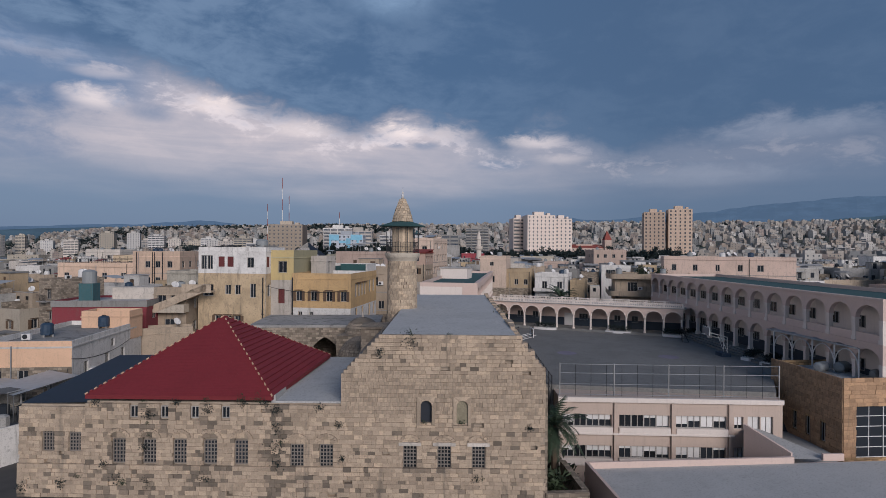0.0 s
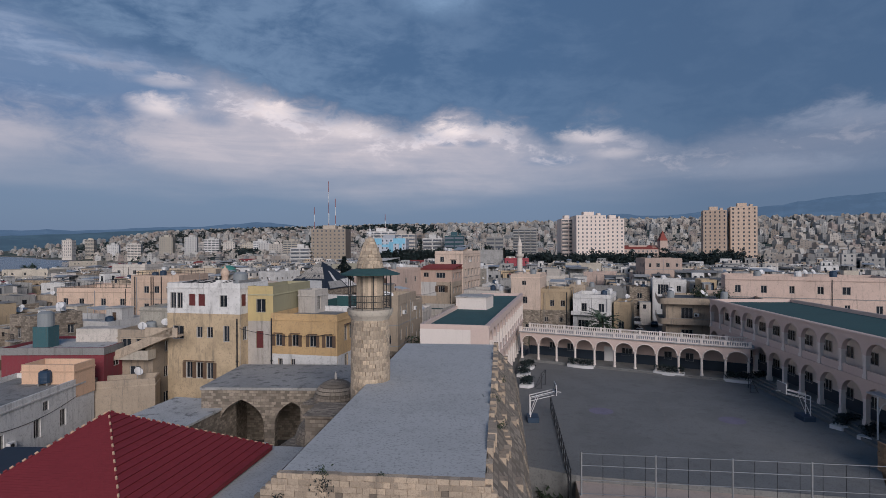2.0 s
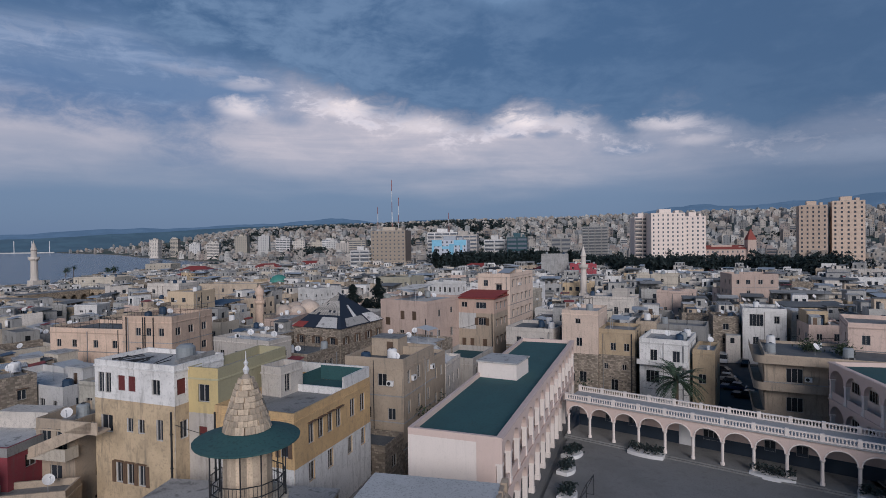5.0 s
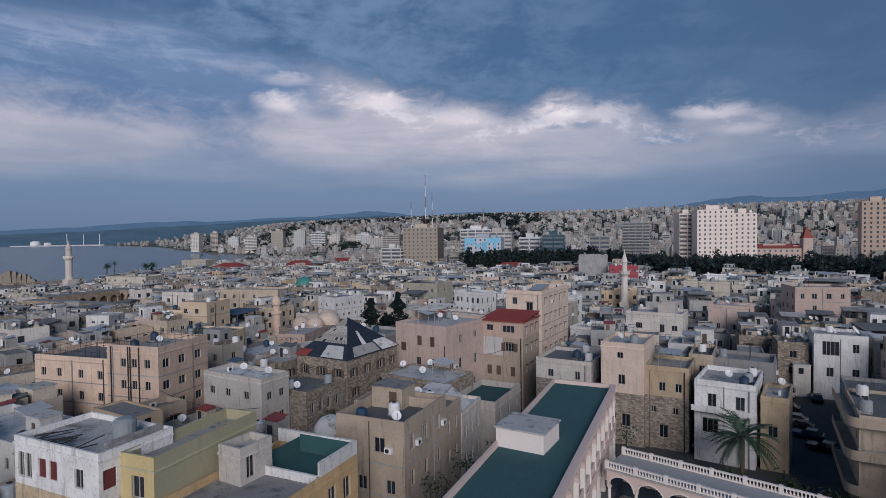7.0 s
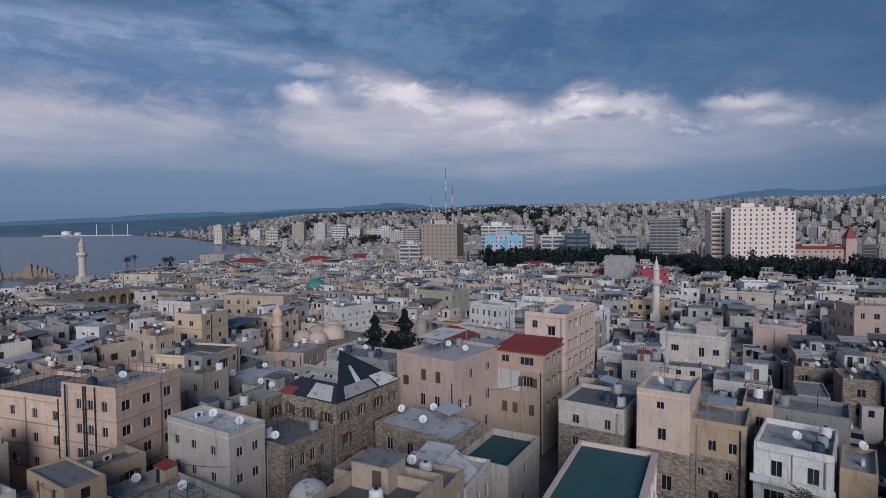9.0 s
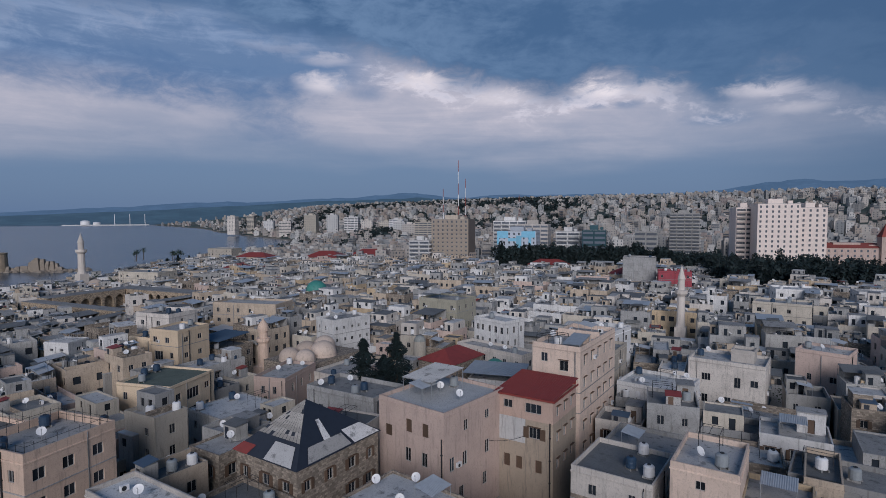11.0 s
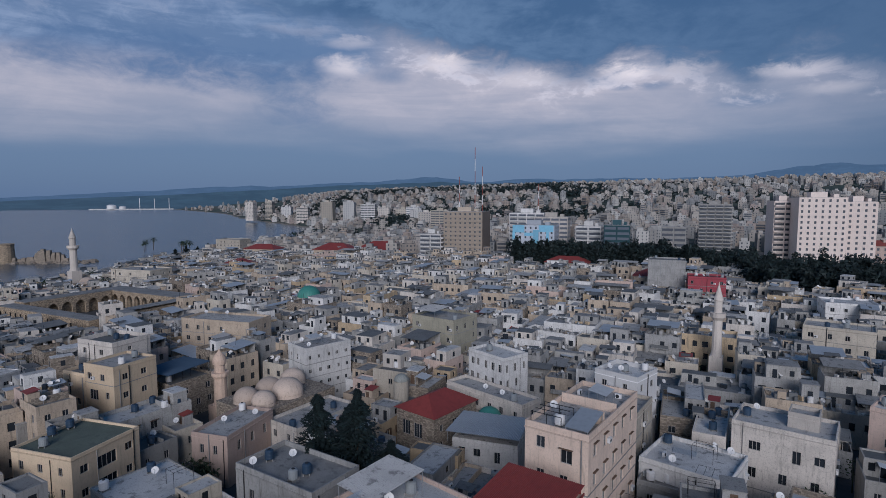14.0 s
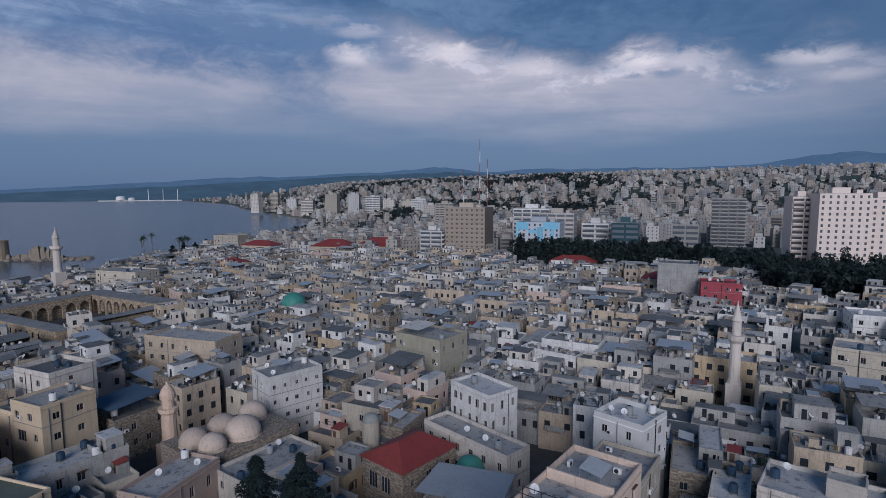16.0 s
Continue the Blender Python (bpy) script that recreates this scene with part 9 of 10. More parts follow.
for i, (x, y, w, z) in enumerate(((-1056, 970, 20, 44), (-1072, 1040, 18, 46), (-960, 990, 22, 34), (-905, 985, 24, 32), (-850, 930, 24, 34), (-707, 850, 22, 46), (-672, 868, 20, 46), (-640, 884, 26, 42),
                                  (-610, 890, 20, 36), (-575, 900, 22, 34), (-540, 880, 24, 38), (-500, 830, 20, 34), (-450, 780, 22, 32), (-395, 730, 24, 36), (-340, 700, 20, 32), (-800, 960, 22, 30), (-740, 990, 24, 36))):
    tower("pale seaside apartment tower with rows of windows", x, y, 18 + (i * 37) % 15, w, 16, z, (PALE, CREAM, WHITE, WHITE)[i % 4], style=("single", "bands", "single")[i % 3])


def masts():
    for bear, r, z, lab in ((-24.8, 700, 108, "tall red and white lattice mast"), (-24.15, 700, 87, "red and white lattice mast"), (-26.2, 700, 76, "slim steel lattice mast"), (-19.2, 700, 68, "slim grey antenna mast")):
        x, y = place(bear, r)
        ob = thing("radio_mast", lab, "mast", pose(x, y, ground_z(x, y) - 1), group="radio masts")
        h = z - ground_z(x, y)
        for i in range(8):
            g = Geo()
            g.beam((0, 0, h * i / 8), (0, 0, h * (i + 1) / 8), 0.5 if i < 5 else 0.36, 4)
            g.make("section", REDTILE if i % 2 else WHITEPAINT, ob)


masts()




def coast_details():
    """The sand spit with its works, far up the bay."""
    ob = thing("breakwater", "low pale breakwater with white tanks up the bay", "breakwater", pose(-3015, 1622, -2, 0, 0, 52))
    g = Geo()
    g.box(-30, 360, -14, 14, -2, 5)
    g.make("mole", ROOFS[3], ob)
    g = Geo()
    g.tube([(70, 0, 5, 22), (70, 0, 22, 22), (70, 0, 27, 10)], 20)
    g.make("tank", WHITEPAINT, ob)
    g = Geo()
    g.tube([(120, 0, 5, 17), (120, 0, 16, 17), (120, 0, 19, 8)], 20)
    g.make("tank", WHITEPAINT, ob)
    for i in range(3):
        g = Geo()
        g.beam((200 + i * 70, 0, 5), (200 + i * 70, 0, 60), 1.6, 6)
        g.make("stack", WHITEPAINT, ob)


coast_details()

# ---------------------------------------------------------------- roof clutter
def tank_proto(mat, label):
    g = Geo()
    g.tube([(0, 0, 0.25, 0.6), (0, 0, 0.45, 0.62), (0, 0, 0.5, 0.6), (0, 0, 0.85, 0.62), (0, 0, 0.9, 0.6), (0, 0, 1.3, 0.6), (0, 0, 1.45, 0.45), (0, 0, 1.5, 0.2)], 14)
    ob = tagged(g.make("water_tank", mat), label, "water tank", "roof water tanks")
    g = Geo()
    g.tube([(0, 0, 1.48, 0.22), (0, 0, 1.56, 0.22)], 10)
    g.make("lid", IRON, ob)
    g = Geo()
    for x in (-0.45, 0.35):
        g.box(x, x + 0.12, -0.6, 0.6, 0.0, 0.25)
    g.make("stand", CEMENT, ob)
    return ob


def dish_proto():
    g = Geo()
    m = pose(0, -0.1, 1.15, 55, 0, 0)
    r = 0.5
    g.tube([(0, 0, 0.0, 0.02), (0, 0, 0.03, r * 0.5), (0, 0, 0.11, r)], 14, 0, False, m)
    g.tube([(0, 0, -0.03, 0.02), (0, 0, 0.0, r * 0.5), (0, 0, 0.09, r), (0, 0, 0.11, r)], 14, 0, False, m)
    ob = tagged(g.make("satellite_dish", WHITEPAINT), "pale satellite dish on a short mast", "satellite dish", "satellite dishes")
    g = Geo()
    g.beam((0, 0, 0), (0, 0, 1.12), 0.035, 6)
    g.beam(m @ Vector((0, -0.45, 0.1)), m @ Vector((0, 0, 0.6)), 0.02, 4)
    g.beam(m @ Vector((0, 0, 0.55)), m @ Vector((0, 0, 0.68)), 0.06, 6)
    g.make("mast", STEEL, ob)
    return ob


def aircon_proto():
    ob = thing("air_conditioner", "white outdoor air-conditioning unit with round grille", "air conditioner", pose(0, 0, -50), group="air conditioners")
    g = Geo()
    g.box(-0.42, 0.42, -0.17, 0.17, 0.08, 0.68)
    g.make("body", WHITEPAINT, ob)
    g = Geo()
    m = pose(-0.1, -0.17, 0.38, 90, 0, 0)
    g.tube([(0, 0, 0, 0.25), (0, 0, 0.02, 0.25)], 14, 0, True, m)
    g.make("grille", IRON, ob)
    g = Geo()
    g.box(-0.35, -0.28, -0.17, 0.17, 0.0, 0.08), g.box(0.28, 0.35, -0.17, 0.17, 0.0, 0.08)
    g.make("foot", STEEL, ob)
    return ob


def frame_proto():
    ob = thing("pole_frame", "rusty pole frame for drying laundry on a roof", "roof frame", pose(0, 0, -50), group="roof pole frames")
    for x in (-1.4, 1.4):
        for y in (-1.0, 1.0):
            g = Geo()
            g.beam((x, y, 0), (x, y, 2.1), 0.035, 5)
            g.make("pole", IRON, ob)
    g = Geo()
    for y in (-1.0, 0.0, 1.0):
        g.beam((-1.4, y, 2.1), (1.4, y, 2.1), 0.03, 4)
    for x in (-1.4, 1.4):
        g.beam((x, -1.0, 2.1), (x, 1.0, 2.1), 0.03, 4)
    g.make("top", IRON, ob)
    return ob


def sheet_proto():
    ob = thing("sheet_shelter", "low zinc sheet shelter on roof posts", "roof shelter", pose(0, 0, -50), group="roof shelters")
    g = Geo()
    for i in range(16):
        x0 = -1.6 + i * 0.2
        g.face([(x0, -1.2, 1.9), (x0 + 0.1, -1.2, 1.95), (x0 + 0.1, 1.2, 2.35), (x0, 1.2, 2.3)]), g.face([(x0 + 0.1, -1.2, 1.95), (x0 + 0.2, -1.2, 1.9), (x0 + 0.2, 1.2, 2.3), (x0 + 0.1, 1.2, 2.35)])
    g.make("sheet", ZINC, ob)
    for x in (-1.5, 1.5):
        for y, h in ((-1.1, 1.9), (1.1, 2.28)):
            g = Geo()
            g.beam((x, y, 0), (x, y, h), 0.04, 5)
            g.make("post", STEEL, ob)
    return ob


def scatter_clutter():
    rng = random.Random(77)
    protos = [(tank_proto(TANKGREY, "grey plastic water tank on blocks"), 0), (tank_proto(TANKBLUE, "dark blue plastic water tank on blocks"), 0), (tank_proto(WHITEPAINT, "white plastic water tank on blocks"), 0),
              (dish_proto(), 0), (aircon_proto(), 0), (frame_proto(), 0), (sheet_proto(), 0)]
    left = {0: 100, 1: 60, 2: 70, 3: 260, 4: 40, 5: 36, 6: 36}
    tops = sorted(ROOFTOPS, key=lambda q: math.hypot(q[0] + 25, q[1] - 110))
    for cx, cy, rot, w, d, z in tops:
        taken = []
        for k in rng.choices((0, 1, 2, 3, 3, 3, 4, 5, 6), k=rng.randint(3, 7)):
            if left[k] <= 0 or (k >= 5 and min(w, d) < 5.5):
                continue
            big = 2.0 if k >= 5 else 0.9
            if w < 2 * big + 0.6 or d < 2 * big + 0.6:
                continue
            x, y = rng.uniform(-w / 2 + big, w / 2 - big), rng.uniform(-d / 2 + big, d / 2 - big)
            if any(math.hypot(x - a, y - b) < big + c for a, b, c in taken):
                continue
            taken.append((x, y, big))
            left[k] -= 1
            turn = rot + (rng.choice((0, 90)) if k >= 4 else rng.uniform(20, 70) if k == 3 else rng.uniform(0, 90))
            copy_thing(protos[k][0], pose(cx, cy, z, 0, 0, rot) @ pose(x, y, 0, 0, 0, turn - rot))
    for p, _ in protos:
        for o in (*p.children_recursive, p):
            bpy.data.objects.remove(o)


scatter_clutter()

# ---------------------------------------------------------------- trees
def conifer(x, y, z0, h, r, seed, label="dark green conifer between the houses", leaves=2300):
    rng = random.Random(seed)
    ob = thing("tree", label, "tree", pose(x, y, z0))
    g = Geo()
    g.tube([(0, 0, 0, 0.28), (0, 0, h * 0.5, 0.18), (0.1, 0, h * 0.95, 0.04)], 7)
    g.make("trunk", BARK, ob)
    g = Geo()
    for i in range(leaves):
        f = rng.random() ** 0.8
        zz = h * (0.12 + 0.88 * f)
        rad = r * (1 - f) ** 0.75 * (0.75 + 0.4 * math.sin(zz * 2.3 + seed)) * math.sqrt(rng.random())
        a = rng.uniform(0, 2 * math.pi)
        p = Vector((rad * math.cos(a), rad * math.sin(a), zz - 0.25 * rad))
        s = rng.uniform(0.25, 0.6)
        d1 = Vector((math.cos(a), math.sin(a), rng.uniform(-0.6, 0.1))) * s
        d2 = Vector((-math.sin(a), math.cos(a), rng.uniform(-0.3, 0.3))) * s * 0.5
        g.face([p - d2, p + d1, p + d2 + Vector((0, 0, 0.1))])
        g.face([p - d1 * 0.4, p + d2, p + d1 * 0.8 + Vector((0, 0, 0.3))])
    g.make("crown", DARKLEAF, ob)


for i, (x, y, h) in enumerate(((-67.0, 155.8, 17.6), (-60.4, 157.0, 19.2), (-63.6, 150.6, 13), (-70.6, 151.6, 10.5), (-55.6, 158.6, 12), (-66.0, 161.0, 13.5))):
    conifer(x, y, 4.5, h, 6.8, i, leaves=4200)
for i, (x, y, h) in enumerate(((-155, 432, 19), (-141, 434, 16), (-136, 436, 18.5), (-129, 438, 14), (-122, 437, 15), (-114, 438, 17), (-107, 436, 14.5), (-101, 431, 15.5), (-95, 430, 17),
                               (-88, 430, 15), (-81, 432, 19), (-74, 434, 16), (-67, 433, 20), (-60, 432, 16), (-52, 430, 18), (-44, 428, 16))):
    conifer(x, y, ground_z(x, y) - 0.3, h + 2.5, 5.6, 60 + i, "tall dark cypress at the edge of the park")
for i, (x, y, h) in enumerate(((-484, 405, 6.5), (-478, 412, 8), (-474, 421, 7), (-468, 428, 9.5), (-462, 434, 10), (-455, 470, 8))):
    conifer(x, y, ground_z(x, y) - 0.3, h, 4.6, 90 + i, "dark bushy tree beside the harbour quay")


def palm(x, y, z0, h, seed, n=46, spread=3.6):
    rng = random.Random(seed)
    ob = thing("palm_tree", "date palm with drooping grey-green fronds", "palm tree", pose(x, y, z0), group="palms")
    g = Geo()
    g.tube([(0, 0, 0, 0.36), (0.05, 0, h * 0.4, 0.28), (0.1, 0.05, h, 0.26), (0.1, 0.05, h + 0.4, 0.1)], 9)
    g.make("trunk", BARK, ob)
    g = Geo()
    for i in range(n):
        a, up = rng.uniform(0, 2 * math.pi), rng.uniform(-0.25, 1.1)
        prev = Vector((0.1, 0.05, h + 0.2))
        way = Vector((math.cos(a) * math.cos(up), math.sin(a) * math.cos(up), math.sin(up)))
        steps, ln = 9, spread * rng.uniform(0.8, 1.1)
        for k in range(steps):
            nxt = prev + way * ln / steps
            way = (way + Vector((0, 0, -0.16))).normalized()
            side = way.cross(Vector((0, 0, 1))).normalized()
            wd = 0.55 * math.sin(math.pi * (k + 0.7) / (steps + 0.7))
            for s in (-1, 1):
                g.face([prev, prev + (nxt - prev) * 0.45, prev + side * s * wd + (nxt - prev) * 0.9 - Vector((0, 0, 0.22 * wd))])
                g.face([prev + (nxt - prev) * 0.5, nxt, prev + side * s * wd + (nxt - prev) * 1.4 - Vector((0, 0, 0.22 * wd))])
            prev = nxt
    g.make("crown", PALMLEAF, ob)


palm(2.5, 50.5, -1.5, 7.5, 1)
palm(7.2, 122.0, 3.5, 8.0, 2, 70, 4.6)


def tree_belt():
    """The dark park of tall trees before the modern town."""
    rng = random.Random(31)
    g = Geo()
    for i in range(760):
        f = rng.random()
        x = -158 + 266 * f + rng.uniform(-4, 4)
        y = float(np.interp(x, (-160, -130, -100, -64, -30, -8, 46, 90), (432, 434, 429, 430, 426, 392, 384, 380))) + rng.uniform(0, 1) ** 1.3 * float(np.interp(x, (-160, -95, -60, 0), (7, 8, 40, 78)))
        h, r = rng.uniform(10, 16) * (1.2 if rng.random() < 0.12 else 1.0), rng.uniform(3.5, 5.5)
        h *= 1.22 if x < -50 else 1.0
        z0 = ground_z(x, y)
        for q in range(84):
            a, rr, e = rng.uniform(0, 6.283), r * math.sqrt(rng.random()), rng.random()
            p = Vector((x + rr * math.cos(a) * (1.15 - 0.8 * e), y + rr * math.sin(a) * (1.15 - 0.8 * e), z0 + h * (0.15 + 0.85 * e)))
            s = rng.uniform(0.7, 1.5)
            n1, n2 = Vector((rng.gauss(0, 1), rng.gauss(0, 1), rng.gauss(0, 0.7))).normalized() * s, Vector((rng.gauss(0, 1), rng.gauss(0, 1), rng.gauss(0, 0.7))).normalized() * s
            g.face([p - n1, p + n2, p + n1]), g.face([p - n2, p + n1 * 0.6, p + n2 * 0.8 + Vector((0, 0, s))])
    tagged(g.make("tree_belt", DARKLEAF), "dense dark green park trees in a long belt", "trees", kind="stuff")


tree_belt()


def lane_greenery():
    """Creepers, fig trees and weeds that grow in yards and lanes of the old town."""
    rng = random.Random(52)
    g = Geo()
    n = 0
    while n < 260:
        x, y = rng.uniform(-190, 60), rng.uniform(88, 330)
        if any(inside(x, y, r) for r in FOOT if abs(r[0] - x) < 30 and abs(r[1] - y) < 30):
            continue
        n += 1
        z0, s, top = ground_z(x, y), rng.uniform(0.5, 1.0), rng.uniform(3.5, 7.5)
        for q in range(70):
            p = Vector((x + rng.gauss(0, s), y + rng.gauss(0, s), z0 + max(0.2, top - abs(rng.gauss(0, 1.2)))))
            a, b = Vector((rng.gauss(0, 1), rng.gauss(0, 1), rng.gauss(0, 0.6))).normalized() * 0.32, Vector((rng.gauss(0, 1), rng.gauss(0, 1), rng.gauss(0, 0.6))).normalized() * 0.24
            g.face([p - a, p + b, p + a])
        g.tube([(x, y, z0, 0.12), (x, y, z0 + top - 0.6, 0.07)], 5)
    tagged(g.make("lane_greenery", LEAF), "dark green creepers and small trees in lanes and yards", "greenery", kind="stuff")


lane_greenery()

for i, (x, y) in enumerate(((-539, 408), (-546, 414), (-556, 428), (-503, 424), (-496, 428), (-489, 420), (-512, 432), (-318, 226), (-300, 246), (-345, 262))):
    palm(x, y, -0.5, 8.6 + i % 3, 20 + i, 40, 5.2)


def shrubs():
    """Weeds and bushes on ledges, parapets and in the gardens."""
    rng = random.Random(15)
    spots = [(2.0, 46.5, 2.0, 1.8), (3.2, 52.0, 0.0, 2.0), (1.8, 56.0, 2.0, 2.2), (0.6, 60.0, 4.0, 2.0), (12.0, 120.0, 6.0, 2.2), (6.0, 121.5, 6.0, 1.6), (16.0, 118.0, 6.5, 1.8), (22.0, 113.5, 7.0, 1.8), (24.5, 124.0, 17.0, 1.4), (28.0, 122.0, 17.0, 1.3),
             (46.0, 190.0, 6.0, 5.0), (38.0, 178.0, 6.0, 5.5), (44.0, 172.0, 6.0, 5.0), (50.0, 205.0, 6.0, 6.0), (-88.0, 150.5, 6.0, 3.0), (-64.5, 158.0, 6.0, 3.0)]
    r8 = pose(*MOSQUE_AT, 0, 0, 0, MOSQUE_TURN)
    for u, v, z, s in ((4.6, 0.1, 16.2, 0.45), (7.2, 0.2, 16.2, 0.25), (8.0, 0.0, 10.35, 0.35), (5.6, 0.0, 10.35, 0.3), (12.4, 9.0, 15.6, 0.5), (12.0, 13.0, 16.0, 0.6), (12.6, 22.0, 15.2, 0.5), (-9.0, -0.2, 11.75, 0.35), (-5.4, -0.2, 11.8, 0.5),
                       (-6.6, -0.2, 11.8, 0.45), (-13.2, -0.1, 11.7, 0.25), (-14.5, -0.25, 6.2, 0.45), (-17.5, -0.2, 6.6, 0.3), (9.3, -0.05, 6.6, 0.4), (-4.0, -0.05, 9.0, 0.3), (-12.9, -0.1, 10.2, 0.2), (-12.8, -0.1, 9.4, 0.2)):
        p = r8 @ Vector((u, v, z))
        spots.append((p.x, p.y, p.z, s))
    for x, y, z, s in spots:
        ob_label = "small weed growing from old masonry" if s < 1 else "dark green bush in a garden"
        g = Geo()
        for i in range(60 if s < 1 else 420):
            p = Vector((rng.gauss(0, 0.42), rng.gauss(0, 0.3 if s < 1 else 0.42), abs(rng.gauss(0.3, 0.4)))) * s
            d1, d2 = Vector((rng.gauss(0, 1), rng.gauss(0, 1), rng.gauss(0, 1))).normalized() * s * 0.2, Vector((rng.gauss(0, 1), rng.gauss(0, 1), rng.gauss(0, 1))).normalized() * s * 0.13
            g.face([p - d1, p + d2, p + d1])
        tagged(g.make("shrub", LEAF, m=pose(x, y, z)), ob_label, "shrub", "shrubs")


shrubs()

# ---------------------------------------------------------------- vehicles in the lot
def car(x, y, turn, paint, label, van=False, light=False):
    z = ground_z(x, y)
    ob = thing("van" if van else "car", label, "van" if van else "car", pose(x, y, z, 0, 0, turn), group="parked vehicles")
    L, W, H = (5.2, 1.9, 2.1) if van else (4.3, 1.75, 1.45)
    belt = 1.15 if van else 0.9
    prof = [(-L / 2, 0.35), (L / 2, 0.35), (L / 2, 0.75), (L / 2 - 0.15, 0.9 if not van else 1.05), (L / 2 - 1.1 if not van else L / 2 - 0.6, belt), (-L / 2 + 0.15, belt), (-L / 2, 0.8)]
    g = Geo()
    for s in (-1, 1):
        q = [(px, s * W / 2, pz) for px, pz in prof]
        g.face(q if s < 0 else q[::-1])
    for (a, za), (b, zb) in zip(prof, prof[1:] + prof[:1]):
        g.face([(a, -W / 2, za), (a, W / 2, za), (b, W / 2, zb), (b, -W / 2, zb)])
    g.make("body", paint, ob)
    f, r = (L / 2 - 1.0, -L / 2 + 0.2) if van else (L / 2 - 1.3, -L / 2 + 0.35)
    ft, rt = (L / 2 - 1.5, -L / 2 + 0.35) if van else (L / 2 - 2.0, -L / 2 + 1.0)
    g = Geo()
    lo = [(r, -W / 2 + 0.04, belt), (f, -W / 2 + 0.04, belt), (f, W / 2 - 0.04, belt), (r, W / 2 - 0.04, belt)]
    hi = [(rt, -W / 2 + 0.2, H - 0.06), (ft, -W / 2 + 0.2, H - 0.06), (ft, W / 2 - 0.2, H - 0.06), (rt, W / 2 - 0.2, H - 0.06)]
    for i in range(4):
        j = (i + 1) % 4
        g.face([lo[i], lo[j], hi[j], hi[i]])
    g.make("windows", GLASS, ob)
    g = Geo()
    g.box(rt - 0.05, ft + 0.05, -W / 2 + 0.17, W / 2 - 0.17, H - 0.06, H)
    g.make("roof", paint, ob)
    for sx in (-L / 2 + 0.85, L / 2 - 0.85):
        for sy in (-W / 2 + 0.1, W / 2 - 0.1):
            g = Geo()
            m = pose(sx, sy - 0.1, 0.32, -90, 0, 0)
            g.tube([(0, 0, 0, 0.32), (0, 0, 0.2, 0.32)], 12, 0, True, m)
            g.make("wheel", IRON, ob)


CARS = [plain("car_paint_" + n, c, 0.3, 0.2, 0.1) for n, c in (("white", (0.6, 0.6, 0.6)), ("silver", (0.35, 0.36, 0.38)), ("black", (0.02, 0.02, 0.025)), ("blue", (0.04, 0.07, 0.14)))]
car(18.2, 169.0, 78, CARS[0], "white minibus parked in the car lot", van=True)
car(16.4, 152.0, 165, CARS[1], "silver saloon parked in the car lot")
car(16.8, 148.6, 165, CARS[2], "black car parked in the car lot")
car(17.4, 144.6, 165, CARS[3], "dark blue car parked in the car lot")
car(22.0, 166.5, 85, CARS[2], "black car parked along the wall")
car(16.2, 158.5, 160, CARS[2], "dark car parked in the lot row")
car(18.6, 139.5, 160, CARS[2], "black saloon near the lot entrance")
car(22.6, 178.0, 88, CARS[1], "grey car further up the lot")

# ---------------------------------------------------------------- stones of the mosque's front and of the minaret
def stone_mesh(seed):
    """A dressed block, one unit each way, worn at its arrises; its face looks to -y."""
    rng = random.Random(seed)
    g = Geo()
    e = 0.03
    back = [(-0.5, 0.5, -0.5), (0.5, 0.5, -0.5), (0.5, 0.5, 0.5), (-0.5, 0.5, 0.5)]
    side = [(x, -0.40, z) for x, _, z in back]
    face = [(x * (1 - 2 * e) + rng.uniform(-e, e) * 0.5, -0.5 + rng.uniform(0, 0.07), z * (1 - 2.4 * e) + rng.uniform(-e, e) * 0.5) for x, _, z in back]
    g.face(face)
    for i in range(4):
        j = (i + 1) % 4
        g.face([side[i], side[j], face[j], face[i]])
        g.face([back[i], back[j], side[j], side[i]])
    return g


STONES = []
for q in range(6):
    tmp = stone_mesh(q).make("stone", STONE)
    STONES.append(tmp.data)
    bpy.data.objects.remove(tmp)


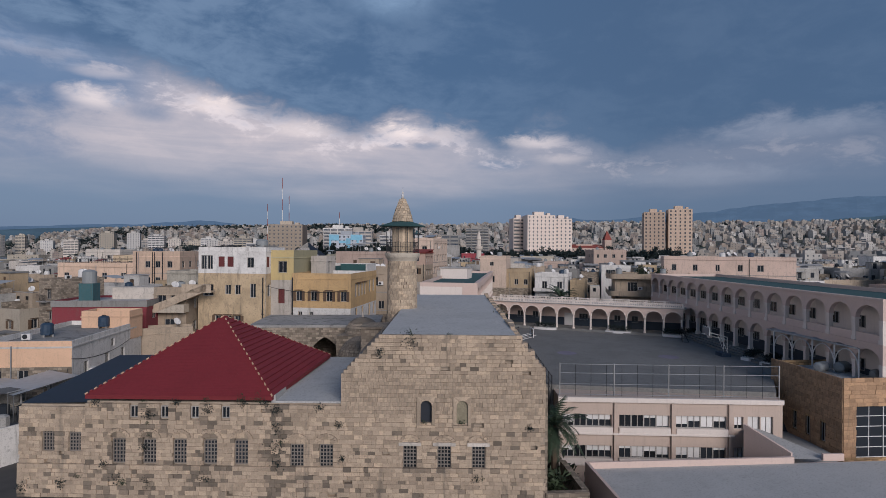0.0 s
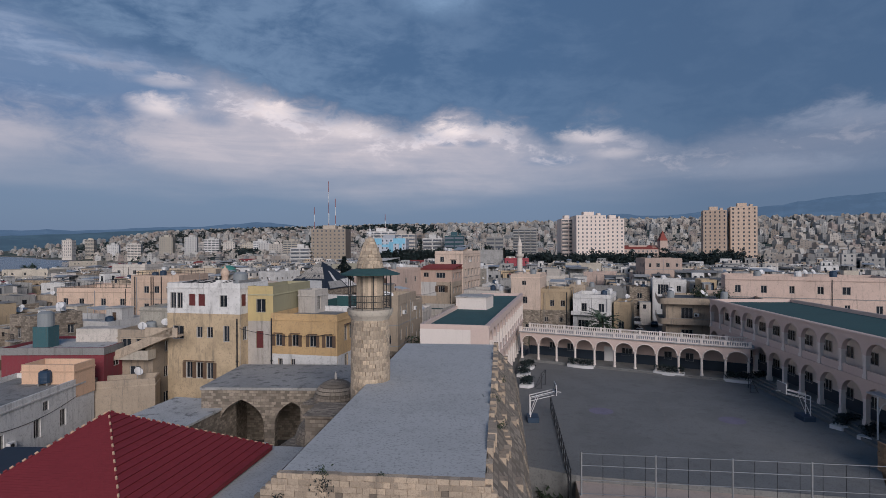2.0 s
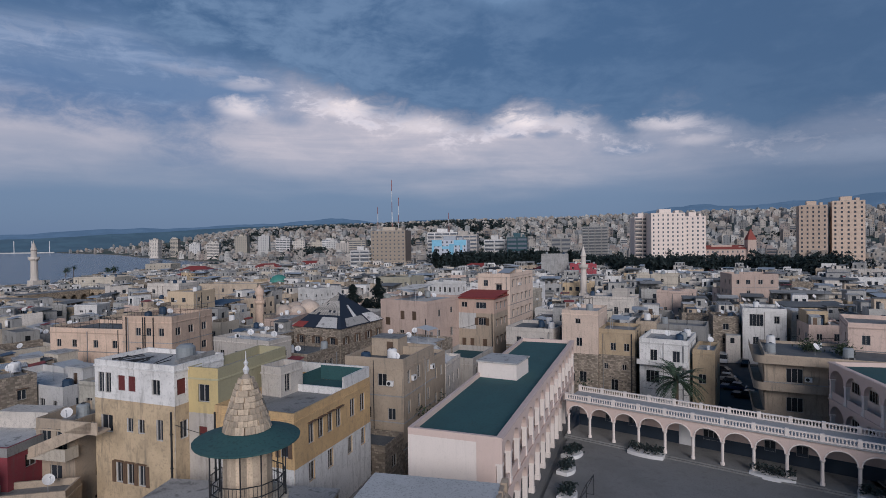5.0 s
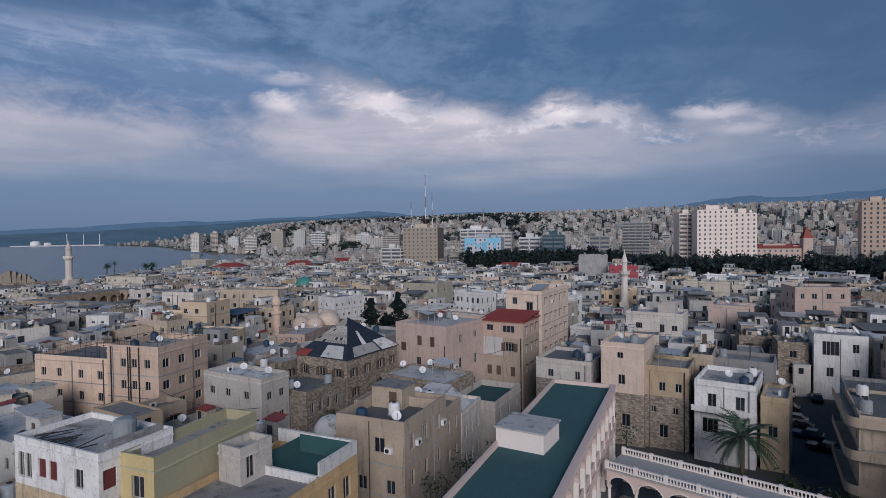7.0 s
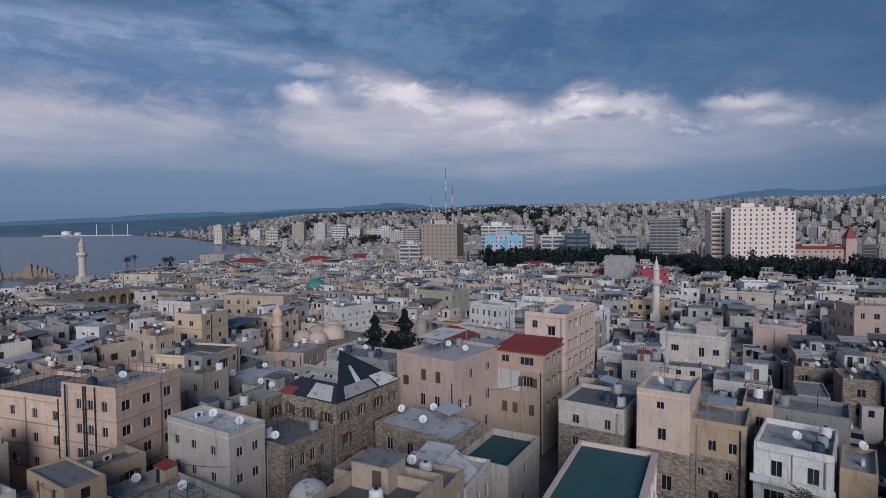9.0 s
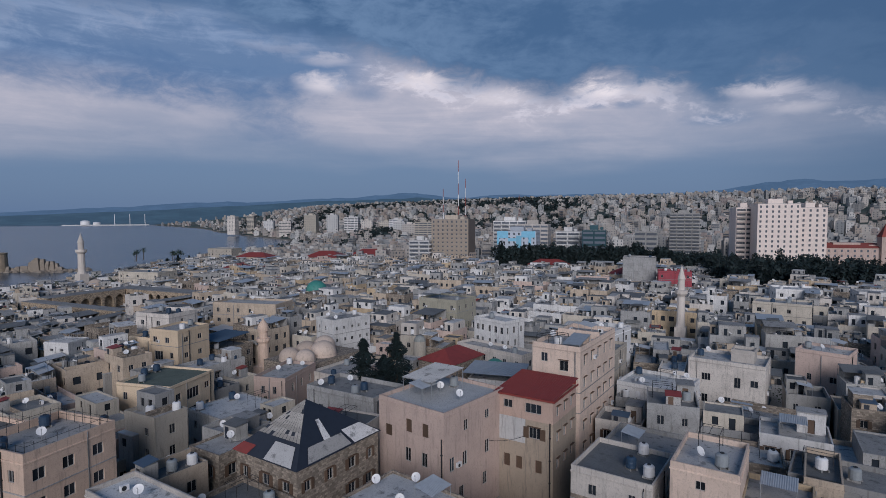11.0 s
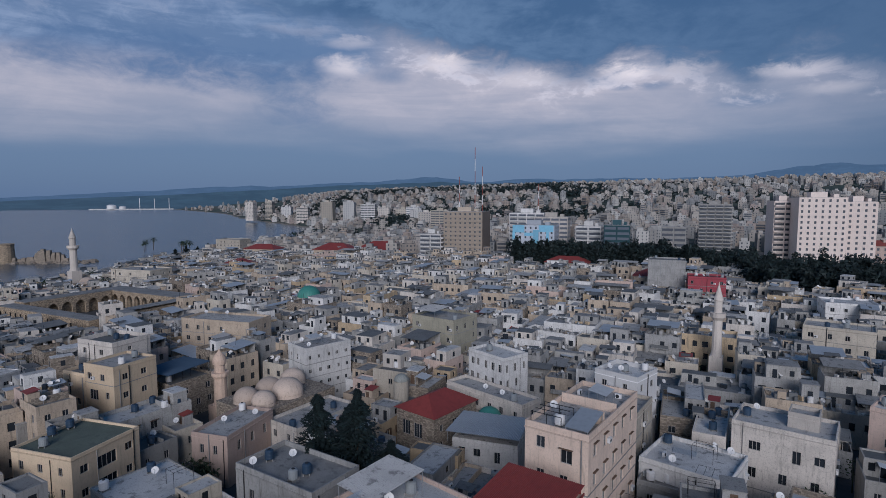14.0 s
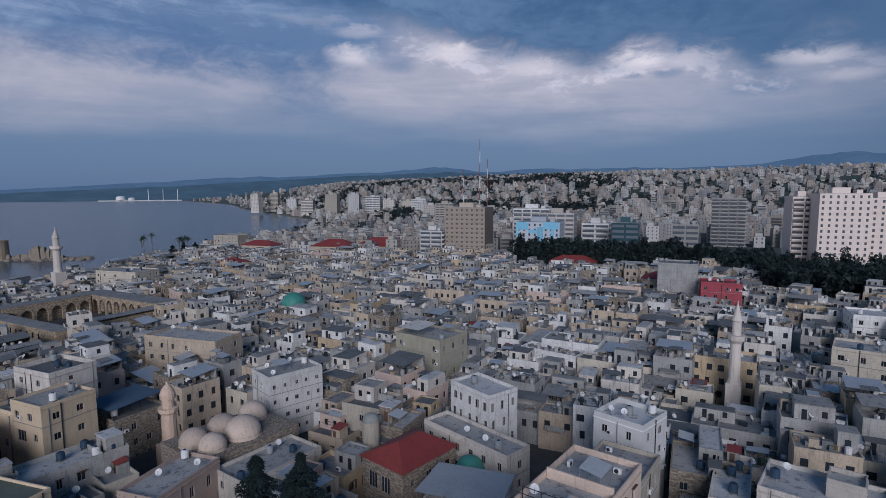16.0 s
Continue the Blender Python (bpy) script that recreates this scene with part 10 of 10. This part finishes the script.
def lay_front():
    """Courses of blocks over the street front, round its openings; the upper gable's are parts, the rest one mesh."""
    rng = random.Random(12)
    holes = front_holes()
    loose, rest = [], Geo()
    stained = ((-13.0, 0.45), (-8.85, 0.35), (-4.25, 0.6), (-15.4, 0.25))
    shapes = [stone_mesh(q) for q in range(6)]
    z = 5.2
    while z < 16.1:
        h = rng.uniform(0.23, 0.31)
        zc = z + h / 2
        lo = -21.75 if zc < 11.3 else -17.2 if zc < 11.62 else max(0.0, (zc - 13.6) / 1.02)
        hi = 13.65 if zc < 14.0 else 13.65 - (zc - 14.0) / 1.13
        u = lo
        while u < hi - 0.05:
            w = rng.uniform(0.26, 0.66)
            if u < -17.2 < u + w:
                w = -17.2 - u
            w = min(w, hi - u)
            for a, b, za, zb in holes:
                if za < zc < zb and u < b and u + w > a:
                    if u < a:
                        w = a - u
                    else:
                        u = b
                        w = min(rng.uniform(0.32, 0.7), hi - u)
            if w > 0.09:
                proud = rng.uniform(-0.022, 0.022) + (-0.16 if zc < 7.3 else 0) + (0.1 if u < -17.2 else 0)
                if rng.random() < 0.05:
                    proud += 0.05
                m = pose(u + w / 2, 0.22 + proud, zc, 0, 0, rng.uniform(-1.5, 1.5)) @ Matrix.Diagonal((w - 0.004, 0.36, h - 0.004, 1))
                k = rng.randrange(6)
                if u >= 0 and 11.0 < zc and len(loose) < 300:
                    loose.append((m, k))
                elif rng.random() > 0.012:
                    n = len(rest.v)
                    rest.v.extend((m @ Vector(v))[:] for v in shapes[k].v)
                    rest.f.extend(tuple(i + n for i in f) for f in shapes[k].f)
                    uc = u + w / 2
                    black = any(abs(uc - a) < b * rng.uniform(0.5, 1.6) for a, b in stained) and rng.random() < 0.62
                    rest.m.extend([1 if black or rng.random() < 0.05 + (0.09 if zc < 7.4 else 0) else 0] * len(shapes[k].f))
            u += w
        z += h
    for m, k in loose:
        share("stone", STONES[k], mosque, m)
    tagged(rest.make("stonework", [STONE, DARKSTONE], mosque), kind="stuff")


lay_front()


def lay_minaret():
    rng = random.Random(8)
    rest, loose = Geo(), []
    shapes = [stone_mesh(q) for q in range(6)]
    meshes = []
    for g in shapes:
        tmp = g.make("stone", MINSTONE)
        meshes.append(tmp.data)
        bpy.data.objects.remove(tmp)
    z = 12.0
    while z < 26.3:
        h = rng.uniform(0.25, 0.35) if z < 21 else 0.24
        if 20.2 < z < 24.2:
            z = 24.2
        cone = z > 21
        r = 1.33 - 0.012 * (z - 12) if not cone else float(np.interp(z + h / 2, (24.0, 24.8, 25.6, 26.4), (0.95, 0.78, 0.53, 0.23)))
        n = 19 if not cone else max(6, int(2 * math.pi * r / 0.36))
        a0 = rng.uniform(0, 1)
        for i in range(n):
            a = 2 * math.pi * (i + a0 + rng.uniform(-0.1, 0.1)) / n
            w = 2 * math.pi * r / n * rng.uniform(0.97, 1.08)
            m = pose(r * math.cos(a), r * math.sin(a), z + h / 2, -16 if cone else 0, 0, math.degrees(a) + 90) @ Matrix.Diagonal((w, (0.2 if not cone else 0.12) + rng.uniform(-0.01, 0.03), h - 0.004, 1))
            k = rng.randrange(6)
            if math.sin(a) < 0.2 and z > 14.2 and len(loose) < 260:
                loose.append((m, k))
            else:
                c = len(rest.v)
                rest.v.extend((m @ Vector(v))[:] for v in shapes[k].v)
                rest.f.extend(tuple(i + c for i in f) for f in shapes[k].f)
                rest.m.extend(shapes[k].m)
        z += h
    for m, k in loose:
        share("stone", meshes[k], minaret, m)
    tagged(rest.make("stonework", MINSTONE, minaret), kind="stuff")


lay_minaret()


def lay_cladding():
    """Rough ochre blocks over the two open faces of the school's stone block."""
    rng = random.Random(31)
    shapes = [stone_mesh(q) for q in range(6)]
    meshes = []
    for g in shapes:
        tmp = g.make("stone", CLADSTONE)
        meshes.append(tmp.data)
        bpy.data.objects.remove(tmp)
    rest, n = Geo(), 0
    faces = ((pose(0, 9.98, 0, 0, 0, -90), 9.96, [(u, u + 0.7, 3.3, 5.2) for u in (1.3, 3.3, 5.2, 7.2)]), (pose(0, 0, 0), 12.0, [(1.3, 7.3, 2.5, 7.4)]))
    for side, length, holes in faces:
        z = 2.6
        while z < 9.72:
            h = rng.choice((0.3, 0.36, 0.42))
            zc, u = z + h / 2, 0.0
            while u < length - 0.05:
                w = min(rng.uniform(0.5, 0.95), length - u)
                for a, b, za, zb in holes:
                    if za - 0.05 < zc < zb + 0.05 and u < b and u + w > a:
                        if u < a - 0.05:
                            w = a - u
                        else:
                            u = b
                            w = min(rng.uniform(0.5, 0.9), length - u)
                if w > 0.1:
                    m = side @ pose(u + w / 2, 0.0 + rng.uniform(-0.02, 0.02), zc) @ Matrix.Diagonal((w - 0.012, 0.14, h - 0.012, 1))
                    k = rng.randrange(6)
                    if n < 300 and z > 3.6:
                        share("stone", meshes[k], stone_block, m)
                        n += 1
                    else:
                        c = len(rest.v)
                        rest.v.extend((m @ Vector(v))[:] for v in shapes[k].v)
                        rest.f.extend(tuple(i + c for i in f) for f in shapes[k].f)
                        rest.m.extend(shapes[k].m)
                u += w
            z += h
    tagged(rest.make("cladding", CLADSTONE, stone_block), kind="stuff")


lay_cladding()


def weeds():
    """Tufts of weed rooted in the joints of the old front and along its eaves."""
    rng = random.Random(17)
    base = pose(*MOSQUE_AT, 0, 0, 0, MOSQUE_TURN)
    spots = [(-12.9, 10.9, 0.5), (-13.1, 8.7, 0.4), (-8.8, 11.3, 0.45), (-9.0, 6.7, 0.5), (-4.3, 11.3, 0.5), (-4.2, 8.8, 0.6), (-4.2, 7.6, 0.5), (-4.3, 10.1, 0.5), (-15.9, 7.5, 0.35), (-15.0, 6.6, 0.55), (-18.7, 6.2, 0.45),
             (-6.5, 11.75, 0.4), (-5.0, 11.75, 0.45), (-1.4, 11.45, 0.4), (9.1, 6.8, 0.5), (4.6, 15.9, 0.55), (-0.1, 10.3, 0.3), (-21.4, 5.9, 0.5), (-12.9, 6.4, 0.5), (-16.4, 11.65, 0.4), (-11.0, 11.75, 0.35), (2.6, 15.2, 0.35), (0.1, 8.0, 0.3), (12.6, 10.2, 0.3)]
    for u, z, s in spots:
        g = Geo()
        for i in range(90):
            d = Vector((rng.gauss(0, 0.42), -abs(rng.gauss(0, 0.25)) - 0.03, rng.gauss(-0.1, 0.4))) * s
            a, b = Vector((rng.gauss(0, 1), rng.gauss(0, 1), rng.gauss(0, 1))).normalized() * 0.09 * (0.5 + s), Vector((rng.gauss(0, 1), rng.gauss(0, 1), rng.gauss(0, 1))).normalized() * 0.05
            g.face([d - b, d + b, d + a])
        tagged(g.make("weed", DARKLEAF, m=base @ pose(u, 0.0, z)), "dark weed tuft rooted in the stone joints", "plant", "wall weeds")


weeds()
